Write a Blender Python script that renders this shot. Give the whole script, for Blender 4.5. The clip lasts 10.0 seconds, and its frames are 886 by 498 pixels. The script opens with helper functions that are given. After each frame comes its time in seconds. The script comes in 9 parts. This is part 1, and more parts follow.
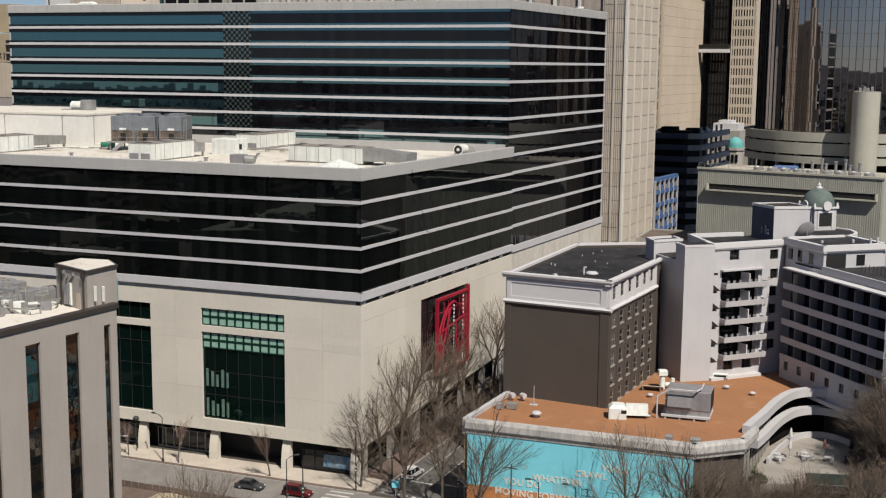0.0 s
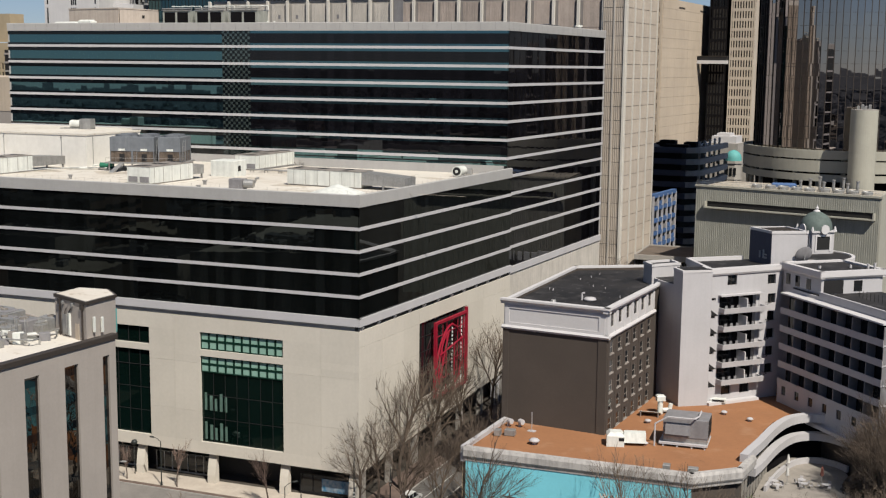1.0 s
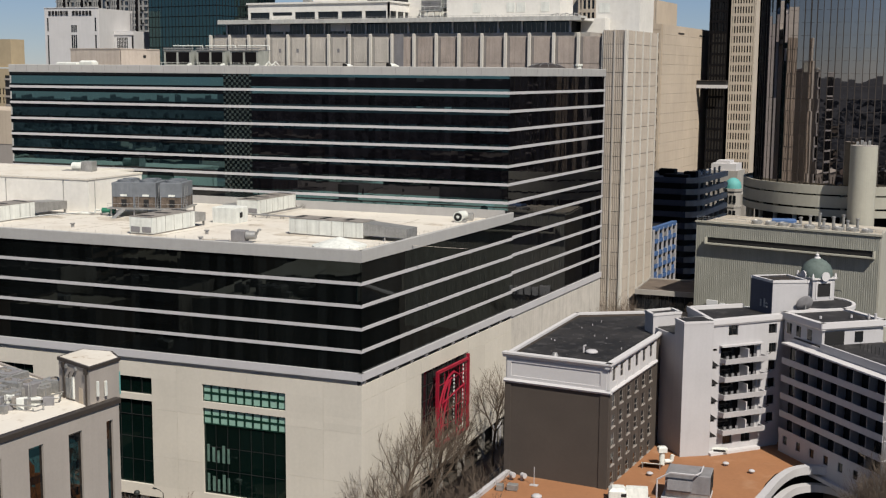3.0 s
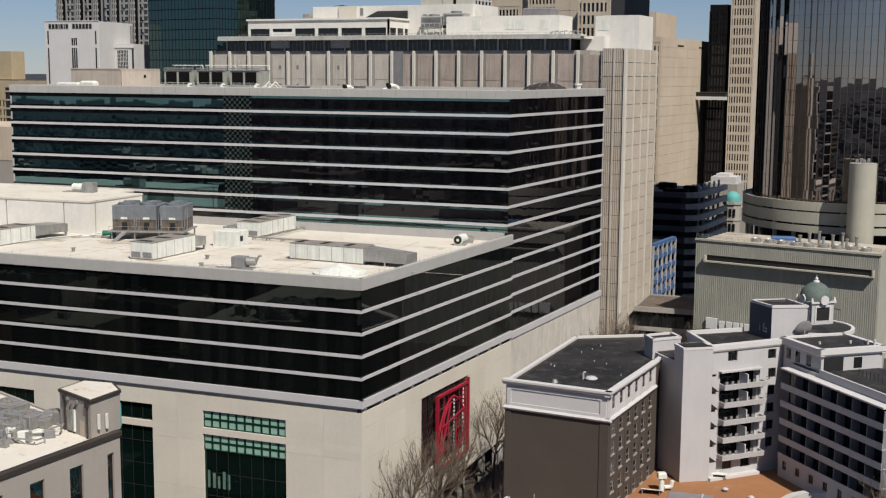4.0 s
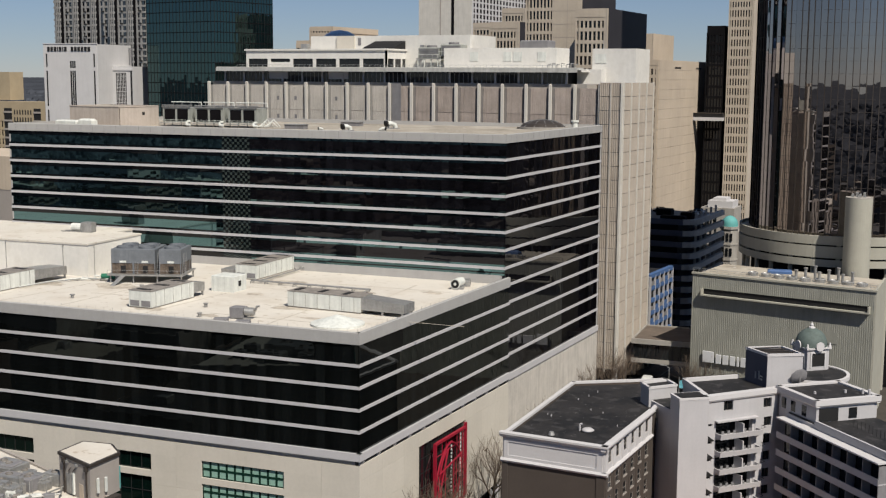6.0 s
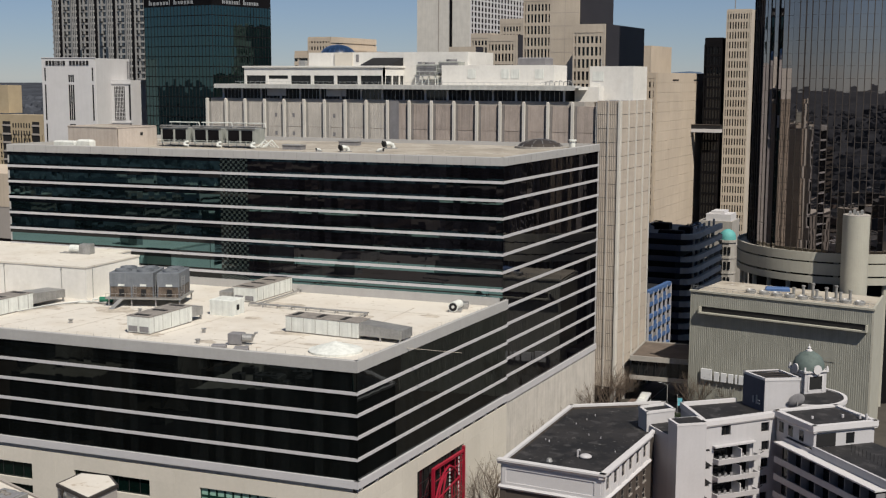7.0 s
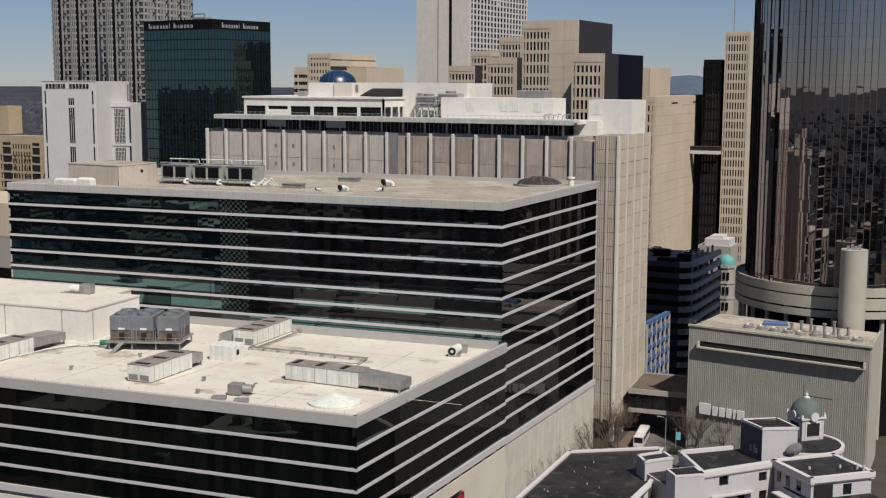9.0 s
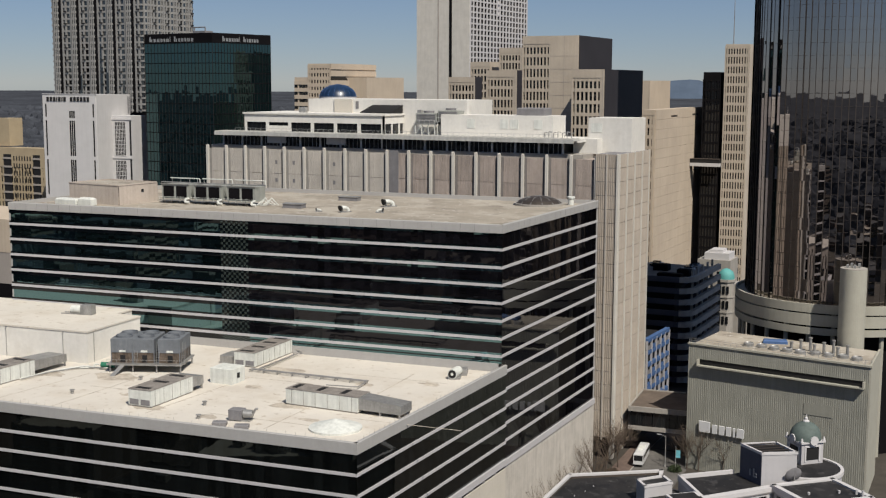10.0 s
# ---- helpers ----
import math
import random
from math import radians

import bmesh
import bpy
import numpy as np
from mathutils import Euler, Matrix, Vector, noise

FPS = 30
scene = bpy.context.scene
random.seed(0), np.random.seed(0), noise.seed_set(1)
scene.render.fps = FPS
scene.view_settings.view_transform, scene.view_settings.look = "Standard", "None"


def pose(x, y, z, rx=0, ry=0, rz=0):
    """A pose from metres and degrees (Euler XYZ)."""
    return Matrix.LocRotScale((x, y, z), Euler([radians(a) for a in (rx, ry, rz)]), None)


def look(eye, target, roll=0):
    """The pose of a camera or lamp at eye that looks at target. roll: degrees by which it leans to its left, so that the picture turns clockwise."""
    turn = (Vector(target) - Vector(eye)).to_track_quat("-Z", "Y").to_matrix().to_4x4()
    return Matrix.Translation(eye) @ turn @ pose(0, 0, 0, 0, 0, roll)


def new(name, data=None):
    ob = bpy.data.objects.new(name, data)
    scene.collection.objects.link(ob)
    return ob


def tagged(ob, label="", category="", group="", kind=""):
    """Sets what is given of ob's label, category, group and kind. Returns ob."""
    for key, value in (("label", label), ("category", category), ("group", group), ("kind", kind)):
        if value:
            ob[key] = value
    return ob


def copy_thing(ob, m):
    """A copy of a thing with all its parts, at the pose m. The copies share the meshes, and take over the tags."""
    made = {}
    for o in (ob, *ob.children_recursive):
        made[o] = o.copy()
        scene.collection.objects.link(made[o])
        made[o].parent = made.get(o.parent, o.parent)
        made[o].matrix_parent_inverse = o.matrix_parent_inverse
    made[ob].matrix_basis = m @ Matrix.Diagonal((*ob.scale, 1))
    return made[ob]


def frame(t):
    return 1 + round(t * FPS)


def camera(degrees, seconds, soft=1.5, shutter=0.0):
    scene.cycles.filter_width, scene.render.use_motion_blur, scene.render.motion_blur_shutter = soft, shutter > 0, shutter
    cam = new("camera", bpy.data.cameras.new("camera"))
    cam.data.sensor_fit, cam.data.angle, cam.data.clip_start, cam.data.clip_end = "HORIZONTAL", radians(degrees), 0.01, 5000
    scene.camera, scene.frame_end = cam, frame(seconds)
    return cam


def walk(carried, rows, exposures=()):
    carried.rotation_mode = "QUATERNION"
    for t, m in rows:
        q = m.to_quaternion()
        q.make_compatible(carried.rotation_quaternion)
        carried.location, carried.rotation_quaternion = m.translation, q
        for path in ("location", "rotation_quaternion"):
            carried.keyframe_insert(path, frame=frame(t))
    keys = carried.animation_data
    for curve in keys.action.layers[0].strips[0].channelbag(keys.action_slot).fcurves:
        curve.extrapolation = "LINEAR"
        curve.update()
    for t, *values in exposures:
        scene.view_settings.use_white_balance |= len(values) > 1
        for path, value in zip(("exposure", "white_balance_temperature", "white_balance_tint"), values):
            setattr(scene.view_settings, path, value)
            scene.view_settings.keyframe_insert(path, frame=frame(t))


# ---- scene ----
cam = camera(39.5, 10.0, 1.25)
PATH = [
    (0, (93.893, -164.177, 65.771), (93.029, -162.398, 65.475), 0.5),
    (0.5, (93.937, -164.257, 67.798), (93.074, -162.477, 67.502), 0.5),
    (1, (93.747, -163.993, 69.664), (92.885, -162.212, 69.37), 0.6),
    (1.5, (93.579, -163.973, 71.448), (92.717, -162.192, 71.158), 0.5),
    (2, (93.585, -164.019, 73.137), (92.721, -162.237, 72.852), 0.5),
    (2.5, (93.18, -163.856, 75.054), (92.318, -162.074, 74.77), 0.5),
    (4, (93.074, -163.668, 81.022), (92.212, -161.885, 80.743), 0.4),
    (4.5, (93.11, -163.688, 83.188), (92.249, -161.904, 82.909), 0.4),
    (5, (93.079, -163.539, 85.331), (92.219, -161.755, 85.052), 0.4),
    (5.5, (93.123, -163.641, 87.455), (92.263, -161.857, 87.176), 0.4),
    (7, (93.361, -163.271, 93.334), (92.502, -161.486, 93.061), 0.2),
    (7.5, (93.407, -163.35, 95.408), (92.548, -161.564, 95.136), 0.2),
    (8, (93.414, -163.162, 97.59), (92.554, -161.377, 97.318), 0.2),
    (8.5, (93.262, -163.29, 99.666), (92.404, -161.504, 99.395), 0.2),
    (9, (93.37, -163.049, 101.827), (92.511, -161.263, 101.556), 0.2),
    (9.5, (93.233, -163.104, 103.718), (92.375, -161.317, 103.451), 0.2),
    (10, (93.349, -163.118, 105.733), (92.49, -161.332, 105.467), 0.2),
]
walk(cam, [(t, look(eye, target, roll)) for t, eye, target, roll in PATH], ((0.0, 0.38), (4.0, 0.32), (7.0, 0.24), (10.0, 0.18)))


import collections

# ---- world, sun ----
SUN_AZ = math.atan2(0.788, -0.616)      # from +y towards +x
SUN_EL = radians(51)
world = bpy.data.worlds.new("world")
scene.world = world
world.use_nodes = True
wn = world.node_tree
sky = wn.nodes.new("ShaderNodeTexSky")
sky.sky_type = "NISHITA"
sky.sun_disc = False
sky.sun_elevation, sky.sun_rotation = SUN_EL, SUN_AZ
sky.altitude, sky.air_density, sky.dust_density, sky.ozone_density = 1500, 1.0, 0.0, 3.0
wn.nodes["Background"].inputs["Strength"].default_value = 0.045
tint = wn.nodes.new("ShaderNodeMix")
tint.data_type, tint.blend_type = "RGBA", "MULTIPLY"
tint.inputs["Factor"].default_value = 1.0
tint.inputs["B"].default_value = (0.92, 0.97, 1.18, 1)      # clear winter air
wn.links.new(sky.outputs[0], tint.inputs["A"])
haze = wn.nodes.new("ShaderNodeMix")
haze.data_type = "RGBA"
haze.inputs["Factor"].default_value = 0.25
haze.inputs["B"].default_value = (3.5, 4.6, 6.1, 1)
wn.links.new(tint.outputs["Result"], haze.inputs["A"])
wn.links.new(haze.outputs["Result"], wn.nodes["Background"].inputs["Color"])
lamp = bpy.data.lights.new("sun", "SUN")
lamp.energy, lamp.angle, lamp.color = 4.9, radians(0.5), (1.0, 0.945, 0.85)
sun = new("sun", lamp)
sun_dir = Vector((math.sin(SUN_AZ) * math.cos(SUN_EL), math.cos(SUN_AZ) * math.cos(SUN_EL), math.sin(SUN_EL)))
sun.matrix_world = look(Vector((60, -60, 260)), Vector((60, -60, 260)) - sun_dir)


# ---- materials ----
ALBEDO_CUT = 0.72        # scales every base colour down, so shaded sides catch less bounced light


def mat(name, color, rough=0.75, metal=0.0, vary=0.14, scale=0.25, fine=3.0, streak=0.0, bump=0.0, spec=0.35, rnd=0.0, dark=(0.0, 0.0, 0.0), spots=None):
    """A surface with large stains, fine grain, optional rain streaks and relief, at real size."""
    color, dark = [tuple(c * ALBEDO_CUT for c in k) for k in (color, dark)]
    m = bpy.data.materials.new(name)
    m.use_nodes = True
    nt = m.node_tree
    n, l = nt.nodes, nt.links
    b = n["Principled BSDF"]
    b.inputs["Roughness"].default_value = rough
    b.inputs["Metallic"].default_value = metal
    b.inputs["Specular IOR Level"].default_value = spec
    geo = n.new("ShaderNodeNewGeometry")
    def noise_at(sc, stretch=(1, 1, 1), detail=4.0):
        mp = n.new("ShaderNodeMapping")
        mp.inputs["Scale"].default_value = stretch
        tx = n.new("ShaderNodeTexNoise")
        tx.inputs["Scale"].default_value = sc
        tx.inputs["Detail"].default_value = detail
        tx.inputs["Roughness"].default_value = 0.6
        l.new(geo.outputs["Position"], mp.inputs["Vector"])
        l.new(mp.outputs[0], tx.inputs["Vector"])
        return tx.outputs["Fac"]
    def ramp(src, lo, hi, a, c):
        r = n.new("ShaderNodeMapRange")
        r.inputs["From Min"].default_value, r.inputs["From Max"].default_value = lo, hi
        r.inputs["To Min"].default_value, r.inputs["To Max"].default_value = a, c
        l.new(src, r.inputs["Value"])
        return r.outputs[0]
    def times(a, c):
        x = n.new("ShaderNodeMath")
        x.operation = "MULTIPLY"
        l.new(a, x.inputs[0])
        l.new(c, x.inputs[1])
        return x.outputs[0]
    f = ramp(noise_at(scale), 0.3, 0.7, 1 - vary, 1 + vary * 0.6)
    f = times(f, ramp(noise_at(fine), 0.3, 0.7, 1 - vary * 0.6, 1 + vary * 0.4))
    if streak:
        f = times(f, ramp(noise_at(1.3, (1, 1, 0.06)), 0.42, 0.75, 1.0, 1 - streak))
    if rnd:
        oi = n.new("ShaderNodeObjectInfo")
        f = times(f, ramp(oi.outputs["Random"], 0, 1, 1 - rnd, 1 + rnd))
    mix = n.new("ShaderNodeMix")
    mix.data_type = "RGBA"
    mix.clamp_factor = False
    mix.inputs["A"].default_value = (*dark, 1)
    mix.inputs["B"].default_value = (*color, 1)
    l.new(f, mix.inputs["Factor"])
    col = mix.outputs["Result"]
    for sc, lo, hi, amount, tone in spots or ():
        # patches with an edge of their own: dirt, ponding, repairs
        sm = n.new("ShaderNodeMix")
        sm.data_type = "RGBA"
        sm.inputs["B"].default_value = (*[c * ALBEDO_CUT for c in tone], 1)
        l.new(ramp(noise_at(sc, detail=6.0), lo, hi, 0.0, amount), sm.inputs["Factor"])
        l.new(col, sm.inputs["A"])
        col = sm.outputs["Result"]
    l.new(col, b.inputs["Base Color"])
    if bump:
        bp = n.new("ShaderNodeBump")
        bp.inputs["Strength"].default_value = bump
        bp.inputs["Distance"].default_value = 0.045
        l.new(noise_at(fine * 2), bp.inputs["Height"])
        l.new(bp.outputs[0], b.inputs["Normal"])
    return m


def glass(name, color, ior=2.1, rough=0.015, tint=(1, 1, 1), wave=0.0, ripple=0.45):
    """Coated, dark facade glass: a strong clear reflection over a dark inside."""
    m = bpy.data.materials.new(name)
    m.use_nodes = True
    n, l = m.node_tree.nodes, m.node_tree.links
    b = n["Principled BSDF"]
    b.inputs["Roughness"].default_value = rough
    b.inputs["IOR"].default_value = ior
    b.inputs["Specular Tint"].default_value = (*tint, 1)
    geo = n.new("ShaderNodeNewGeometry")
    rp = n.new("ShaderNodeMapRange")
    rp.inputs["To Min"].default_value, rp.inputs["To Max"].default_value = 0.55, 1.5
    l.new(geo.outputs["Random Per Island"], rp.inputs["Value"])
    mix = n.new("ShaderNodeMix")
    mix.data_type = "RGBA"
    mix.clamp_factor = False
    mix.inputs["A"].default_value = (0, 0, 0, 1)
    mix.inputs["B"].default_value = (*color, 1)
    l.new(rp.outputs[0], mix.inputs["Factor"])
    l.new(mix.outputs["Result"], b.inputs["Base Color"])
    if wave:
        tx = n.new("ShaderNodeTexNoise")
        tx.inputs["Scale"].default_value = ripple
        tx.inputs["Detail"].default_value = 1.0
        l.new(geo.outputs["Position"], tx.inputs["Vector"])
        bp = n.new("ShaderNodeBump")
        bp.inputs["Strength"].default_value = wave
        bp.inputs["Distance"].default_value = 0.03
        l.new(tx.outputs["Fac"], bp.inputs["Height"])
        l.new(bp.outputs[0], b.inputs["Normal"])
    return m


CREAM = mat("cream_precast", (0.71, 0.655, 0.565), 0.85, vary=0.06, scale=0.12, fine=2.0, streak=0.03, rnd=0.03, spots=((0.05, 0.5, 0.75, 0.25, (0.58, 0.53, 0.44)),))
CREAM_GREY = mat("weathered_precast", (0.66, 0.61, 0.54), 0.9, vary=0.12, scale=0.3, fine=3.0, streak=0.2)
WHITE_BAND = mat("white_band_paint", (0.61, 0.59, 0.595), 0.45, vary=0.05, scale=0.2)
FASCIA = mat("grey_white_fascia", (0.49, 0.475, 0.455), 0.5, vary=0.06, scale=0.3, streak=0.05)
SPANDREL_GLASS = glass("dark_spandrel_glass", (0.002, 0.003, 0.004), 1.45)
# near-black paint puts shade into the gaps and arcade backs
SLOT = mat("painted_gap_shade", (0.05, 0.047, 0.045), 0.8)
GL_DARK = glass("dark_grey_glass", (0.0035, 0.0033, 0.0042), 1.46, tint=(0.95, 0.93, 1.0), wave=0.04, ripple=0.5)
GL_GREEN = glass("green_glass", (0.002, 0.004, 0.0042), 2.8, tint=(0.54, 0.95, 1.0), wave=0.035, ripple=0.5)
GL_LOW = glass("black_green_glass", (0.003, 0.0036, 0.0036), 1.42, tint=(0.85, 1.0, 0.97), wave=0.06, ripple=0.6)
GL_WIN = glass("window_glass", (0.008, 0.009, 0.010), 1.5)
GL_STRIP = glass("bronze_strip_glass", (0.004, 0.0035, 0.003), 1.9, tint=(1.0, 0.95, 0.88), wave=0.2, ripple=0.8)
GL_LOBBY = glass("lobby_glass", (0.0015, 0.005, 0.004), 1.5, tint=(0.7, 1.0, 0.9))
GL_PALE = glass("pale_green_glass", (0.20, 0.33, 0.27), 1.6)
FRIT = glass("fritted_glass_square", (0.028, 0.036, 0.032), 2.0, 0.06, tint=(0.75, 0.95, 1.0))
ROOF_WHITE = mat("white_roof_membrane", (0.765, 0.71, 0.625), 0.85, vary=0.07, scale=0.09, fine=0.8, dark=(0.30, 0.24, 0.18), spots=((0.11, 0.50, 0.66, 0.5, (0.60, 0.52, 0.42)), (0.6, 0.60, 0.68, 0.6, (0.40, 0.31, 0.22)), (0.05, 0.48, 0.54, 0.25, (0.66, 0.62, 0.56))))
RENDER_WHITE = mat("white_wall_render", (0.86, 0.83, 0.77), 0.85, vary=0.06, scale=0.15, fine=1.2, streak=0.05, spots=((0.2, 0.56, 0.70, 0.3, (0.62, 0.57, 0.50)),))
ROOF_TAN = mat("gravel_roof", (0.42, 0.37, 0.30), 0.95, vary=0.2, scale=0.08, fine=2.0, bump=0.2, spots=((0.09, 0.48, 0.58, 0.5, (0.58, 0.53, 0.45)), (0.2, 0.56, 0.63, 0.5, (0.22, 0.185, 0.15)), (0.7, 0.62, 0.66, 0.7, (0.74, 0.70, 0.64))))
ROOF_BLACK = mat("black_roof_felt", (0.026, 0.024, 0.024), 0.7, vary=0.3, scale=0.12, fine=1.0, spots=((0.16, 0.52, 0.55, 0.8, (0.010, 0.010, 0.011)), (0.4, 0.57, 0.61, 0.7, (0.062, 0.058, 0.058)), (1.3, 0.66, 0.69, 0.8, (0.20, 0.19, 0.18))))
ROOF_RUST = mat("rust_orange_roof", (0.36, 0.165, 0.075), 0.9, vary=0.14, scale=0.12, fine=1.4, dark=(0.10, 0.05, 0.03), spots=((0.22, 0.56, 0.68, 0.4, (0.46, 0.27, 0.16)), (0.5, 0.66, 0.72, 0.4, (0.15, 0.075, 0.04))))
BROWN = mat("dark_brown_stucco", (0.088, 0.070, 0.058), 0.9, vary=0.08, scale=0.2)
HOTEL_WHITE = mat("hotel_white_paint", (0.56, 0.54, 0.545), 0.7, vary=0.05, scale=0.2, streak=0.05)
HOTEL_TRIM = mat("hotel_trim_white", (0.68, 0.655, 0.65), 0.6, vary=0.04)
TAUPE = mat("taupe_panel", (0.42, 0.375, 0.335), 0.8, vary=0.06, scale=0.2, streak=0.05)
BRONZE = mat("bronze_coping", (0.085, 0.07, 0.06), 0.5, metal=0.4, vary=0.1)
METAL = mat("galvanised_sheet", (0.50, 0.49, 0.47), 0.45, metal=0.55, vary=0.2, scale=0.5, streak=0.2)
UNIT_WHITE = mat("off_white_equipment_paint", (0.84, 0.85, 0.79), 0.6, vary=0.1, scale=0.6, streak=0.22)
UNIT_GREY = mat("grey_equipment_paint", (0.27, 0.26, 0.265), 0.55, vary=0.14, scale=0.6, streak=0.15)
UNIT_SAGE = mat("grey_green_casing_paint", (0.40, 0.41, 0.37), 0.6, vary=0.15, scale=0.6, streak=0.25)
UNIT_BLUE = mat("blue_grey_casing_paint", (0.20, 0.215, 0.235), 0.55, vary=0.16, scale=0.6, streak=0.2)
RUST_GRILLE = mat("rusty_intake_grille", (0.17, 0.13, 0.10), 0.85, vary=0.5, scale=1.2, fine=5.0, streak=0.4)
UNIT_TOP = mat("weathered_unit_top", (0.30, 0.27, 0.24), 0.7, vary=0.3, scale=0.7, fine=2.5)
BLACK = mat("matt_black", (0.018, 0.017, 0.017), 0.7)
GREEN_PUMP = mat("green_machine_paint", (0.03, 0.20, 0.12), 0.5)
RIB = mat("ribbed_tan_precast", (0.52, 0.44, 0.385), 0.9, vary=0.16, scale=0.15, streak=0.25, rnd=0.12)
RIB_LIGHT = mat("ribbed_grey_precast", (0.63, 0.58, 0.515), 0.9, vary=0.12, scale=0.15, streak=0.15, rnd=0.05)
# darker precast tones carry the shade beside the fins
RIB_CHEEK = mat("shaded_side_strip_precast", (0.28, 0.255, 0.24), 0.9, vary=0.15, scale=0.3, streak=0.2)
RIB_CHEEK_PALE = mat("pale_shaded_strip_precast", (0.40, 0.38, 0.35), 0.9, vary=0.15, scale=0.3, streak=0.2)
RIB_TOWER = mat("ribbed_beige_precast", (0.53, 0.46, 0.385), 0.9, vary=0.1, scale=0.15, streak=0.12, rnd=0.05)
GREY_GRID = mat("grey_apartment_precast", (0.35, 0.34, 0.325), 0.85, vary=0.08)
RIB_PALE = mat("pale_fin_precast", (0.74, 0.70, 0.63), 0.85, vary=0.08, streak=0.1)
TAN_STONE = mat("tan_stone", (0.64, 0.53, 0.41), 0.9, vary=0.1, scale=0.06, streak=0.1)
TAN_GRID = mat("tan_concrete_grid", (0.60, 0.515, 0.415), 0.9, vary=0.1, scale=0.1, streak=0.08)
DARK_SIDE = mat("dark_tower_side", (0.042, 0.038, 0.042), 0.6, vary=0.15, scale=0.1, spec=0.2)
SIGN_DIM = mat("dull_grey_sign_letter", (0.34, 0.35, 0.36), 0.6, vary=0.05)
NAVY_PAINT = mat("dark_blue_grey_paint", (0.085, 0.09, 0.125), 0.7, vary=0.08, streak=0.08)
# near-black, also stands in for shade in galleries, balconies and lobbies
BLACK_WALL = mat("black_panel_and_recess_shade", (0.009, 0.008, 0.009), 0.75, vary=0.2, spec=0.08)
WHITE_STONE = mat("white_marble", (0.70, 0.68, 0.67), 0.7, vary=0.05, streak=0.06)
GREY_GREEN = mat("ribbed_olive_grey_wall", (0.385, 0.38, 0.325), 0.85, vary=0.1, scale=0.15, streak=0.16)
OLIVE_SMOOTH = mat("smooth_olive_concrete", (0.48, 0.46, 0.385), 0.85, vary=0.07, streak=0.06)
YELLOW_BRICK = mat("yellow_brick", (0.50, 0.40, 0.26), 0.9, vary=0.1)
COPPER = mat("green_copper", (0.125, 0.16, 0.145), 0.75, vary=0.2, scale=1.0)
TEAL_COPPER = mat("bright_verdigris", (0.13, 0.42, 0.40), 0.7, vary=0.15)
BLUE_DOME = mat("blue_glass_dome", (0.008, 0.028, 0.075), 0.35, vary=0.1, spec=0.6)
RED = mat("red_steel", (0.36, 0.012, 0.035), 0.45, vary=0.1)
MURAL = mat("turquoise_mural_paint", (0.235, 0.71, 0.83), 0.8, vary=0.07, scale=0.2)
MURAL_PALE = mat("pale_turquoise_paint", (0.25, 0.58, 0.64), 0.8, vary=0.05)
MURAL_ORANGE = mat("orange_mural_paint", (0.62, 0.26, 0.10), 0.8, vary=0.1)
LETTER = mat("cream_lettering", (0.75, 0.70, 0.62), 0.7, vary=0.03)
SIGN_WHITE = mat("white_sign_letter", (0.80, 0.80, 0.80), 0.5, vary=0.03)
ASPHALT = mat("asphalt", (0.25, 0.23, 0.21), 0.9, vary=0.18, scale=0.25, fine=4.0, bump=0.1, spots=((0.15, 0.55, 0.62, 0.4, (0.16, 0.15, 0.14)), (0.5, 0.66, 0.70, 0.5, (0.11, 0.10, 0.10))))
PAVING = mat("pale_paving", (0.56, 0.49, 0.41), 0.9, vary=0.12, scale=0.4, fine=3.0, bump=0.1)
# patched asphalt, base darkened partly for the side street's shade
ASPHALT_DARK = mat("shade_darkened_patched_asphalt", (0.15, 0.14, 0.13), 0.9, vary=0.25, scale=0.25, fine=4.0, bump=0.1, spots=((0.15, 0.55, 0.62, 0.4, (0.10, 0.095, 0.09)), (0.5, 0.62, 0.68, 0.5, (0.24, 0.22, 0.20))))
BRICK_PAVE = mat("red_brick_paving", (0.17, 0.122, 0.10), 0.9, vary=0.25, scale=0.5, fine=6.0)
KERB = mat("granite_kerb", (0.40, 0.38, 0.35), 0.9)
PAINT_LINE = mat("worn_road_paint", (0.62, 0.60, 0.56), 0.8, vary=0.25, fine=4.0)
BARK = mat("grey_brown_bark", (0.115, 0.088, 0.070), 0.95, vary=0.3, scale=1.0, fine=8.0)
TWIG = mat("brown_twigs", (0.15, 0.112, 0.083), 0.95, vary=0.3, scale=0.4)
TWIG_RED = mat("budding_reddish_twigs", (0.27, 0.19, 0.155), 0.95, vary=0.3, scale=0.6)
LEAF = mat("evergreen_leaf", (0.045, 0.065, 0.025), 0.7, vary=0.5, scale=0.5)
STEEL_POLE = mat("galvanised_pole", (0.48, 0.48, 0.47), 0.5, metal=0.3)
DARK_POLE = mat("dark_green_pole", (0.03, 0.035, 0.033), 0.5)
CONCRETE = mat("concrete", (0.42, 0.39, 0.35), 0.9, vary=0.12, streak=0.1)
TERRACE = mat("terrace_paving", (0.36, 0.325, 0.285), 0.9, vary=0.15, scale=0.4)
EARTH = mat("winter_ground", (0.075, 0.064, 0.052), 0.95, vary=0.35, scale=0.03, fine=0.3)
# far woods and hill are tinted blue to stand in for haze
WOODS = mat("haze_tinted_far_woods", (0.074, 0.080, 0.094), 1.0, vary=0.35, scale=0.01, fine=0.06, spec=0.0)
HILL = mat("haze_blue_far_hill", (0.11, 0.145, 0.20), 1.0, vary=0.12, scale=0.004, fine=0.02, spec=0.0)
TYRE = mat("rubber", (0.02, 0.02, 0.02), 0.8)
CAR_GREY = mat("grey_car_paint", (0.10, 0.105, 0.115), 0.25, metal=0.5, vary=0.03)
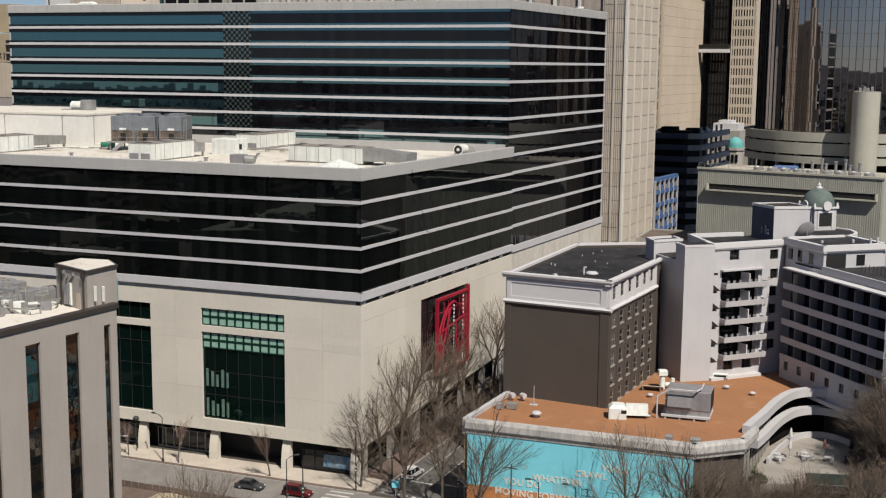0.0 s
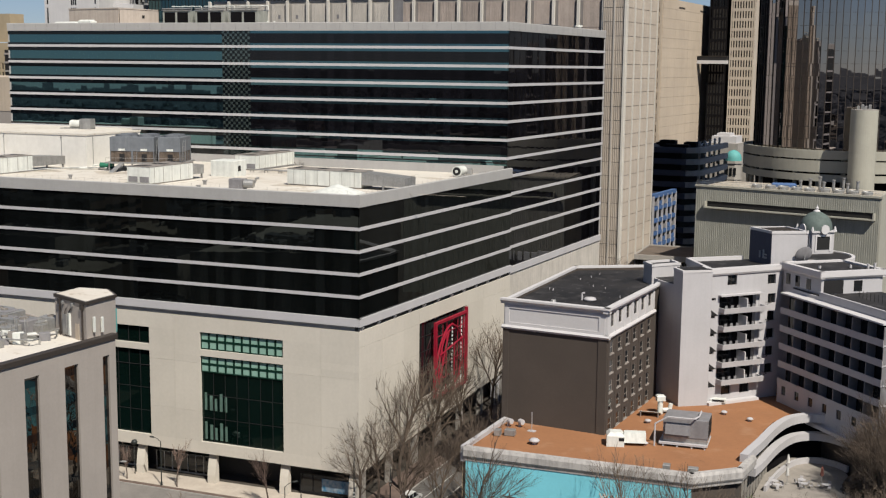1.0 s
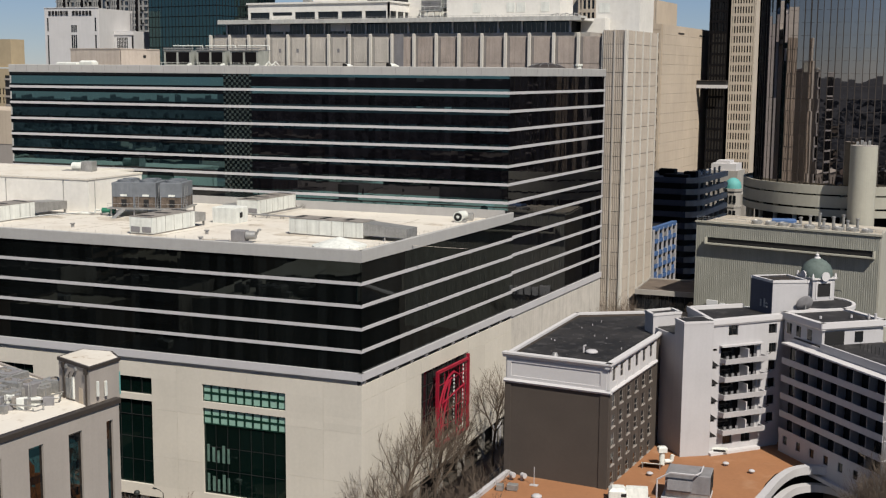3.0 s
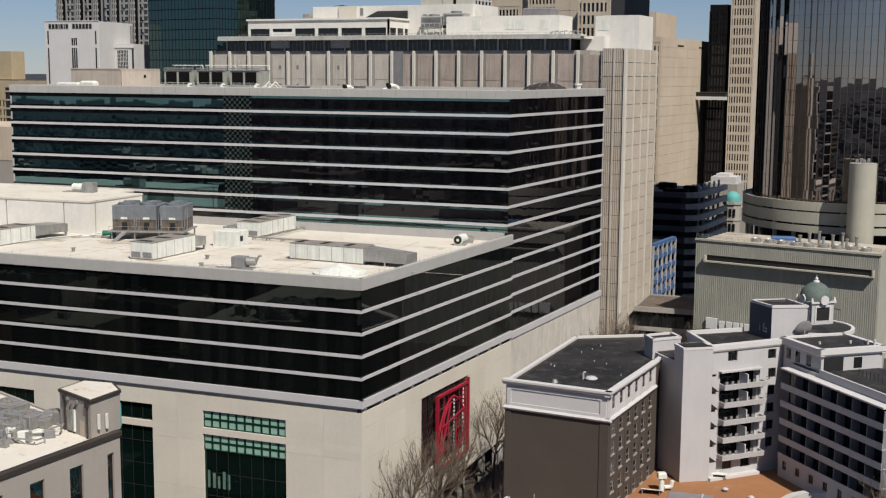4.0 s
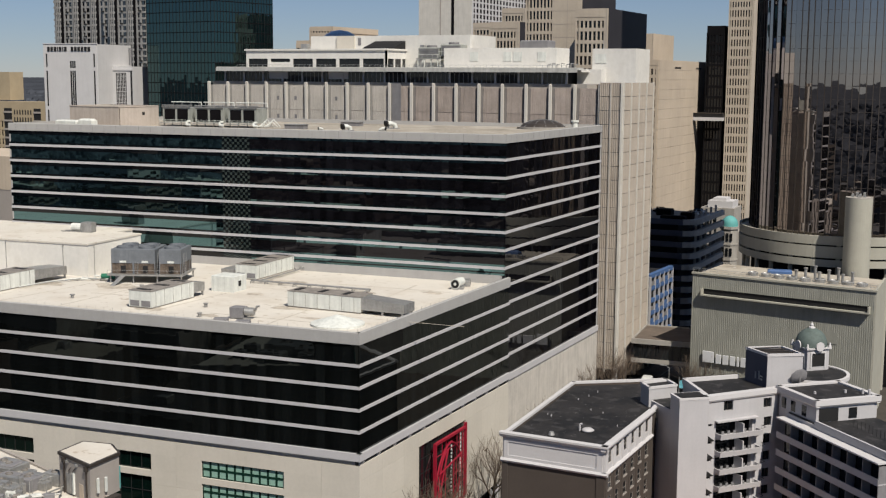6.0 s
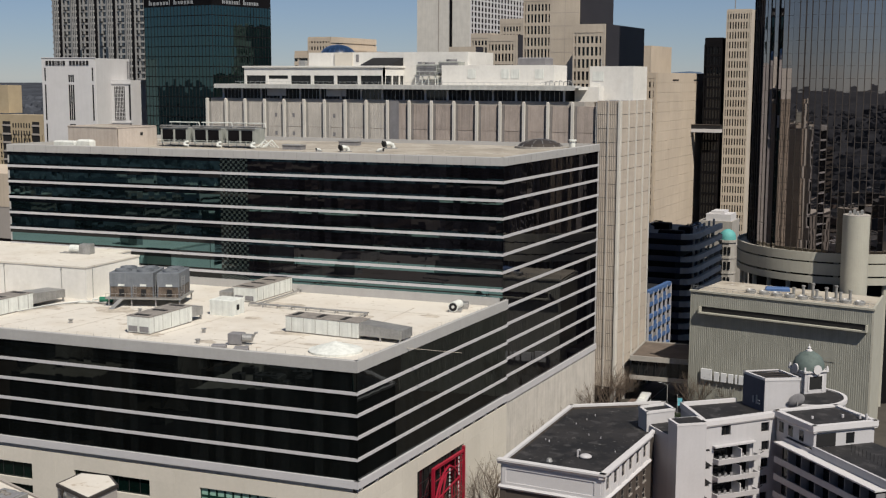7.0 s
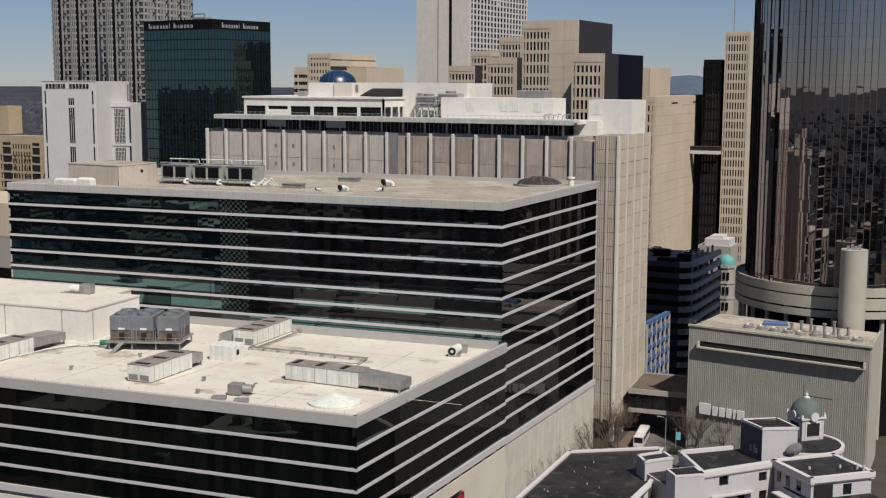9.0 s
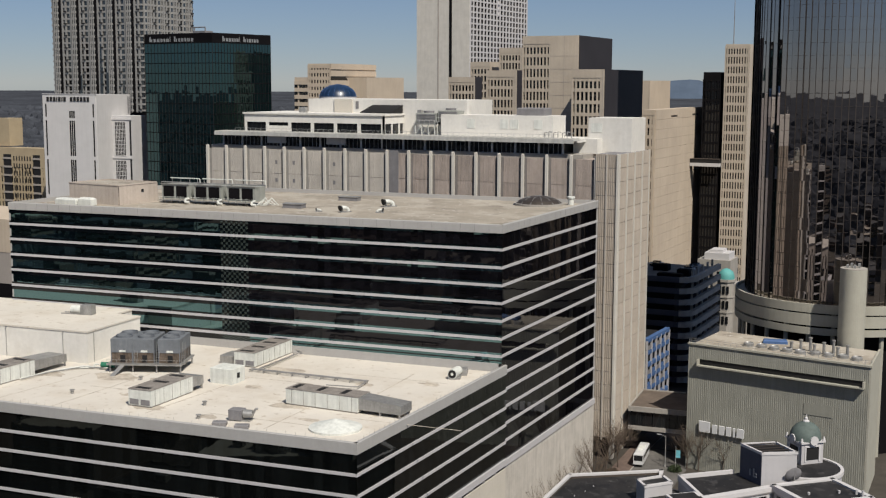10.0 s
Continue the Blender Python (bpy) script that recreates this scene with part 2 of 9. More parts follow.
CAR_RED = mat("dark_red_car_paint", (0.13, 0.008, 0.012), 0.25, metal=0.2, vary=0.03)
CAR_WHITE = mat("white_vehicle_paint", (0.72, 0.72, 0.71), 0.3, vary=0.03)
CAR_DARK = mat("dark_car_paint", (0.03, 0.032, 0.036), 0.25, metal=0.3, vary=0.03)
LIGHT_LENS = mat("lamp_lens", (0.6, 0.6, 0.55), 0.2)
POSTER = mat("blue_poster", (0.12, 0.24, 0.36), 0.4, vary=0.5, scale=0.8, fine=2.0, dark=(0.6, 0.62, 0.62))
BLUE_DECK = mat("blue_deck_panel", (0.075, 0.15, 0.33), 0.6, vary=0.1)
CLOTH_RED = mat("red_parasol_cloth", (0.34, 0.13, 0.10), 0.9)
CLOTH_WHITE = mat("white_parasol_cloth", (0.72, 0.70, 0.66), 0.9)


# ---- mesh helpers ----
class Geo:
    """Collects plain shapes as points and faces for one mesh."""

    def __init__(self):
        self.v, self.f = [], []

    def add(self, verts, faces):
        k = len(self.v)
        self.v += [tuple(p) for p in verts]
        self.f += [tuple(i + k for i in fa) for fa in faces]
        return self

    def box(self, x0, x1, y0, y1, z0, z1):
        return self.add([(x0, y0, z0), (x1, y0, z0), (x1, y1, z0), (x0, y1, z0), (x0, y0, z1), (x1, y0, z1), (x1, y1, z1), (x0, y1, z1)],
                        [(3, 2, 1, 0), (4, 5, 6, 7), (0, 1, 5, 4), (1, 2, 6, 5), (2, 3, 7, 6), (3, 0, 4, 7)])

    def bevel(self, x0, x1, y0, y1, z0, z1, b):
        """A box whose upper edges are chamfered."""
        vs = [(x0, y0, z0), (x1, y0, z0), (x1, y1, z0), (x0, y1, z0), (x0, y0, z1 - b), (x1, y0, z1 - b), (x1, y1, z1 - b), (x0, y1, z1 - b),
              (x0 + b, y0 + b, z1), (x1 - b, y0 + b, z1), (x1 - b, y1 - b, z1), (x0 + b, y1 - b, z1)]
        fs = [(3, 2, 1, 0), (8, 9, 10, 11)]
        for i in range(4):
            j = (i + 1) % 4
            fs += [(i, j, j + 4, i + 4), (i + 4, j + 4, j + 8, i + 8)]
        return self.add(vs, fs)

    def prism(self, poly, z0, z1):
        n = len(poly)
        vs = [(x, y, z0) for x, y in poly] + [(x, y, z1) for x, y in poly]
        fs = [tuple(range(n - 1, -1, -1)), tuple(range(n, 2 * n))]
        fs += [(i, (i + 1) % n, (i + 1) % n + n, i + n) for i in range(n)]
        return self.add(vs, fs)

    def extrude_x(self, prof, x0, x1):
        """A profile of (y, z) points drawn along x."""
        n = len(prof)
        vs = [(x0, y, z) for y, z in prof] + [(x1, y, z) for y, z in prof]
        fs = [tuple(range(n)), tuple(range(2 * n - 1, n - 1, -1))]
        fs += [(i + n, (i + 1) % n + n, (i + 1) % n, i) for i in range(n)]
        return self.add(vs, fs)

    def cyl(self, x, y, z0, z1, r, seg=16, r1=None, a0=0.0):
        r1 = r if r1 is None else r1
        ring = [(math.cos(a0 + 2 * math.pi * i / seg), math.sin(a0 + 2 * math.pi * i / seg)) for i in range(seg)]
        vs = [(x + r * c, y + r * s, z0) for c, s in ring] + [(x + r1 * c, y + r1 * s, z1) for c, s in ring]
        fs = [tuple(range(seg - 1, -1, -1)), tuple(range(seg, 2 * seg))]
        fs += [(i, (i + 1) % seg, (i + 1) % seg + seg, i + seg) for i in range(seg)]
        return self.add(vs, fs)

    def lathe(self, x, y, prof, seg=20):
        """A profile of (radius, z) turned round a vertical axis."""
        k = len(prof)
        vs, fs = [], []
        for i in range(seg):
            a = 2 * math.pi * i / seg
            vs += [(x + r * math.cos(a), y + r * math.sin(a), z) for r, z in prof]
        for i in range(seg):
            j = (i + 1) % seg
            fs += [(i * k + m, j * k + m, j * k + m + 1, i * k + m + 1) for m in range(k - 1)]
        return self.add(vs, fs)

    def rod(self, p, q, r0, r1=None, seg=5):
        p, q = Vector(p), Vector(q)
        r1 = r0 if r1 is None else r1
        d = (q - p).normalized()
        s = d.orthogonal().normalized()
        t = d.cross(s)
        vs = []
        for c, r in ((p, r0), (q, r1)):
            vs += [c + r * (math.cos(2 * math.pi * i / seg) * s + math.sin(2 * math.pi * i / seg) * t) for i in range(seg)]
        fs = [(i, (i + 1) % seg, (i + 1) % seg + seg, i + seg) for i in range(seg)]
        fs += [tuple(range(seg - 1, -1, -1)), tuple(range(seg, 2 * seg))]
        return self.add(vs, fs)

    def path(self, pts, r, seg=6):
        for a, c in zip(pts, pts[1:]):
            self.rod(a, c, r, r, seg)
        return self

    def weld(self):
        """Joins boxes that share whole sides into one shell."""
        keys, vs, m = {}, [], []
        for p in self.v:
            k = tuple(round(c, 4) for c in p)
            if k not in keys:
                keys[k] = len(vs)
                vs.append(p)
            m.append(keys[k])
        fs = [tuple(m[i] for i in fa) for fa in self.f]
        count = collections.Counter(tuple(sorted(fa)) for fa in fs)
        self.v, self.f = vs, [fa for fa in fs if count[tuple(sorted(fa))] == 1]
        return self

    def mesh(self, name, material=None, smooth=False):
        me = bpy.data.meshes.new(name)
        me.from_pydata([tuple(p) for p in self.v], [], self.f)
        if material:
            me.materials.append(material)
        if smooth:
            me.polygons.foreach_set("use_smooth", [True] * len(me.polygons))
        me.update()
        return me


def thing(name, label, category, at=(0, 0, 0), turn=0.0, group="", kind=""):
    ob = new(name)
    ob.empty_display_size = 1.0
    ob.matrix_basis = pose(at[0], at[1], at[2], 0, 0, turn)
    return tagged(ob, label, category, group, kind)


def part(name, g, material, parent, label="", m=None, smooth=False, kind=""):
    """Links a Geo or a ready mesh as one part. m: its place in the world."""
    me = g.mesh(name, material, smooth) if isinstance(g, Geo) else g
    ob = new(name, me)
    ob.parent = parent
    base = Matrix.Identity(4)
    p = parent
    while p is not None:
        base = p.matrix_basis @ base
        p = p.parent
    ob.matrix_basis = base.inverted() @ (m if m is not None else Matrix.Identity(4))
    if label:
        ob["label"] = label
    if kind:
        ob["kind"] = kind
    return ob


def solo(name, g, material, label, category, kind="", group="", m=None, smooth=False):
    ob = new(name, g.mesh(name, material, smooth))
    if m is not None:
        ob.matrix_basis = m
    return tagged(ob, label, category, group, kind)


def face_frame(p0, p1, z=0.0):
    """World frame of a facade: x from p0 to p1 (left to right as seen from outside), y into the wall, z up."""
    a = math.degrees(math.atan2(p1[1] - p0[1], p1[0] - p0[0]))
    return pose(p0[0], p0[1], z, 0, 0, a), math.hypot(p1[0] - p0[0], p1[1] - p0[1])


def cells(width, z0, z1, holes, du=None, dz=None):
    """The rectangles of a wall that are left between holes (u0, u1, z0, z1)."""
    us = {0.0, width, *[min(max(h[i], 0), width) for h in holes for i in (0, 1)], *(du or ())}
    zs = {z0, z1, *[min(max(h[i], z0), z1) for h in holes for i in (2, 3)], *(dz or ())}
    us, zs = sorted(us), sorted(zs)
    for a, b in zip(us, us[1:]):
        for c, d in zip(zs, zs[1:]):
            if b - a < 0.01 or d - c < 0.01:
                continue
            mu, mz = (a + b) / 2, (c + d) / 2
            if not any(h[0] < mu < h[1] and h[2] < mz < h[3] for h in holes):
                yield a, b, c, d


def wall(parent, F, width, z0, z1, holes, material, thick=0.35, name="wall", label="", du=None, dz=None):
    g = Geo()
    for a, b, c, d in cells(width, z0, z1, holes, du, dz):
        g.box(a, b, 0, thick, c, d)
    return part(name, g.weld(), material, parent, label, F)


def panes(width, z0, z1, step, y=0.0, tilt=0.0016, rng=None, u0=0.0, lean=0.0):
    """A strip of glass panes, each a hair out of true, as real glazing is. lean tips all of them back to reflect more
    sky.
    """
    g = Geo()
    n = max(1, round(width / step))
    rng = rng or random
    for i in range(n):
        a, b = u0 + width * i / n, u0 + width * (i + 1) / n
        t1, t2 = rng.gauss(0, tilt) * (b - a), (rng.gauss(0, tilt) + lean) * (z1 - z0)
        g.add([(a, y - t1 - t2, z0), (b, y + t1 - t2, z0), (b, y + t1 + t2, z1), (a, y - t1 + t2, z1)], [(0, 1, 2, 3)])
    return g


def window(parent, F, u0, u1, z0, z1, depth=0.2, glass_mat=None, frame_mat=None, bars=1, rows=1, name="window"):
    """Frame with glazing bars, and a pane set back in the wall."""
    g = Geo()
    w = 0.06
    g.box(u0, u1, depth - 0.05, depth + 0.04, z0, z0 + w).box(u0, u1, depth - 0.05, depth + 0.04, z1 - w, z1)
    for i in range(bars + 1):
        c = u0 + (u1 - u0) * i / bars
        g.box(max(u0, c - w / 2), min(u1, c + w / 2), depth - 0.05, depth + 0.04, z0 + w, z1 - w)
    for j in range(1, rows):
        c = z0 + (z1 - z0) * j / rows
        g.box(u0 + w, u1 - w, depth - 0.045, depth + 0.035, c - w / 2, c + w / 2)
    wi = part(name, g, frame_mat or BRONZE, parent, "", F)
    part("pane", Geo().add([(u0, depth, z0), (u1, depth, z0), (u1, depth, z1), (u0, depth, z1)], [(0, 1, 2, 3)]), glass_mat or GL_WIN, wi, "", F)
    return wi


def ground_z(x, y):
    if y <= 0:
        return 0.0
    return 0.06 * min(y, 150.0)


# ---- ground ----
def ground():
    radii = [0, 20, 40, 55] + [60 + 4 * k for k in range(20)] + [150, 185, 230, 300, 420, 600, 900, 1400, 2200, 3200, 4200, 4500]
    g, seg = Geo(), 96
    cx, cy = 0.0, 75.0
    for r in radii:
        for i in range(seg):
            a = 2 * math.pi * i / seg
            x, y = cx + r * math.cos(a), cy + r * math.sin(a)
            z = ground_z(x, y) - 0.06
            if r > 600:
                far = 74 if math.sin(a) > -0.05 else 62
                z = z + (far - z) * ((r - 600) / 3900) ** 1.4 + (noise.noise((x / 500, y / 500, 0)) * 9 if r < 4000 else noise.noise((x / 900, y / 900, 5)) * 6)
            g.v.append((x, y, z))
    for k in range(len(radii) - 1):
        for i in range(seg):
            j = (i + 1) % seg
            g.f.append((k * seg + i, (k + 1) * seg + i, (k + 1) * seg + j, k * seg + j))
    ob = solo("ground", g, EARTH, "brown winter ground that reaches the wooded horizon", "ground", "structure")
    ob.data.materials.append(WOODS)
    for p in ob.data.polygons:
        p.material_index = 1 if max(math.hypot(ob.data.vertices[v].co.x - cx, ob.data.vertices[v].co.y - cy) for v in p.vertices) > 500 else 0


ground()

FA = radians(4.6)                                  # the long fronts stand 4.6 degrees off the side wall's square
FX, FY = -math.cos(FA), -math.sin(FA)


def along(u, corner=(0.0, 0.0), out=0.0):
    """A point u metres along a long front, out metres before it."""
    return corner[0] + FX * u + math.sin(FA) * out, corner[1] + FY * u - math.cos(FA) * out


def draped(pts_left, pts_right, lift, name, material, label, category, cuts=24):
    """A strip that follows the ground between two lines, with a thickness."""
    g = Geo()
    n = cuts
    def at(line, s):
        k = s * (len(line) - 1)
        i = min(int(k), len(line) - 2)
        f = k - i
        return line[i][0] + (line[i + 1][0] - line[i][0]) * f, line[i][1] + (line[i + 1][1] - line[i][1]) * f
    for i in range(n + 1):
        for line in (pts_left, pts_right):
            x, y = at(line, i / n)
            g.v += [(x, y, ground_z(x, y) + lift), (x, y, ground_z(x, y) - 0.5)]
    for i in range(n):
        a, b = 4 * i, 4 * i + 4
        g.f += [(a, a + 2, b + 2, b), (a + 1, a, b, b + 1), (a + 2, a + 3, b + 3, b + 2)]
    g.f += [(0, 1, 3, 2), (4 * n + 2, 4 * n + 3, 4 * n + 1, 4 * n)]
    return solo(name, g, material, label, category, "structure")


# streets: one along the long front, one climbing along the side wall
draped([along(190, out=5.2), along(-120, out=5.2)], [along(190, out=15.5), along(-120, out=15.5)], 0.0, "road_front", ASPHALT, "worn grey asphalt street before the long front", "road")
draped([(4.6, -3.5), (4.6, 260)], [(17.5, -3.5), (17.5, 260)], 0.005, "road_side", ASPHALT_DARK, "asphalt side street climbing between the buildings", "road", 40)
draped([along(190, out=-1.5), along(-3.5, out=-1.5)], [along(190, out=4.0), along(-3.5, out=4.0)], 0.15, "pavement_front", PAVING, "pale paved pavement under the arcade", "pavement")
draped([along(190, out=4.0), along(-3.5, out=4.0)], [along(190, out=5.0), along(-3.5, out=5.0)], 0.15, "pavement_brick_strip", BRICK_PAVE, "red brick strip along the pavement's kerb", "pavement")
draped([along(190, out=5.0), along(-3.7, out=5.0)], [along(190, out=5.2), along(-3.7, out=5.2)], 0.16, "kerb_front", KERB, "granite kerb along the front street", "kerb")
draped([(-0.4, 0.5), (-0.4, 200)], [(4.4, 0.5), (4.4, 200)], 0.15, "pavement_side", BRICK_PAVE, "red-brown brick pavement along the side wall", "pavement", 40)
draped([(4.4, 0.5), (4.4, 200)], [(4.6, 0.5), (4.6, 200)], 0.16, "kerb_side", KERB, "granite kerb of the side street", "kerb", 40)
draped([(17.5, -8), (17.5, 120)], [(21.5, -8), (21.5, 120)], 0.15, "pavement_hotel", BRICK_PAVE, "brick pavement beside the mural podium", "pavement", 40)
draped([along(190, out=15.5), along(60, out=15.5)], [along(190, out=19.5), along(60, out=19.5)], 0.15, "pavement_near", PAVING, "pavement on the near edge of the street", "pavement")
draped([along(60, out=15.5), along(6, out=15.5)], [along(60, out=21), along(6, out=21)], 0.12, "pavement_building_site", BRICK_PAVE, "red brick paving beside the street", "pavement")
draped([(17, -14), (95, -8)], [(17, -8), (95, -2)], 0.12, "pavement_mural", PAVING, "pavement in front of the painted wall", "pavement")


def stripe(name, x0, y0, x1, y1, w, group, label):
    d = Vector((x1 - x0, y1 - y0, 0)).normalized()
    s = Vector((-d.y, d.x, 0)) * w / 2
    g = Geo()
    vs = []
    for z in (0.012, 0.03):
        for p in (Vector((x0, y0, 0)) - s, Vector((x1, y1, 0)) - s, Vector((x1, y1, 0)) + s, Vector((x0, y0, 0)) + s):
            vs.append((p.x, p.y, ground_z(p.x, p.y) + z))
    g.add(vs, [(4, 5, 6, 7), (0, 1, 5, 4), (1, 2, 6, 5), (2, 3, 7, 6), (3, 0, 4, 7)])
    solo(name, g, PAINT_LINE, label, "road marking", "structure", group)


for i in range(9):
    stripe("crossing_bar", 5.4 + i * 1.35, -2.9, 5.4 + i * 1.35, 0.6, 0.6, "crossing bars", "worn white bar of the pedestrian crossing")
stripe("stop_line", 5.0, 3.4, 11.0, 3.4, 0.4, "", "worn white stop line on the side street")
stripe("lane_line", 11.2, 4.0, 11.2, 60, 0.15, "", "white lane line on the side street")
stripe("lane_line", 7.9, 4.0, 7.9, 40, 0.12, "", "white lane line on the side street")
for i in range(6):
    p, q = along(2.5 + 0.0, out=5.8 + i * 1.55), along(-1.5, out=5.8 + i * 1.55)
    stripe("crossing_bar", p[0], p[1], q[0], q[1], 0.55, "crossing bars", "worn white bar of the pedestrian crossing")

# ---- the low block: cream base, black glass storeys, white roof ----
L0, LW = along(150), 150.0
FLOW, _ = face_frame(L0, (0, 0))
FSIDE, SIDE_W = face_frame((0, 0), (0, 60.6))
low = thing("office_building", "low office block of black glass storeys on a cream base", "office building", (-50, 20, 0))
BANDS = [33.6, 37.15, 40.75, 44.3]                 # undersides of the white bands
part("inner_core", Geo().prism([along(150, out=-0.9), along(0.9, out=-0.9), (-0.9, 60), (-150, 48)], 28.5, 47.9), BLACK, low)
rng = random.Random(5)
for F, w, tag in ((FLOW, LW, "front"), (FSIDE, SIDE_W, "side")):
    levels = [30.46] + [z for b in BANDS for z in (b, b + 0.5)] + [47.94]
    for i in range(0, len(levels), 2):
        part("glazing", panes(w, levels[i] - 0.02, levels[i + 1] + 0.02, 1.52, 0.14, 0.0006, rng), GL_LOW, low, "strip of black-green glass", F)
    for b in BANDS:
        part("spandrel_band", Geo().box(-0.06 if tag == "side" else 0, w + (0.06 if tag == "front" else 0), -0.06, 0.4, b, b + 0.5), WHITE_BAND, low, "white metal band", F)
    part("sill_fascia", Geo().box(-0.3 if tag == "side" else 0, w + (0.3 if tag == "front" else 0), -0.3, 0.5, 29.2, 30.46), WHITE_BAND, low, "deep white fascia under the glass", F)
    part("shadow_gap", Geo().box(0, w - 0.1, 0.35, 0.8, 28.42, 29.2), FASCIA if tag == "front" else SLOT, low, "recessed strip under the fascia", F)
    k = 1.0
    while k < w and tag == "side":
        part("bracket", Geo().extrude_x([(-0.25, 28.95), (0.4, 28.95), (0.4, 28.42), (0.1, 28.42)], k, k + 0.35), WHITE_BAND, low, "", F)
        k += 5.4
    part("parapet", Geo().extrude_x([(-0.12, 47.94), (0.5, 47.94), (0.5, 49.85), (-0.04, 49.85), (-0.12, 49.77)], -0.12 if tag == "side" else 0, w + (0.12 if tag == "front" else 0)), FASCIA, low, "grey-white parapet fascia", F)
    pins = Geo()
    k = 0.9
    while k < w:
        pins.rod((k, 0.2, 49.8), (k, 0.2, 50.45), 0.018, 0.012, 4)
        k += 1.75
    part("parapet_pins", pins, METAL, low, "row of thin rods on the parapet", F, kind="stuff")
SEAM = mat("roof_seam_tape", (0.60, 0.53, 0.44), 0.9, vary=0.35, scale=0.4, fine=2.0)
for x, y, ln, a in ((-44, 3, 30, 88), (-34, 8, 24, 3), (-20, 4, 36, 92), (-62, -3, 30, 90), (-12, 16, 22, 4), (-47, 33, 18, 3), (-14, 30, 20, 94), (-75, -4, 26, 86), (-30, 44, 24, 4), (-66, 14, 16, 6)):
    part("roof_seam", Geo().box(0, ln, -0.12, 0.12, 48.604, 48.612), SEAM, low, "", pose(x, y, 0, 0, 0, a))
for x, y, r, s in ((-46, 6.5, 2.2, 1), (-24, 18.2, 2.6, 2), (-66, 22, 3.4, 3), (-33, 6, 1.6, 4), (-40, 41, 2.8, 5), (-56, 24, 2.4, 6), (-80, 18, 2.6, 7), (-20, 38, 1.8, 8), (-9, 44, 1.6, 9), (-16, 12, 1.3, 10), (-55, 12, 1.2, 11), (-38, 27, 1.5, 12)):
    rr = random.Random(s)
    pts = [(x + r * (0.6 + 0.7 * rr.random()) * math.cos(k * 0.5236) * 1.5, y + r * (0.5 + 0.6 * rr.random()) * math.sin(k * 0.5236)) for k in range(12)]
    part("roof_stain", Geo().prism(pts, 48.6, 48.603), SEAM, low, "brownish ponding stain")
part("low_roof", Geo().prism([along(149.6, out=-0.4), along(0.4, out=-0.4), (-0.45, 60.2), (-149.5, 48.2)], 47.95, 48.6), ROOF_WHITE, low, "stained white roof membrane")

# cream base with its panels and openings
PANE_GLINT = mat("pale_green_pane_reflection", (0.13, 0.22, 0.18), 0.7, vary=0.3, scale=0.8)
GREEN_FRAME = mat("dark_green_window_frame", (0.006, 0.035, 0.022), 0.4)
front_holes = []
for u in (13.5, 38.85, 63.3, 88.6, 114):
    front_holes += [(LW - u - 15.5, LW - u, 22.95, 25.85), (LW - u - 15.5, LW - u, 7.2, 21.85)]
base = part("base_wall", Geo().box(0, LW, 0.12, 0.5, 28.3, 28.42), CREAM, low, "cream precast base", FLOW)
cols = [LW - u for u in (6.7, 20.6, 33.9, 45, 58.3, 69.5, 83.4, 95, 108, 122, 136)]
for a, b, c, d in cells(LW, 5.2, 28.42, front_holes, cols, (12.4, 20.6)):
    ia, ib = [0.01 if any(abs(k - e) < 0.01 for k in cols) else 0.0 for e in (a, b)]
    ic, id_ = [0.01 if any(abs(k - e) < 0.01 for k in (12.4, 20.6)) else 0.0 for e in (c, d)]
    part("panel", Geo().box(a + ia, b - ib, 0.0, 0.45, c + ic, d - id_), CREAM, base, "", FLOW)
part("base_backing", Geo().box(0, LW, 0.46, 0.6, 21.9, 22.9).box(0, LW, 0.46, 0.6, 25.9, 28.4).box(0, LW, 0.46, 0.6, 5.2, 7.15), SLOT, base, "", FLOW)
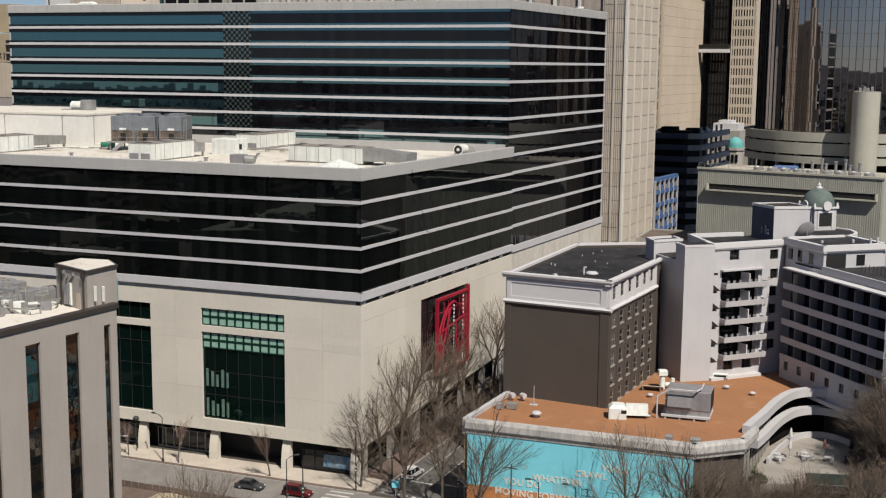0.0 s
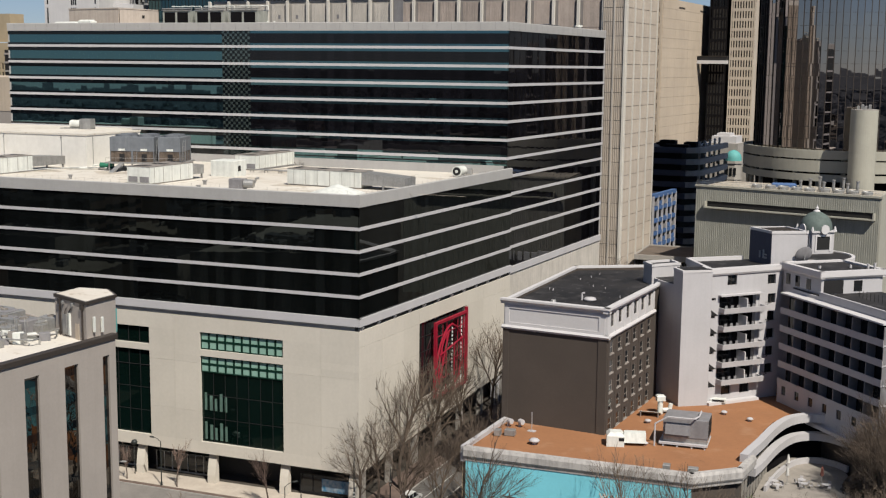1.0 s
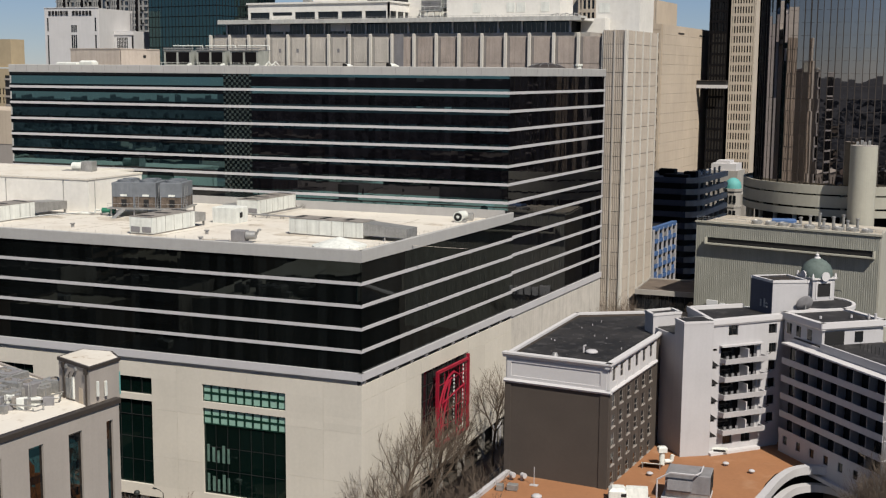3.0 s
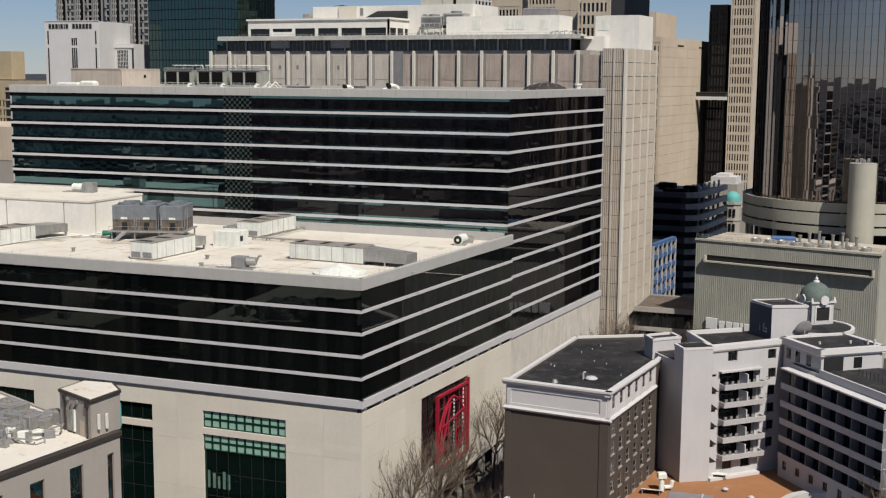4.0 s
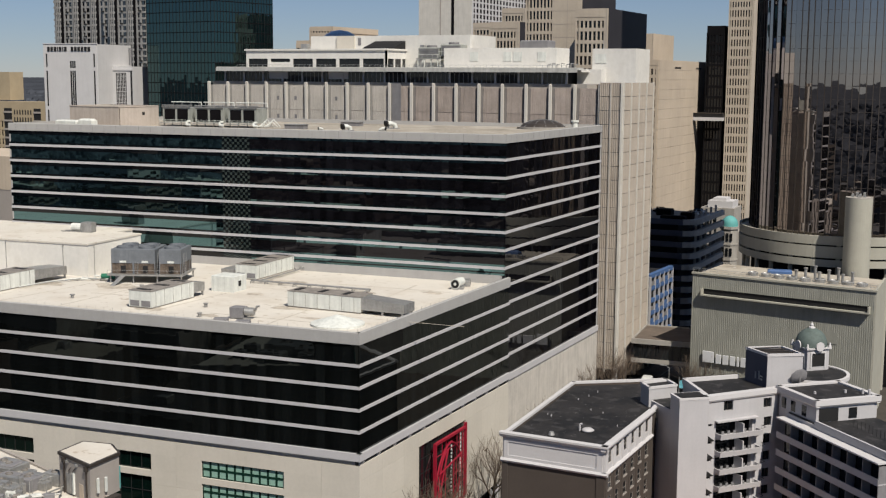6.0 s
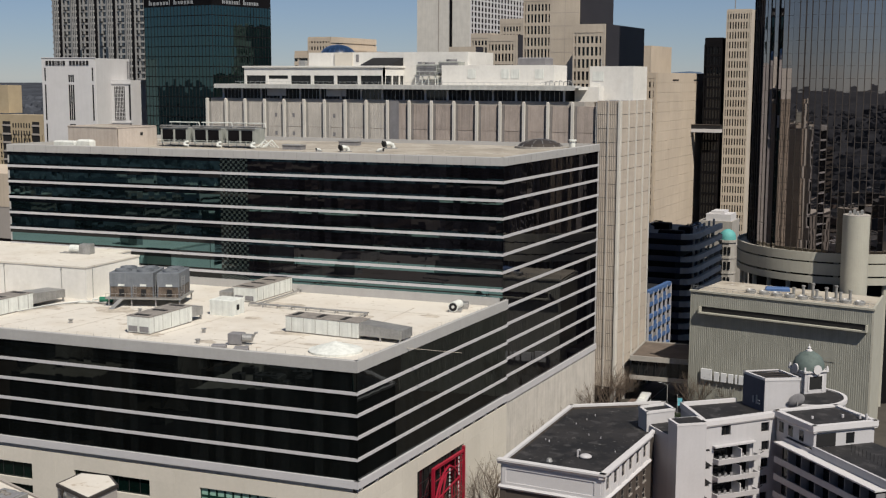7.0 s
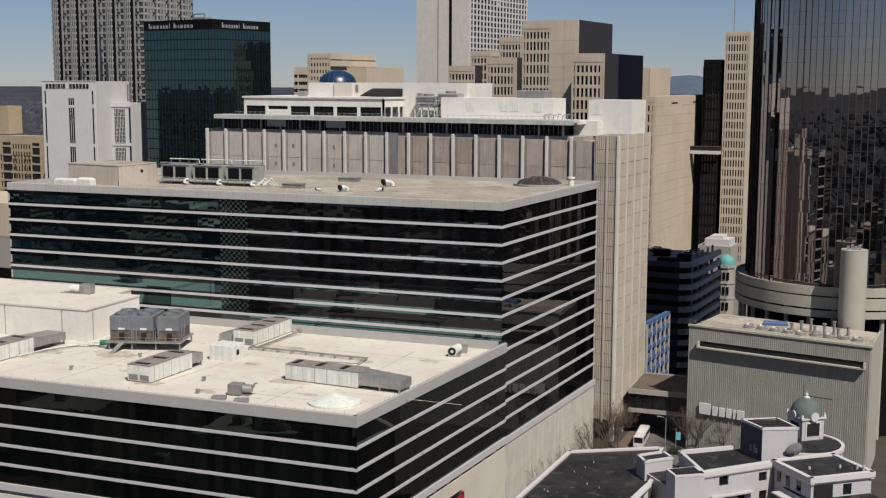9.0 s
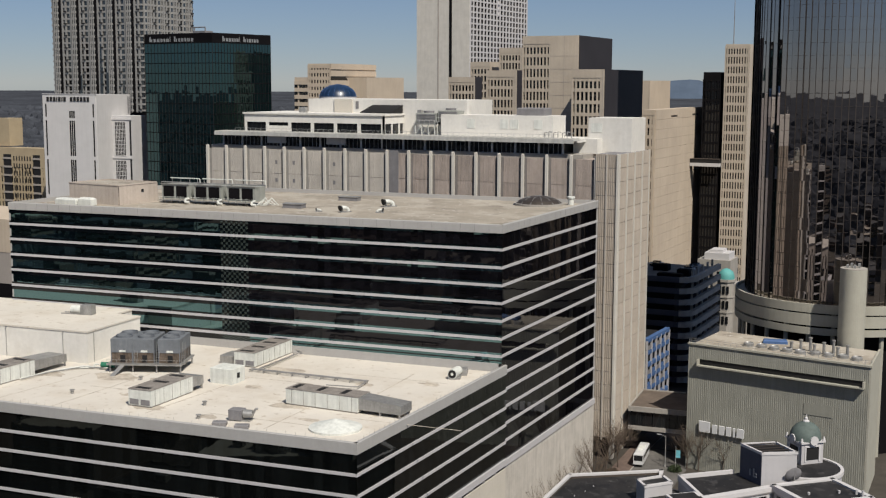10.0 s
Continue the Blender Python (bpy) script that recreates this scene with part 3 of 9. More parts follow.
for n, u in enumerate((13.5, 38.85, 63.3, 88.6, 114)):
    a, b = LW - u - 15.5, LW - u
    for z0, z1 in ((22.95, 25.85), (19.1, 21.85)):
        if n:
            fr = Geo().box(a, b, 0.42, 0.55, z0, z0 + 0.1).box(a, b, 0.42, 0.55, z1 - 0.1, z1)
            for i in range(8):
                fr.box(max(a, a + 15.5 * i / 7 - 0.05), min(b, a + 15.5 * i / 7 + 0.05), 0.42, 0.55, z0 + 0.1, z1 - 0.1)
            wi = part("upper_window", fr, BLACK, low, "dark green-black upper window", FLOW)
            part("pane", panes(15.5, z0, z1, 2.21, 0.5, 0.003, rng, a), GL_LOBBY, wi, "", FLOW)
            continue
        fr = Geo()
        for i in range(11):
            x = a + 15.5 * i / 10
            fr.box(max(a, x - 0.14), min(b, x + 0.14), 0.3, 0.42, z0, z1)
        for i in range(3):
            z = z0 + (z1 - z0) * i / 2
            fr.box(a, b, 0.29, 0.43, max(z0, z - 0.16), min(z1, z + 0.16))
        wi = part("square_pane_window", fr, GREEN_FRAME, low, "window of small pale-green square panes", FLOW)
        if n == 0:
            for i in range(10):
                for j in range(2):
                    x, z = a + 15.5 * i / 10, z0 + (z1 - z0) * j / 2
                    part("pane", Geo().box(x + 0.2, x + 1.35, 0.36, 0.40, z + 0.2, z + (z1 - z0) / 2 - 0.2), GL_PALE, wi, "", FLOW)
        else:
            part("pane", panes(15.5, z0, z1, 1.55, 0.36, 0.002, rng, a), GL_LOW, wi, "", FLOW)
    wi = part("lobby_window", Geo().box(a, b, 0.47, 0.54, 7.2, 7.29), BLACK, low, "tall dark green lobby window", FLOW)
    for i in range(8):
        x = a + 15.5 * i / 7
        part("glazing_bar", Geo().box(max(a, x - 0.04), min(b, x + 0.04), 0.46, 0.55, 7.3, 19.1), BLACK, wi, "", FLOW)
    for z in (11.2, 15.2):
        part("glazing_bar", Geo().box(a, b, 0.47, 0.54, z, z + 0.09), BLACK, wi, "", FLOW)
    part("pane", panes(15.5, 7.2, 19.1, 2.21, 0.5, 0.002, rng, a), GL_LOBBY, wi, "", FLOW)
    # pale strips stand in for reflections and lights in the lobby glass
    for k in range(5 if n == 0 else 0):
        for z in (7.6, 12.6):
            part("blind", Geo().box(a + 0.5 + k * 0.95, a + 0.95 + k * 0.95 + 0.1 * (k % 2), 0.47, 0.485, z, z + 3.0 - 0.45 * (k % 3)), PANE_GLINT, wi, "pale green strip painted as a reflection", FLOW)

# arcade at street level
part("arcade_soffit", Geo().box(0, LW - 0.5, 0.45, 5.5, 5.2, 5.35), CONCRETE, low, "", FLOW)
part("arcade_back_wall", Geo().box(0, LW - 2, 5.2, 5.5, 0, 5.2), SLOT, low, "shopfront wall painted dark for arcade shade", FLOW)
for u in (1.2, 13.6, 27.2, 41.3, 55, 69, 83, 97, 111, 125, 139):
    x = LW - u
    part("column", Geo().extrude_x([(0.0, 0.1), (1.2, 0.1), (1.2, 5.25), (0.9, 5.25), (0.55, 4.4), (0.2, 3.0), (0.0, 1.6)], x - 0.75, x + 0.75), CREAM, low, "curved cream arcade column", FLOW)
for u0, u1 in ((29, 40), (43, 54)):
    n = 7
    g = Geo()
    for i in range(n + 1):
        x = LW - u1 + (u1 - u0) * i / n
        g.box(x - 0.07, x + 0.07, 3.0, 3.15, 0.15, 3.6)
    g.box(LW - u1, LW - u0, 2.98, 3.17, 3.5, 3.75).box(LW - u1, LW - u0, 2.98, 3.17, 0.15, 0.4)
    shop = part("shopfront", g, STEEL_POLE, low, "metal-framed glass shopfront", FLOW)
    part("pane", panes(u1 - u0, 0.4, 3.5, (u1 - u0) / n, 3.08, 0.002, rng, LW - u1), GL_WIN, shop, "", FLOW)
    part("awning", Geo().extrude_x([(2.4, 3.75), (3.2, 3.75), (3.2, 4.0), (2.4, 3.85)], LW - u1 - 0.2, LW - u0 + 0.2), DARK_POLE, shop, "", FLOW)
g = Geo().box(LW - 11.6, LW - 2.4, 2.0, 2.15, 0.2, 0.5).box(LW - 11.6, LW - 2.4, 2.0, 2.15, 3.4, 3.6)
for i in range(5):
    g.box(LW - 11.6 + i * 2.3 - 0.06, LW - 11.6 + i * 2.3 + 0.06, 2.0, 2.15, 0.2, 3.6)
shop = part("shopfront", g, BLACK, low, "black-framed shopfront with blue posters", FLOW)
part("poster", Geo().box(LW - 7.6, LW - 2.6, 1.93, 1.99, 0.9, 3.0), POSTER, shop, "blue and white window poster", FLOW)
part("pane", panes(9.2, 0.5, 3.4, 2.3, 2.1, 0.002, rng, LW - 11.6), GL_WIN, shop, "", FLOW)

# side wall of the base with its red steel frame
side_hole = (20.8, 40.0, 12.4, 25.85)
sw = part("side_base_wall", Geo().add([(0, 0, 5.2), (60.6, 0, 9.5), (60.6, 0, 9.6), (0, 0, 9.6), (0, 0.45, 5.2), (60.6, 0.45, 9.5), (60.6, 0.45, 9.6), (0, 0.45, 9.6)],
     [(0, 1, 2, 3), (7, 6, 5, 4), (0, 4, 5, 1), (3, 2, 6, 7)]), CREAM, low, "cream precast side wall", FSIDE)
for a, b, c, d in cells(60.6, 9.6, 28.42, [side_hole], (7.6, 15.2, 47.6, 54), (12.4, 20.6)):
    part("panel", Geo().box(a + 0.012, b - 0.012, 0.0, 0.45, c + 0.012, d - 0.012), CREAM, sw, "", FSIDE)
part("side_arcade_wall", Geo().box(3, 60, 4.0, 4.3, 0, 9.5), SLOT, low, "side street shopfront wall painted dark for shade", FSIDE)
for i in range(7):
    part("side_column", Geo().box(1.5 + i * 9.2, 2.5 + i * 9.2, 0.2, 1.2, 0, 9.4), CONCRETE, low, "concrete side column", FSIDE)
part("doorway", Geo().box(52.0, 52.5, -0.1, 0.1, 3.2, 8.6).box(55.4, 55.9, -0.1, 0.1, 3.2, 8.8).box(52.5, 55.4, -0.1, 0.1, 7.4, 7.9).box(53.6, 53.9, -0.05, 0.1, 3.2, 7.4), WHITE_BAND, low, "white door frame in the dark side arcade", FSIDE)
wi = part("side_window", Geo().box(20.8, 40, 0.5, 0.56, 12.4, 25.85), BLACK, low, "large dark window behind a red frame", FSIDE)
for i in range(8):
    x = 20.8 + 19.2 * i / 7
    part("glazing_bar", Geo().box(max(20.8, x - 0.06), min(40, x + 0.06), 0.4, 0.5, 12.4, 25.85), BLACK, wi, "", FSIDE)
for i in range(6):
    z = 12.4 + 13.45 * i / 5
    part("glazing_bar", Geo().box(20.8, 40, 0.405, 0.495, max(12.4, z - 0.06), min(25.85, z + 0.06)), BLACK, wi, "", FSIDE)
part("pane", panes(19.2, 12.4, 25.85, 2.74, 0.46, 0.003, rng, 20.8), GL_WIN, wi, "", FSIDE)
FRED = FSIDE @ pose(0, -0.75, 0)
lattice = part("red_frame", Geo().box(25.4, 25.95, -0.2, 0.3, 11.6, 25.2).box(38.2, 38.7, -0.2, 0.3, 11.9, 25.9).box(25.95, 38.2, -0.2, 0.3, 24.8, 25.25).box(25.95, 38.2, -0.2, 0.3, 11.6, 12.0), RED, low, "red painted steel frame sculpture", FRED)
arc = [(25.6 + 7.0 * (1 - math.cos(t)), 0.1, 13.2 + 10.6 * math.sin(t)) for t in [math.pi / 2 * i / 8 for i in range(9)]]
part("red_arc", Geo().path(arc, 0.2), RED, lattice, "", FRED)
arc = [(27.0 + 4.6 * (1 - math.cos(t)), 0.12, 13.2 + 9.6 * math.sin(t)) for t in [math.pi / 2 * i / 8 for i in range(9)]]
part("red_arc", Geo().path(arc, 0.15), RED, lattice, "", FRED)
arc = [(31.5 + 5.4 * math.sin(t), 0.1, 18.0 + 5.8 * math.cos(t)) for t in [math.pi * i / 12 for i in range(13)]]
part("red_arc", Geo().path(arc, 0.18), RED, lattice, "", FRED)
part("red_bar", Geo().rod((27.5, 0.05, 19.0), (37.0, 0.05, 20.6), 0.16, 0.16, 6), RED, lattice, "", FRED)
part("red_bar", Geo().rod((33.4, 0.05, 12.4), (33.4, 0.05, 20.0), 0.16, 0.16, 6), RED, lattice, "", FRED)
part("red_bar", Geo().rod((26.6, 0.05, 12.6), (31.0, 0.05, 22.6), 0.16, 0.16, 6), RED, lattice, "", FRED)
for x in (28.6, 30.2, 34.8, 36.0, 37.2):
    part("red_bar", Geo().rod((x, 0.2, 12.0), (x + 0.3, 0.2, 24.8), 0.09, 0.09, 5), RED, lattice, "", FRED)
for z in (14.5, 17.0, 22.4):
    part("red_bar", Geo().rod((26.0, 0.2, z), (38.2, 0.2, z + 0.5), 0.08, 0.08, 5), RED, lattice, "", FRED)
ln = Geo()
for i in range(16):
    ln.box(36.4, 36.7, 0.1, 0.25, 13 + i * 0.78, 13.45 + i * 0.78).box(32.6, 32.85, 0.1, 0.25, 13 + i * 0.7, 13.35 + i * 0.7)
part("lamp_strip", ln, SIGN_WHITE, lattice, "strip of small white plates", FRED)

# ---- the tall block behind ----
UC = (-0.5, 59.0)
UW = 120.3
FUP, _ = face_frame(along(UW, UC), UC)
FUS, US_W = face_frame(UC, (-0.5, 117.2))
tall = thing("office_building", "tall office block of dark glass storeys with white bands", "office building", (-60, 85, 0))
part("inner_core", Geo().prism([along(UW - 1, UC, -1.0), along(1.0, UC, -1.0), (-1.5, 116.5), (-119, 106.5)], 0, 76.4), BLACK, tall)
UB = [33.6 + 3.578 * i for i in range(12)]
for F, w, tag in ((FUP, UW, "front"), (FUS, US_W, "side")):
    levels = [50.3 if tag == "front" else 29.9]
    for b in UB:
        if b > levels[0] + 1:
            levels += [b, b + 0.56]
    levels += [76.5]
    for i in range(0, len(levels), 2):
        z0, z1 = levels[i] - 0.02, levels[i + 1] + 0.02
        if tag == "front":
            # both green strips lean back to lift the sky in their reflections
            part("glazing", panes(UW - 64.0, z0, z1, 1.52, 0.14, 0.0006, rng, 0, 0.006), GL_GREEN, tall, "strip of green glass", F)
            part("glazing", panes(57.2, z0, z1, 1.52, 0.14, 0.0006, rng, UW - 57.2, 0.006), GL_GREEN, tall, "strip of green glass", F)
            part("glazing", panes(57.2, z0 + 0.42, z1 - 0.55, 1.52, 0.09, 0.0006, rng, UW - 57.2), GL_DARK, tall, "strip of dark grey glass panels", F)
            part("spandrel_glass", Geo().box(0, UW - 64.0, 0.07, 0.1, z1 - 0.82, z1 - 0.02), SPANDREL_GLASS, tall, "dark glass strip under the band", F)
            part("sill_glass", Geo().box(0, UW - 64.0, 0.07, 0.1, z0 + 0.02, z0 + 0.42), SPANDREL_GLASS, tall, "dark glass strip over the band", F)
            part("frit_backing", Geo().box(UW - 64.0, UW - 57.2, 0.1, 0.16, z0, z1), SPANDREL_GLASS, tall, "", F)
            rows = 5
            sq = Geo().box(0.03, 0.59, 0.06, 0.09, 0.02, (z1 - z0) / rows - 0.02).mesh("fritted_square", FRIT)
            for r in range(rows):
                for c in range(11):
                    if (r + c) % 2 == 0:
                        part("fritted_square", sq, FRIT, tall, "", F @ pose(UW - 64.0 + c * 0.618, 0, z0 + (z1 - z0) * r / rows))
        else:
            part("glazing", panes(w, z0, z1, 1.52, 0.14, 0.0006, rng), GL_DARK, tall, "strip of dark grey glass", F)
    for b in UB:
        if b > levels[0] + 1:
            part("spandrel_band", Geo().box(-0.06 if tag == "side" else 0, w + (0.06 if tag == "front" else 0), -0.06, 0.4, b, b + 0.54), WHITE_BAND, tall, "white metal band", F)
    part("parapet", Geo().extrude_x([(-0.12, 76.5), (0.6, 76.5), (0.6, 78.2), (-0.04, 78.2), (-0.12, 78.1)], -0.12 if tag == "side" else 0, w + (0.12 if tag == "front" else 0)), FASCIA, tall, "grey-white parapet fascia", F)
    jt = Geo()
    k = 2.0
    while k < w:
        jt.box(k, k + 0.05, -0.135, -0.11, 76.55, 78.1)
        k += 3.04
    part("parapet_joints", jt, UNIT_GREY, tall, "", F, kind="stuff")
part("base_flashing", Geo().box(0, UW - 0.6, -0.12, 0.3, 48.6, 50.3), FASCIA, tall, "grey flashing above the lower roof", FUP)
part("sill_fascia", Geo().box(1.6, US_W, -0.25, 0.5, 28.6, 29.9), WHITE_BAND, tall, "white fascia under the glass", FUS)
part("corner_slot", Geo().box(0, 1.6, 0.3, 0.6, 28.4, 50.0), BLACK, tall, "", FUS)
bw = part("side_base_wall", Geo().box(1.6, US_W, 0.1, 0.5, 0, 0.3), CREAM_GREY, tall, "weathered precast base wall", FUS)
for a, b, c, d in cells(US_W, 2.0, 28.55, [(0, 1.6, 0, 30)], (12, 23, 34.5, 46), (10.5, 19.5)):
    part("panel", Geo().box(a + 0.012, b - 0.012, 0.0, 0.45, c + 0.012, d - 0.012), CREAM_GREY, bw, "", FUS)
part("upper_roof", Geo().prism([along(UW - 0.5, UC, -0.5), along(0.5, UC, -0.5), (-1.0, 116.8), (-119.5, 107)], 76.4, 77.3), ROOF_TAN, tall, "tan gravel roof")
part("back_wall", Geo().prism([(-0.55, 116.7), (-0.55, 117.3), (-119.8, 107.6), (-119.8, 107.0)], 0, 78.2), FASCIA, tall)
part("left_wall", Geo().prism([along(UW, UC, -0.1), along(UW - 0.4, UC, -0.1), (-119.4, 107.2), (-119.8, 107.2)], 0, 78.2), FASCIA, tall)


# ---- equipment on the roofs ----
def rooftop_unit(x, y, z, w, d, h, turn=0.0, label="long off-white rooftop air handler with streaked sides", hood=0.0, group="air handlers"):
    t = thing("rooftop_air_handler", label, "air handler", (x, y, z), turn, group)
    m = t.matrix_basis
    part("plinth", Geo().box(0.1, w - 0.1, 0.1, d - 0.1, 0, 0.25), CONCRETE, t, "", m)
    part("casing", Geo().bevel(0, w, 0, d, 0.25, h, 0.06), UNIT_WHITE, t, "streaked off-white sheet casing", m)
    part("top", Geo().bevel(-0.05, w + 0.05, -0.05, d + 0.05, h, h + 0.1, 0.04), UNIT_TOP, t, "weathered brown-grey top", m)
    lng = d > w
    n = max(2, int(max(w, d) / 2.2))
    for i in range(n):
        c = max(w, d) * (i + 0.5) / n
        if lng:
            part("seam", Geo().box(w, w + 0.03, c - 0.03, c + 0.03, 0.3, h - 0.1), UNIT_TOP, t, "", m)
        else:
            part("seam", Geo().box(c - 0.03, c + 0.03, -0.03, 0, 0.3, h - 0.1), UNIT_TOP, t, "", m)
        if i % 2 == 0:
            g = Geo().box(w * 0.2, w * 0.8, c - 0.5, c + 0.5, h + 0.1, h + 0.16) if lng else Geo().box(c - 0.5, c + 0.5, d * 0.2, d * 0.8, h + 0.1, h + 0.16)
            part("hatch", g, BLACK, t, "dark grille on the top", m)
    part("louvre", Geo().box(w * 0.06, w * 0.45, -0.05, 0, 0.4, h * 0.45).box(w * 0.55, w * 0.94, -0.05, 0, 0.4, h * 0.45) if lng else Geo().box(-0.05, 0, d * 0.1, d * 0.9, 0.5, h * 0.6), UNIT_GREY, t, "grey louvred end", m)
    if hood:
        g = Geo()
        if lng:
            g.extrude_x([(d, 0.9), (d + hood, 0.9), (d + hood, h * 0.8), (d, h * 0.95)], 0.2, w - 0.1)
            legs = [(0.4, d + hood - 0.3), (w - 0.4, d + hood - 0.3)]
        else:
            g.add([(w, 0.2, 0.7), (w + hood, 0.2, 0.7), (w + hood, 0.2, h * 0.78), (w, 0.2, h * 0.97), (w, d - 0.2, 0.7), (w + hood, d - 0.2, 0.7), (w + hood, d - 0.2, h * 0.78), (w, d - 0.2, h * 0.97)],
                  [(0, 1, 2, 3), (7, 6, 5, 4), (1, 5, 6, 2), (3, 2, 6, 7), (0, 4, 5, 1)])
            legs = [(w + hood - 0.4, 0.4), (w + hood - 0.4, d - 0.5), (w + hood * 0.5, 0.4)]
        part("duct", g, METAL, t, "galvanised sheet duct", m)
        for lx, ly in legs:
            part("duct_leg", Geo().box(lx - 0.15, lx + 0.15, ly - 0.15, ly + 0.15, 0, 1.0), METAL, t, "", m)
    return t


ZR = 48.6
rooftop_unit(-50.0, 5.8, ZR, 4.9, 12.6, 3.1, 2, hood=3.6)
rooftop_unit(-25.4, 19.0, ZR, 14.8, 4.4, 2.9, 0, hood=8.4)
rooftop_unit(-51.4, 40.0, ZR, 4.9, 15.5, 3.0, 3, hood=0)
rooftop_unit(-86.6, 3.0, ZR, 5.0, 12.8, 3.1, 0, hood=9.0)
t = thing("rooftop_cabin", "white rooftop cabin with a dark vent", "rooftop cabin", (-47.2, 26.2, ZR), 3)
m = t.matrix_basis
part("cabin_box", Geo().bevel(0, 5.0, 0, 4.4, 0, 3.0, 0.1), UNIT_WHITE, t, "", m)
part("vent", Geo().box(5.0, 5.06, 1.6, 2.5, 1.0, 2.0), BLACK, t, "dark vent", m)
t = thing("duct_box", "grey sheet duct box beside an air handler", "duct", (-55.5, 40.8, ZR), 3)
part("duct_box_body", Geo().bevel(0, 4.0, 0, 4.6, 0, 1.7, 0.08), METAL, t, "", t.matrix_basis)

vol = thing("roof_penthouse", "large white rendered roof penthouse with a flat white roof", "penthouse", (-79.2, 28.2, ZR), 4.6)
m = vol.matrix_basis
part("penthouse_wall", Geo().box(-58, 0, 0, 18.4, 0, 6.4), RENDER_WHITE, vol, "white rendered wall", m)
part("penthouse_roof", Geo().box(-58.15, 0.15, -0.15, 18.5, 6.4, 6.75), ROOF_WHITE, vol, "", m)
part("step_wall", Geo().box(-58, -6.4, 18.4, 25.5, 0, 6.4), RENDER_WHITE, vol, "", m)
part("penthouse_roof", Geo().box(-58.15, -6.25, 18.5, 25.6, 6.4, 6.75), ROOF_WHITE, vol, "", m)
for x in (-6.0, -20.5, -35.0):
    part("downpipe", Geo().rod((x, -0.12, 0), (x, -0.12, 6.2), 0.07).box(x - 0.12, x + 0.12, -0.22, 0, 5.9, 6.2), METAL, vol, "", m)
part("downpipe", Geo().rod((0.12, 2.0, 0), (0.12, 2.0, 6.2), 0.07), METAL, vol, "", m)
t = thing("roof_fan_unit", "white cylindrical fan unit on rails on the penthouse roof", "fan unit", (-93.5, 42.5, ZR + 6.75), 10)
m = t.matrix_basis
part("drum", Geo().rod((-2.2, 0, 1.0), (0.2, 0, 1.0), 0.9, 0.9, 14), UNIT_WHITE, t, "", m)
part("motor_box", Geo().bevel(0.4, 3.0, -1.0, 1.0, 0.1, 2.2, 0.1), METAL, t, "", m)
part("rail", Geo().box(-4.5, 3.0, -0.9, -0.6, 0, 0.2), METAL, t, "", m)
part("rail", Geo().box(-4.5, 3.0, 0.6, 0.9, 0, 0.2), METAL, t, "", m)

# chillers on a steel platform
ch = thing("chiller_platform", "steel platform on legs that carries the grey chillers", "platform", (-70.3, 24.6, ZR), 22)
m = ch.matrix_basis
part("deck", Geo().box(-0.6, 14.6, -0.6, 9.2, 1.5, 1.75), METAL, ch, "", m)
for x in (0, 4.6, 9.4, 14.2):
    for y in (0, 8.6):
        part("leg", Geo().box(x - 0.12, x + 0.12, y - 0.12, y + 0.12, 0, 1.5), METAL, ch, "", m)
g = Geo().path([(-0.5, -0.5, 2.6), (14.5, -0.5, 2.6)], 0.04, 4)
for i in range(8):
    g.rod((-0.5 + 2 * i, -0.5, 1.7), (-0.5 + 2 * i, -0.5, 2.6), 0.035, 0.035, 4)
part("railing", g, METAL, ch, "", m)
part("stair", Geo().add([(2.2, -0.6, 1.6), (3.1, -0.6, 1.6), (1.9, -3.6, 0), (1.0, -3.6, 0), (2.2, -0.6, 1.4), (3.1, -0.6, 1.4), (1.9, -3.6, -0.1), (1.0, -3.6, -0.1)], [(0, 3, 2, 1), (4, 5, 6, 7), (0, 1, 5, 4), (3, 7, 6, 2), (1, 2, 6, 5), (0, 4, 7, 3)]), METAL, ch, "", m)


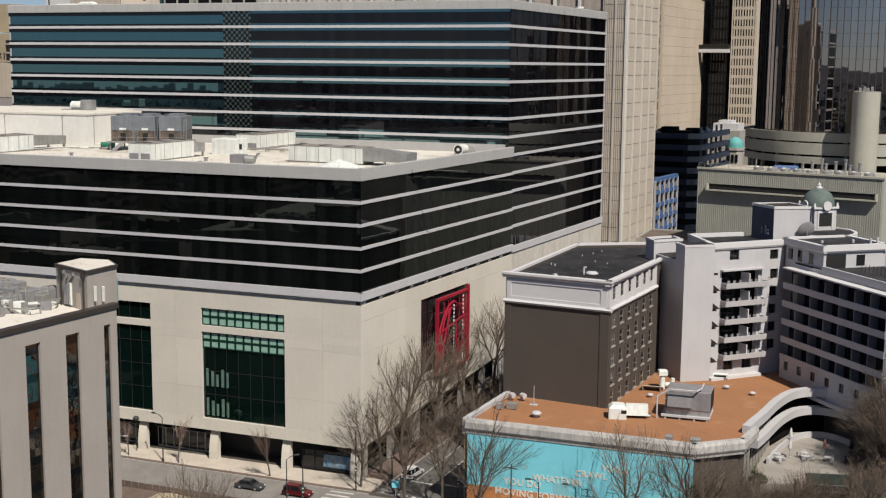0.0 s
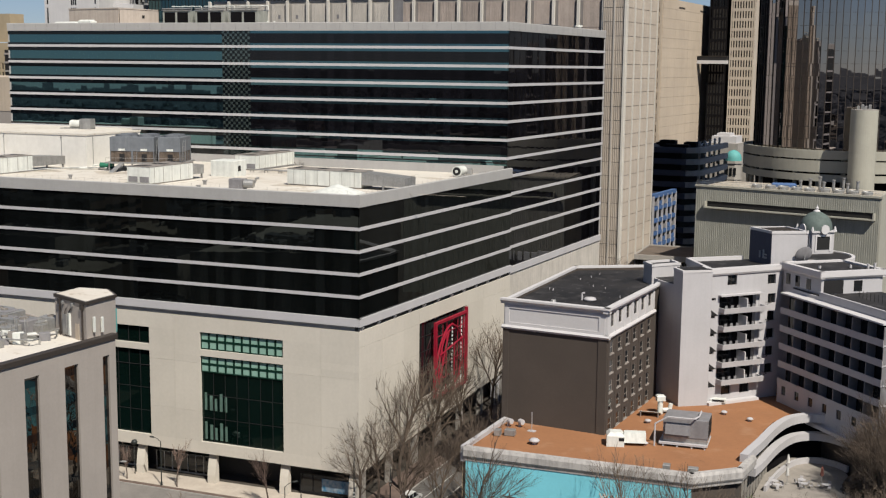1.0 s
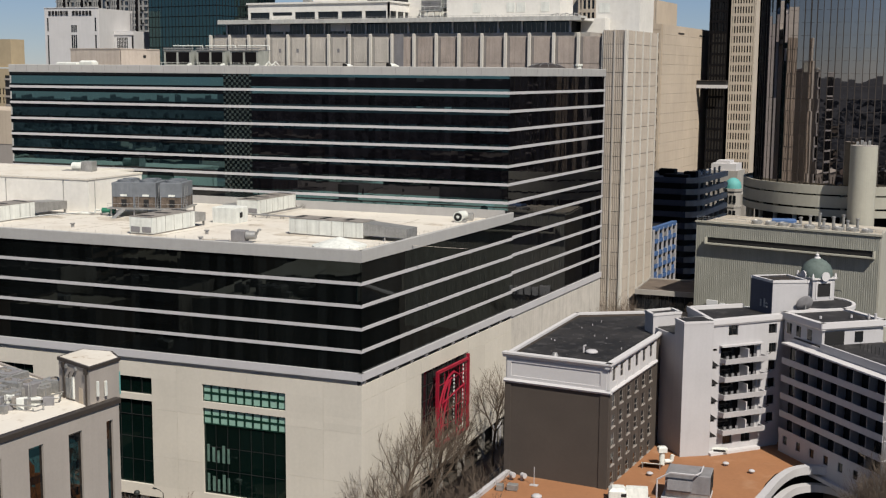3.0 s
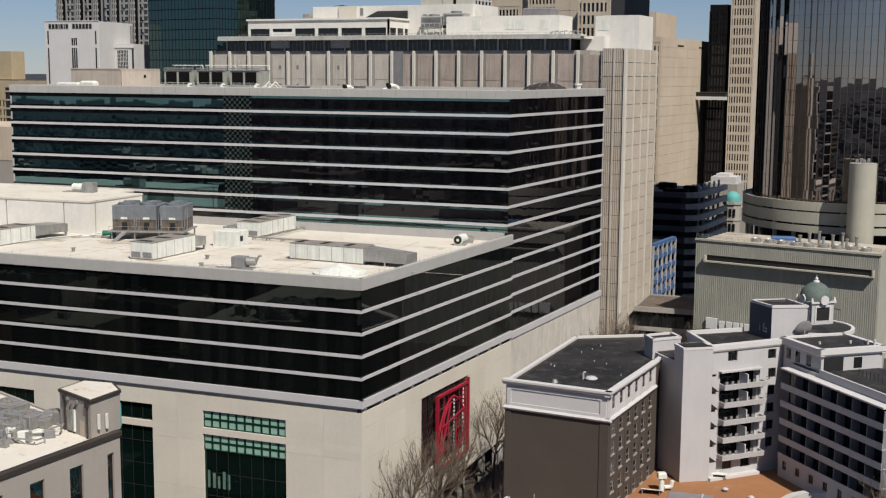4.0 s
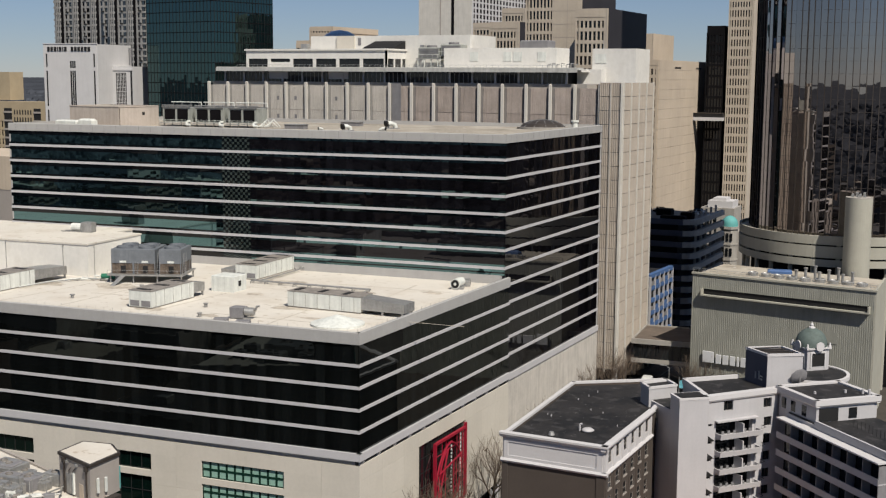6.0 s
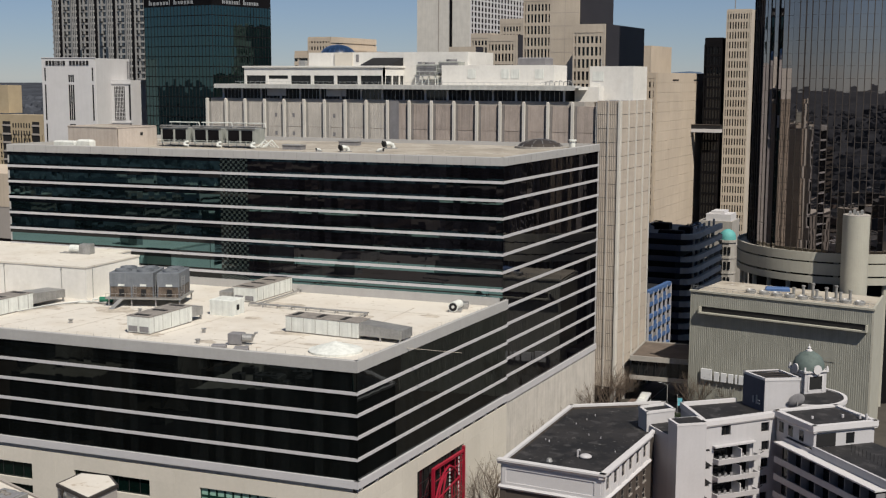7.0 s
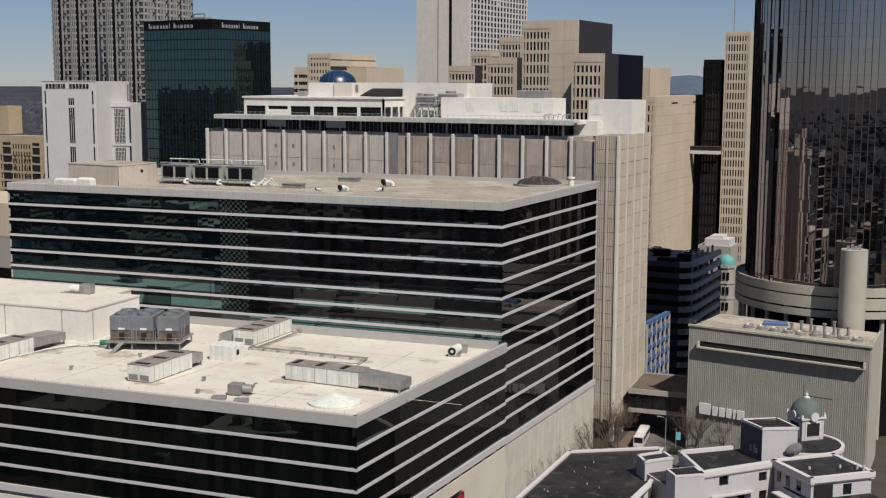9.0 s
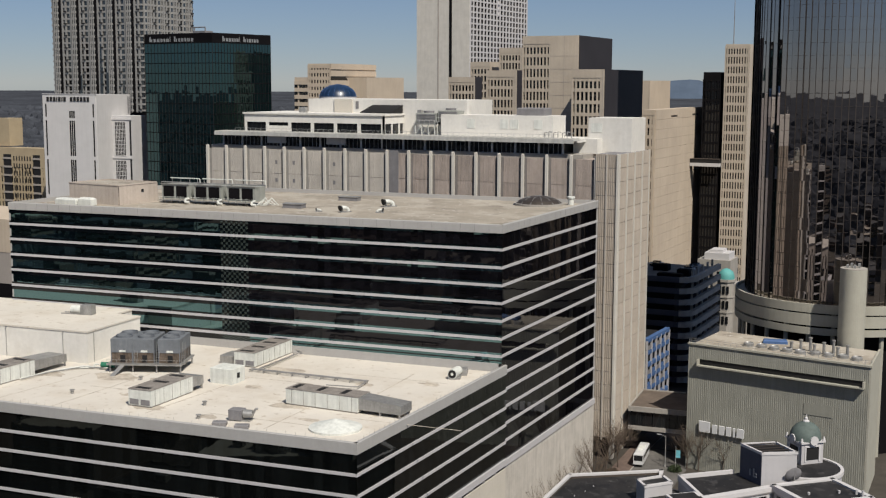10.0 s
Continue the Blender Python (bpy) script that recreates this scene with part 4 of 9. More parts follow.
def chiller(x):
    t = thing("chiller", "blue-grey box chiller with a rusty lower grille", "chiller", tuple(ch.matrix_basis @ Vector((x, 0.6, 1.75))), 22, "roof chillers")
    m = t.matrix_basis
    part("casing", Geo().bevel(0, 4.4, 0, 7.8, 2.1, 4.9, 0.08), UNIT_BLUE, t, "blue-grey painted casing", m)
    part("intake", Geo().box(0.08, 4.32, 0.08, 7.72, 0, 2.1), RUST_GRILLE, t, "rusty intake grille", m)
    for i in range(4):
        part("post", Geo().box(0 if i % 2 == 0 else 4.25, 0.15 if i % 2 == 0 else 4.4, 0 if i < 2 else 7.65, 0.15 if i < 2 else 7.8, 0, 2.1), UNIT_BLUE, t, "", m)
    for i in range(1, 6):
        part("louvre_post", Geo().box(4.3, 4.38, i * 1.3 - 0.06, i * 1.3 + 0.06, 0, 2.1), UNIT_BLUE, t, "", m)
    for y in (2.2, 5.6):
        part("fan_ring", Geo().lathe(2.2, y, [(1.65, 4.85), (1.65, 5.3), (1.5, 5.3), (1.45, 4.9)], 20), UNIT_BLUE, t, "", m)
    part("name_plate", Geo().box(1.7, 3.0, -0.03, 0, 2.2, 2.6), UNIT_WHITE, t, "", m)
    part("door", Geo().box(1.9, 2.9, -0.02, 0.1, 0.2, 1.6), BLACK, t, "", m)
    g = Geo()
    g.rod((4.75, -0.3, -0.1), (4.95, 0.3, 4.4), 0.05, 0.05, 4).rod((5.35, -0.3, -0.1), (5.45, 0.3, 4.4), 0.05, 0.05, 4)
    for k in range(9):
        g.rod((4.77 + 0.02 * k, -0.25 + 0.06 * k, 0.3 + 0.48 * k), (5.36, -0.25 + 0.06 * k, 0.3 + 0.48 * k), 0.03, 0.03, 4)
    part("ladder", g, METAL, t, "", m)


for x in (0.0, 4.42, 9.6):
    chiller(x)
t = thing("pump", "green cylindrical pump with pipes", "pump", (-73.6, 25.8, ZR), 15)
m = t.matrix_basis
part("pump_body", Geo().rod((0, 0, 0.9), (2.6, 0.3, 0.9), 0.55, 0.55, 12), GREEN_PUMP, t, "", m)
part("pump_base", Geo().box(-0.2, 2.6, -0.5, 0.8, 0, 0.35), CONCRETE, t, "", m)
part("pipe", Geo().path([(-0.4, 0, 0.9), (-1.4, 0, 0.9), (-1.6, -0.2, 0.3), (-6, -1.5, 0.3)], 0.18), UNIT_WHITE, t, "", m)
t = thing("pipe_rack", "long galvanised pipe rack across the white roof", "pipe rack", (-45.6, 37.0, ZR), 3)
m = t.matrix_basis
for y in (0, 0.7):
    part("pipe", Geo().rod((0, y, 0.55), (26, y, 0.55), 0.13, 0.13, 6), METAL, t, "", m)
for i in range(9):
    part("rack_frame", Geo().box(i * 3.2, i * 3.2 + 0.12, -0.3, 1.0, 0.3, 0.42).box(i * 3.2, i * 3.2 + 0.12, -0.3, -0.18, 0, 0.4).box(i * 3.2, i * 3.2 + 0.12, 0.88, 1.0, 0, 0.4), METAL, t, "", m)
part("pipe", Geo().path([(26, 0, 0.55), (26.3, -4.5, 0.55), (20, -5.2, 0.5)], 0.12), METAL, t, "", m)
t = thing("roof_pipe_run", "rusty and white pipes beside an air handler", "pipes", (-45.4, 42, ZR), 3)
for k, (y, z) in enumerate(((0.2, 0.4), (0.6, 0.4), (1.0, 0.7))):
    part("pipe", Geo().path([(0.4 + y, -3 - k, z), (0.4 + y, 11 + k, z), (0.2, 11 + k, z + 0.5)], 0.08), METAL if k else BRONZE, t, "", t.matrix_basis)
t = thing("roof_pipe_run", "white pipe elbow run on the roof", "pipes", (-81.0, 17, ZR), 0)
part("pipe", Geo().path([(0, -6, 0.4), (0.6, 1.0, 0.4), (3.5, 8, 0.4), (9, 9, 0.4)], 0.11), UNIT_WHITE, t, "", t.matrix_basis)
part("pipe", Geo().path([(0.5, -6, 0.4), (1.2, 0.8, 0.4), (4.0, 7.4, 0.4), (9, 8.4, 0.4)], 0.09), METAL, t, "", t.matrix_basis)
t = thing("roof_cone_skylight", "low white conical skylight on a round kerb", "skylight", (-9.4, 9.4, ZR))
m = t.matrix_basis
part("skylight_kerb", Geo().cyl(0, 0, 0, 0.35, 4.5, 32), UNIT_WHITE, t, "", m)
part("skylight_cone", Geo().cyl(0, 0, 0.35, 1.7, 4.4, 32, 0.12), UNIT_WHITE, t, "", m)
t = thing("condenser", "small grey condenser with a drum on the roof", "condenser", (-28.2, 5.4, ZR), 8)
m = t.matrix_basis
part("condenser_box", Geo().bevel(0, 2.4, 0, 2.0, 0.2, 2.0, 0.08), UNIT_GREY, t, "", m)
part("drum", Geo().rod((2.4, 1.0, 1.2), (4.0, 1.3, 1.2), 0.75, 0.7, 12), METAL, t, "", m)
part("pipe", Geo().path([(4.2, 1.2, 1.4), (4.6, 1.2, 2.2), (5.0, 1.3, 2.2)], 0.2), METAL, t, "", m)
part("feet", Geo().box(0.1, 3.8, 0.3, 1.7, 0, 0.2), METAL, t, "", m)
for x, y in ((-28.6, 1.2), (-24.2, 1.3)):
    t = thing("flat_vent_box", "flat grey vent box on the roof", "vent", (x, y, ZR), 25, "flat vent boxes")
    part("vent_box", Geo().bevel(0, 2.4, 0, 1.6, 0, 0.7, 0.1), UNIT_GREY, t, "", t.matrix_basis)
t = thing("exhaust_fan", "white drum exhaust fan on its side", "exhaust fan", (-6.6, 49.0, ZR), 20)
m = t.matrix_basis
part("drum", Geo().rod((0, 0, 1.1), (0.9, 3.6, 1.1), 1.0, 0.85, 18), UNIT_WHITE, t, "", m)
part("fan_mouth", Geo().rod((-0.02, -0.06, 1.1), (0.02, 0.1, 1.1), 0.8, 0.8, 18), BLACK, t, "", m)
part("fan_hub", Geo().rod((-0.04, -0.12, 1.1), (0.0, 0.0, 1.1), 0.3, 0.3, 10), UNIT_WHITE, t, "", m)
part("fan_base", Geo().box(-0.8, 1.6, 0.2, 3.4, 0, 0.4), METAL, t, "", m)
part("fan_box", Geo().bevel(0.6, 2.6, 3.6, 6.4, 0, 1.2, 0.08), METAL, t, "", m)
for x, y in ((-33.5, 4.2), (-60.5, 22.0), (-38, 12), (-65, 8)):
    t = thing("roof_vent_stub", "small grey vent stub on the white roof", "vent", (x, y, ZR), 0, "roof vent stubs")
    part("vent_stub", Geo().cyl(0, 0, 0, 0.6, 0.3, 10).cyl(0, 0, 0.6, 0.75, 0.45, 10), METAL, t, "", t.matrix_basis)

# on the tan roof of the tall block
ZU = 77.3
pb = thing("roof_penthouse", "beige roof penthouse with a grey flat roof", "penthouse", (-98.8, 61.9, ZU), -6)
m = pb.matrix_basis
BEIGE = mat("pale_beige_render", (0.62, 0.535, 0.46), 0.9, vary=0.12, scale=0.2, streak=0.15)
part("penthouse_wall", Geo().box(-16.3, 0, 0, 12.8, 0, 4.5), BEIGE, pb, "plain beige wall", m)
part("penthouse_coping", Geo().box(-16.4, 0.1, -0.1, 0.3, 4.5, 4.75).box(-0.3, 0.1, 0.3, 12.6, 4.5, 4.75).box(-16.4, -16.0, 0.3, 12.6, 4.5, 4.75).box(-16.0, -0.3, 12.6, 12.9, 4.5, 4.75), BEIGE, pb, "beige parapet", m)
part("penthouse_roof", Geo().box(-15.9, -0.4, 0.4, 12.5, 4.5, 4.55), ROOF_TAN, pb, "grey gravel roof", m)
part("vent", Geo().box(0, 0.05, 7.4, 8.2, 2.6, 3.3), BLACK, pb, "", m)
part("downpipe", Geo().rod((0.08, 0.2, 0), (0.08, 0.2, 4.3), 0.07), BRONZE, pb, "", m)
lv = thing("roof_vent_cabinet", "low white vent cabinet with rounded hoods on the tan roof", "vent", (-114.0, 57.6, ZU), -4)
m = lv.matrix_basis
part("cabinet", Geo().bevel(0, 6.5, 0, 2.6, 0.1, 1.5, 0.3), UNIT_WHITE, lv, "", m)
part("cabinet", Geo().bevel(7.0, 11.0, 0.4, 2.4, 0.1, 1.9, 0.4), UNIT_WHITE, lv, "", m)
part("cabinet_foot", Geo().box(0.2, 10.8, 0.5, 2.2, 0, 0.1), METAL, lv, "", m)
for k in range(3):
    t = thing("cooling_tower", "grey cooling unit with two black fan grilles and a top rail", "cooling unit", (-94.6 + k * 8.9, 72.6 + k * 0.72, ZU), 4.6, "roof cooling units")
    m = t.matrix_basis
    part("casing", Geo().box(0, 7.4, 0, 5, 1.0, 4.4), UNIT_SAGE, t, "pale grey-green casing", m)
    for x in (0.5, 4.0):
        part("fan_grille", Geo().box(x, x + 2.9, -0.06, 0.0, 1.3, 4.05), BLACK_WALL, t, "black fan grille", m)
    for y in (-0.2, 4.9):
        part("top_frame", Geo().box(-0.2, 7.6, y, y + 0.3, 4.4, 4.6), METAL, t, "", m)
    part("pipe", Geo().path([(-0.4, 0.4, 4.9), (7.8, 0.4, 4.9)], 0.14), METAL, t, "", m)
    part("pipe", Geo().path([(-0.4, 4.4, 5.6), (7.8, 4.4, 5.6), (7.9, 4.4, 4.6)], 0.12), UNIT_WHITE, t, "", m)
    for x in (0.1, 2.5, 5.0, 7.2):
        part("pipe_post", Geo().rod((x, 4.4, 4.5), (x, 4.4, 5.6), 0.07, 0.07, 5), METAL, t, "", m)
    part("elbow", Geo().path([(7.5, -0.2, 1.2), (7.5, -1.5, 1.1), (7.5, -1.7, 0.5), (8.6, -1.7, 0.45)], 0.3, 8), UNIT_WHITE, t, "white pipe elbow", m)
    for x in (0.2, 2.4, 4.8, 7.1):
        part("leg", Geo().box(x, x + 0.18, 0.1, 0.3, 0, 1.0), METAL, t, "", m)
    part("walkway", Geo().box(-0.2, 7.6, -1.2, 0, 0.7, 0.82), METAL, t, "", m)
    g = Geo().path([(-0.2, -1.2, 1.6), (7.6, -1.2, 1.6)], 0.04, 4)
    for i in range(6):
        g.rod((i * 1.5, -1.2, 0.8), (i * 1.5, -1.2, 1.6), 0.03, 0.03, 4)
    part("rail", g, UNIT_WHITE, t, "", m)
t = thing("roof_dome_skylight", "low dark ribbed dome skylight on the tan roof", "skylight", (-12.4, 109.0, ZU))
m = t.matrix_basis
part("skylight_kerb", Geo().cyl(0, 0, 0, 0.5, 6.0, 24), CONCRETE, t, "", m)
part("dome", Geo().lathe(0, 0, [(5.4, 0.5), (4.6, 1.15), (3.2, 1.75), (1.6, 2.1), (0.05, 2.2)], 24), BRONZE, t, "", m)
for i in range(12):
    a = math.pi * i / 6
    part("rib", Geo().path([(5.45 * math.cos(a), 5.45 * math.sin(a), 0.55), (3.25 * math.cos(a), 3.25 * math.sin(a), 1.82), (0.1, 0, 2.25)], 0.07, 4), METAL, t, "", m)
t = thing("roof_pedestal", "white round vent pedestal", "vent", (-5.6, 112.5, ZU))
part("pedestal", Geo().cyl(0, 0, 0, 1.6, 0.7, 14).cyl(0, 0, 1.6, 2.0, 0.95, 14), UNIT_WHITE, t, "", t.matrix_basis)
for x, y, s, turn in ((-44.8, 72.0, 0.8, 66), (-42.2, 87.4, 0.95, 60), (-36.5, 76.0, 0.5, 200), (-50.5, 71.0, 0.4, 20)):
    t = thing("duct_hood", "white duct hood with a dark open mouth on the tan roof", "vent", (x, y, ZU), turn, "roof duct hoods")
    part("duct", Geo().path([(2.4 * s, 0, 0), (2.3 * s, 0, 0.8 * s), (1.5 * s, 0, 1.25 * s), (0.1, 0, 1.35 * s)], 0.55 * s, 10), UNIT_WHITE, t, "", t.matrix_basis)
    part("mouth", Geo().rod((0.12, 0, 1.35 * s), (-0.45 * s, 0, 1.2 * s), 0.6 * s, 0.85 * s, 12), BLACK, t, "dark open mouth", t.matrix_basis)
    part("vent_base", Geo().box(-0.5 * s, 3.2 * s, -0.7 * s, 0.7 * s, 0, 0.25), METAL, t, "", t.matrix_basis)
    part("duct_leg", Geo().box(0.3 * s, 0.42 * s, -0.4 * s, 0.4 * s, 0.25, 0.85 * s), METAL, t, "", t.matrix_basis)
for x, y, w, h in ((-59.6, 96.0, 5.0, 0.9), (-61.8, 74.6, 4.8, 0.9)):
    t = thing("roof_crate", "low grey equipment curb with a flat lid on the tan roof", "roof box", (x, y, ZU), 4.6, "roof curbs")
    part("curb", Geo().box(0, w, 0, 2.2, 0, h), UNIT_GREY, t, "", t.matrix_basis)
    part("lid", Geo().bevel(-0.15, w + 0.15, -0.15, 2.35, h, h + 0.2, 0.05), METAL, t, "", t.matrix_basis)
t = thing("roof_plant_debris", "heap of white pipes and frames on the tan roof", "pipes", (-69.5, 75.5, ZU), 0)
for k in range(6):
    part("pipe", Geo().path([(k * 0.5, 0, 0.2), (k * 0.6 + 0.5, 1.0, 1.0 + 0.5 * (k % 3)), (k * 0.7 + 1.5, 1.6, 0.2)], 0.1), UNIT_WHITE, t, "", t.matrix_basis)


# ---- the building with taupe piers, nearest the camera ----
tb = thing("office_building", "taupe office building with tall dark window strips and a white roof", "office building", (-28, -52, 0))
TC = (-12.3, -41.9)
FT, TW = face_frame((-13.6, -96.0), TC)
strips = []
k = 1.2
while k < TW:
    strips.append((TW - k - (1.2 if k < 2 else 2.35), TW - k))
    k += 6.55 if k > 2 else 5.55
wall(tb, FT, TW, 0, 34.3, [(a, b, 0.5, 32.4) for a, b in strips], TAUPE, 0.5, "pier_wall", "flat taupe piers")
part("coping", Geo().extrude_x([(-0.2, 34.3), (0.7, 34.3), (0.7, 35.0), (-0.12, 35.0), (-0.2, 34.9)], 0, TW + 0.2), BRONZE, tb, "dark bronze coping", FT)
rng = random.Random(11)
for a, b in strips:
    st = part("window_strip", Geo().box(a, a + 0.08, 0.3, 0.42, 0.5, 32.4).box(b - 0.08, b, 0.3, 0.42, 0.5, 32.4), BRONZE, tb, "tall dark window strip", FT)
    z = 0.5
    while z < 32.2:
        part("pane", panes(b - a - 0.16, z + 0.95, z + 3.35, 1.1, 0.36, 0.005, rng, a + 0.08), GL_STRIP, st, "", FT)
        part("spandrel", Geo().box(a + 0.08, b - 0.08, 0.34, 0.4, z - 0.05, z + 0.95), SPANDREL_GLASS, st, "", FT)
        z += 3.4
RB = (-46.0, -31.0)
part("body", Geo().prism([(-13.9, -95), (-12.8, -42.2), (RB[0], RB[1]), (-48, -95)], 0, 33.7), TAUPE, tb)
part("white_roof", Geo().prism([(-13.7, -95), (-12.75, -42.3), (RB[0] + 0.2, RB[1] - 0.4), (-47.8, -95)], 33.7, 33.95), ROOF_WHITE, tb, "white roof membrane")
FB, BW = face_frame(TC, RB)
part("back_parapet", Geo().box(0, BW, 0, 0.4, 0, 34.25), TAUPE, tb, "", FB)
hexa = [(-22.6, -41.6), (-15.0, -44.2), (-15.2, -38.3), (-18.6, -35.8), (-22.9, -36.6)]
pent = thing("roof_penthouse", "taupe five-sided lift penthouse with bronze coping and ladder", "penthouse", (-18.6, -40, 33.95))
part("penthouse_wall", Geo().prism(hexa, 33.95, 38.85), TAUPE, pent, "taupe panel wall")
cx, cy = -18.7, -40.0
big = [(cx + (x - cx) * 1.05, cy + (y - cy) * 1.05) for x, y in hexa]
part("penthouse_coping", Geo().prism(big, 38.85, 39.25), BRONZE, pent, "dark coping")
part("penthouse_roof", Geo().prism([(cx + (x - cx) * 0.95, cy + (y - cy) * 0.95) for x, y in hexa], 39.26, 39.3), ROOF_WHITE, pent)
Fh, Wh = face_frame(hexa[0], hexa[1], 33.95)
for x in (1.5, 7.3):
    part("downpipe", Geo().rod((x, -0.15, 0), (x, -0.15, 4.4), 0.12).box(x - 0.3, x + 0.3, -0.35, 0, 4.2, 4.9), BRONZE, pent, "", Fh)
part("door", Geo().box(5.2, 6.2, -0.04, 0.1, 0, 2.1), TAN_STONE, pent, "", Fh)
part("junction_box", Geo().box(2.4, 3.4, -0.3, 0, 0.3, 3.0), METAL, pent, "", Fh)
part("junction_box", Geo().box(3.7, 4.1, -0.25, 0, 0.3, 3.3), UNIT_WHITE, pent, "", Fh)
Fh2, Wh2 = face_frame(hexa[1], hexa[2], 33.95)
for x, z in ((1.0, 1.2), (2.6, 0.9)):
    part("antenna_panel", Geo().bevel(x, x + 0.3, -0.45, -0.2, z, z + 2.0, 0.05), UNIT_WHITE, pent, "white antenna panel", Fh2)
    part("antenna_bracket", Geo().box(x + 0.1, x + 0.2, -0.2, 0, z + 0.3, z + 1.7), METAL, pent, "", Fh2)
for x in (2.9, 3.9):
    part("cable_conduit", Geo().path([(x, -0.2, 0.2), (x, -0.2, 3.4), (x + 0.5, -0.2, 3.9)], 0.06, 5), BRONZE, pent, "", Fh)
for x in (2.2, 4.6):
    part("lamp_bracket", Geo().bevel(x, x + 0.35, -0.35, 0, 4.3, 4.7, 0.05), METAL, pent, "", Fh)
part("green_strip", Geo().box(Wh2 - 0.05, Wh2 + 0.15, -0.05, 0.3, 0.3, 3.4), TEAL_COPPER, pent, "", Fh2)
rng = random.Random(21)
for i in range(30):
    x, y = -25 - rng.random() * 15, -58 + rng.random() * 18
    t = thing("rooftop_condenser", "grey weathered condenser unit on the white roof", "condenser", (x, y, 33.95), rng.choice((0, 5, 90)), "roof condensers")
    m = t.matrix_basis
    w, d, h = 1.6 + rng.random() * 2.4, 1.4 + rng.random() * 1.6, 1.0 + rng.random() * 1.1
    part("unit_case", Geo().bevel(0, w, 0, d, 0.15, h, 0.1), (UNIT_GREY, METAL, UNIT_TOP, METAL)[i % 4], t, "", m)
    part("unit_feet", Geo().box(0.1, w - 0.1, 0.1, d - 0.1, 0, 0.15), METAL, t, "", m)
    part("fan_ring", Geo().lathe(w / 2, d / 2, [(0.5, h), (0.5, h + 0.16), (0.42, h + 0.16), (0.42, h + 0.02)], 12), UNIT_TOP, t, "", m)
for i in range(12):
    x, y = -26 + rng.random() * 7.5, -54 + rng.random() * 9
    t = thing("antenna_cabinet", "pale antenna cabinet with a small mast on the roof", "antenna", (x, y, 33.95), rng.random() * 60, "roof antennas")
    m = t.matrix_basis
    part("cabinet_box", Geo().bevel(0, 0.9 + 0.5 * (i % 2), 0, 0.7, 0, 0.7 + rng.random() * 0.9, 0.05), (METAL, UNIT_GREY, UNIT_TOP, UNIT_WHITE)[i % 4], t, "", m)
    part("mast", Geo().rod((0.4, 0.9, 0), (0.4, 0.9, 2.2 + rng.random()), 0.06), METAL, t, "", m)
for k in range(6):
    t = thing("roof_pipe_run", "grey pipe run on low stands across the roof", "pipes", (-27 + k * 1.1, -57 + k * 2.2, 33.95), 10 + 37 * (k % 3), "roof pipe runs")
    part("pipe", Geo().path([(0, 0, 0), (0, 0, 0.8), (4.5, 0.3, 0.8), (4.7, 1.6, 0.8), (4.7, 1.6, 0)], 0.12, 6), METAL, t, "", t.matrix_basis)
    part("pipe", Geo().path([(0.4, 0.4, 0), (0.4, 0.4, 0.6), (3.8, 0.7, 0.6), (3.8, 0.7, 0)], 0.08, 6), UNIT_WHITE if k % 2 else BRONZE, t, "", t.matrix_basis)
t = thing("duct_bank", "bank of grey sheet ducts across the roof", "duct", (-40, -56, 33.95), 6)
for k in range(7):
    part("duct_run", Geo().box(k * 0.6, 9 + k, k * 1.5, k * 1.5 + 0.9, 0.4, 1.2 + 0.15 * k), METAL, t, "", t.matrix_basis)
    part("duct_foot", Geo().box(1 + k, 1.4 + k, k * 1.5, k * 1.5 + 0.8, 0, 0.4), METAL, t, "", t.matrix_basis)

# ---- hotel: podium with the painted wall ----
PODIUM_CORNICE = mat("weathered_cornice_paint", (0.56, 0.53, 0.50), 0.8, vary=0.2, scale=0.4, fine=2.5, streak=0.35)
pod = thing("hotel_podium", "podium with a rust-orange roof and a turquoise painted wall", "podium", (40, 10, 0))
SWOOP = [(59.3, 7.6), (59.5, 11), (59.9, 16), (60.3, 24), (61.2, 29.5), (62.6, 32.2), (64.6, 33.6), (67.2, 33.2), (69.6, 31.4)]
roofline = [(20.6, -5.6), (53.8, -2.4), (59.1, 3.1), (58.8, 9), (58.4, 17), (58.0, 25), (58.4, 30.5), (60.3, 34.6), (63.6, 37.2), (66, 37.6), (66, 60), (20.2, 60)]
part("podium_roof", Geo().prism(roofline, 12.9, 14.1), ROOF_RUST, pod, "rust-orange roof coating")
body = [(21.3, -5.3), (53.6, -2.1), (58.7, 3.2), (58.2, 10), (57.6, 20), (57.4, 30), (59.6, 36), (66, 39), (66, 60), (20.6, 60)]
part("podium_body", Geo().prism(body, -1, 12.9), BROWN, pod, "dark brown wall")
FM, MW = face_frame((21.2, -5.7), (53.8, -2.5))
part("mural_wall", Geo().box(0, MW, -0.05, 0.3, 0, 12.6), MURAL, pod, "turquoise painted mural wall", FM)
for F, w, e in ((FM, MW, 0.3), (*face_frame((53.8, -2.5), (59.3, 3.0)), 0.2), (*face_frame((59.3, 3.0), (59.6, 9.6)), 0.1)):
    part("cornice", Geo().extrude_x([(-0.5, 13.4), (-0.5, 14.3), (-0.3, 14.75), (0.5, 14.75), (0.5, 12.6), (-0.15, 12.6), (-0.2, 12.9), (-0.4, 13.2)], -e, w + e), PODIUM_CORNICE, pod, "weathered pale cornice", F)
FL, LWW = face_frame((20.4, 11.0), (20.7, -5.8))
part("left_parapet", Geo().box(0, LWW, -0.3, 0.4, 12.4, 14.75), HOTEL_WHITE, pod, "white parapet", FL)
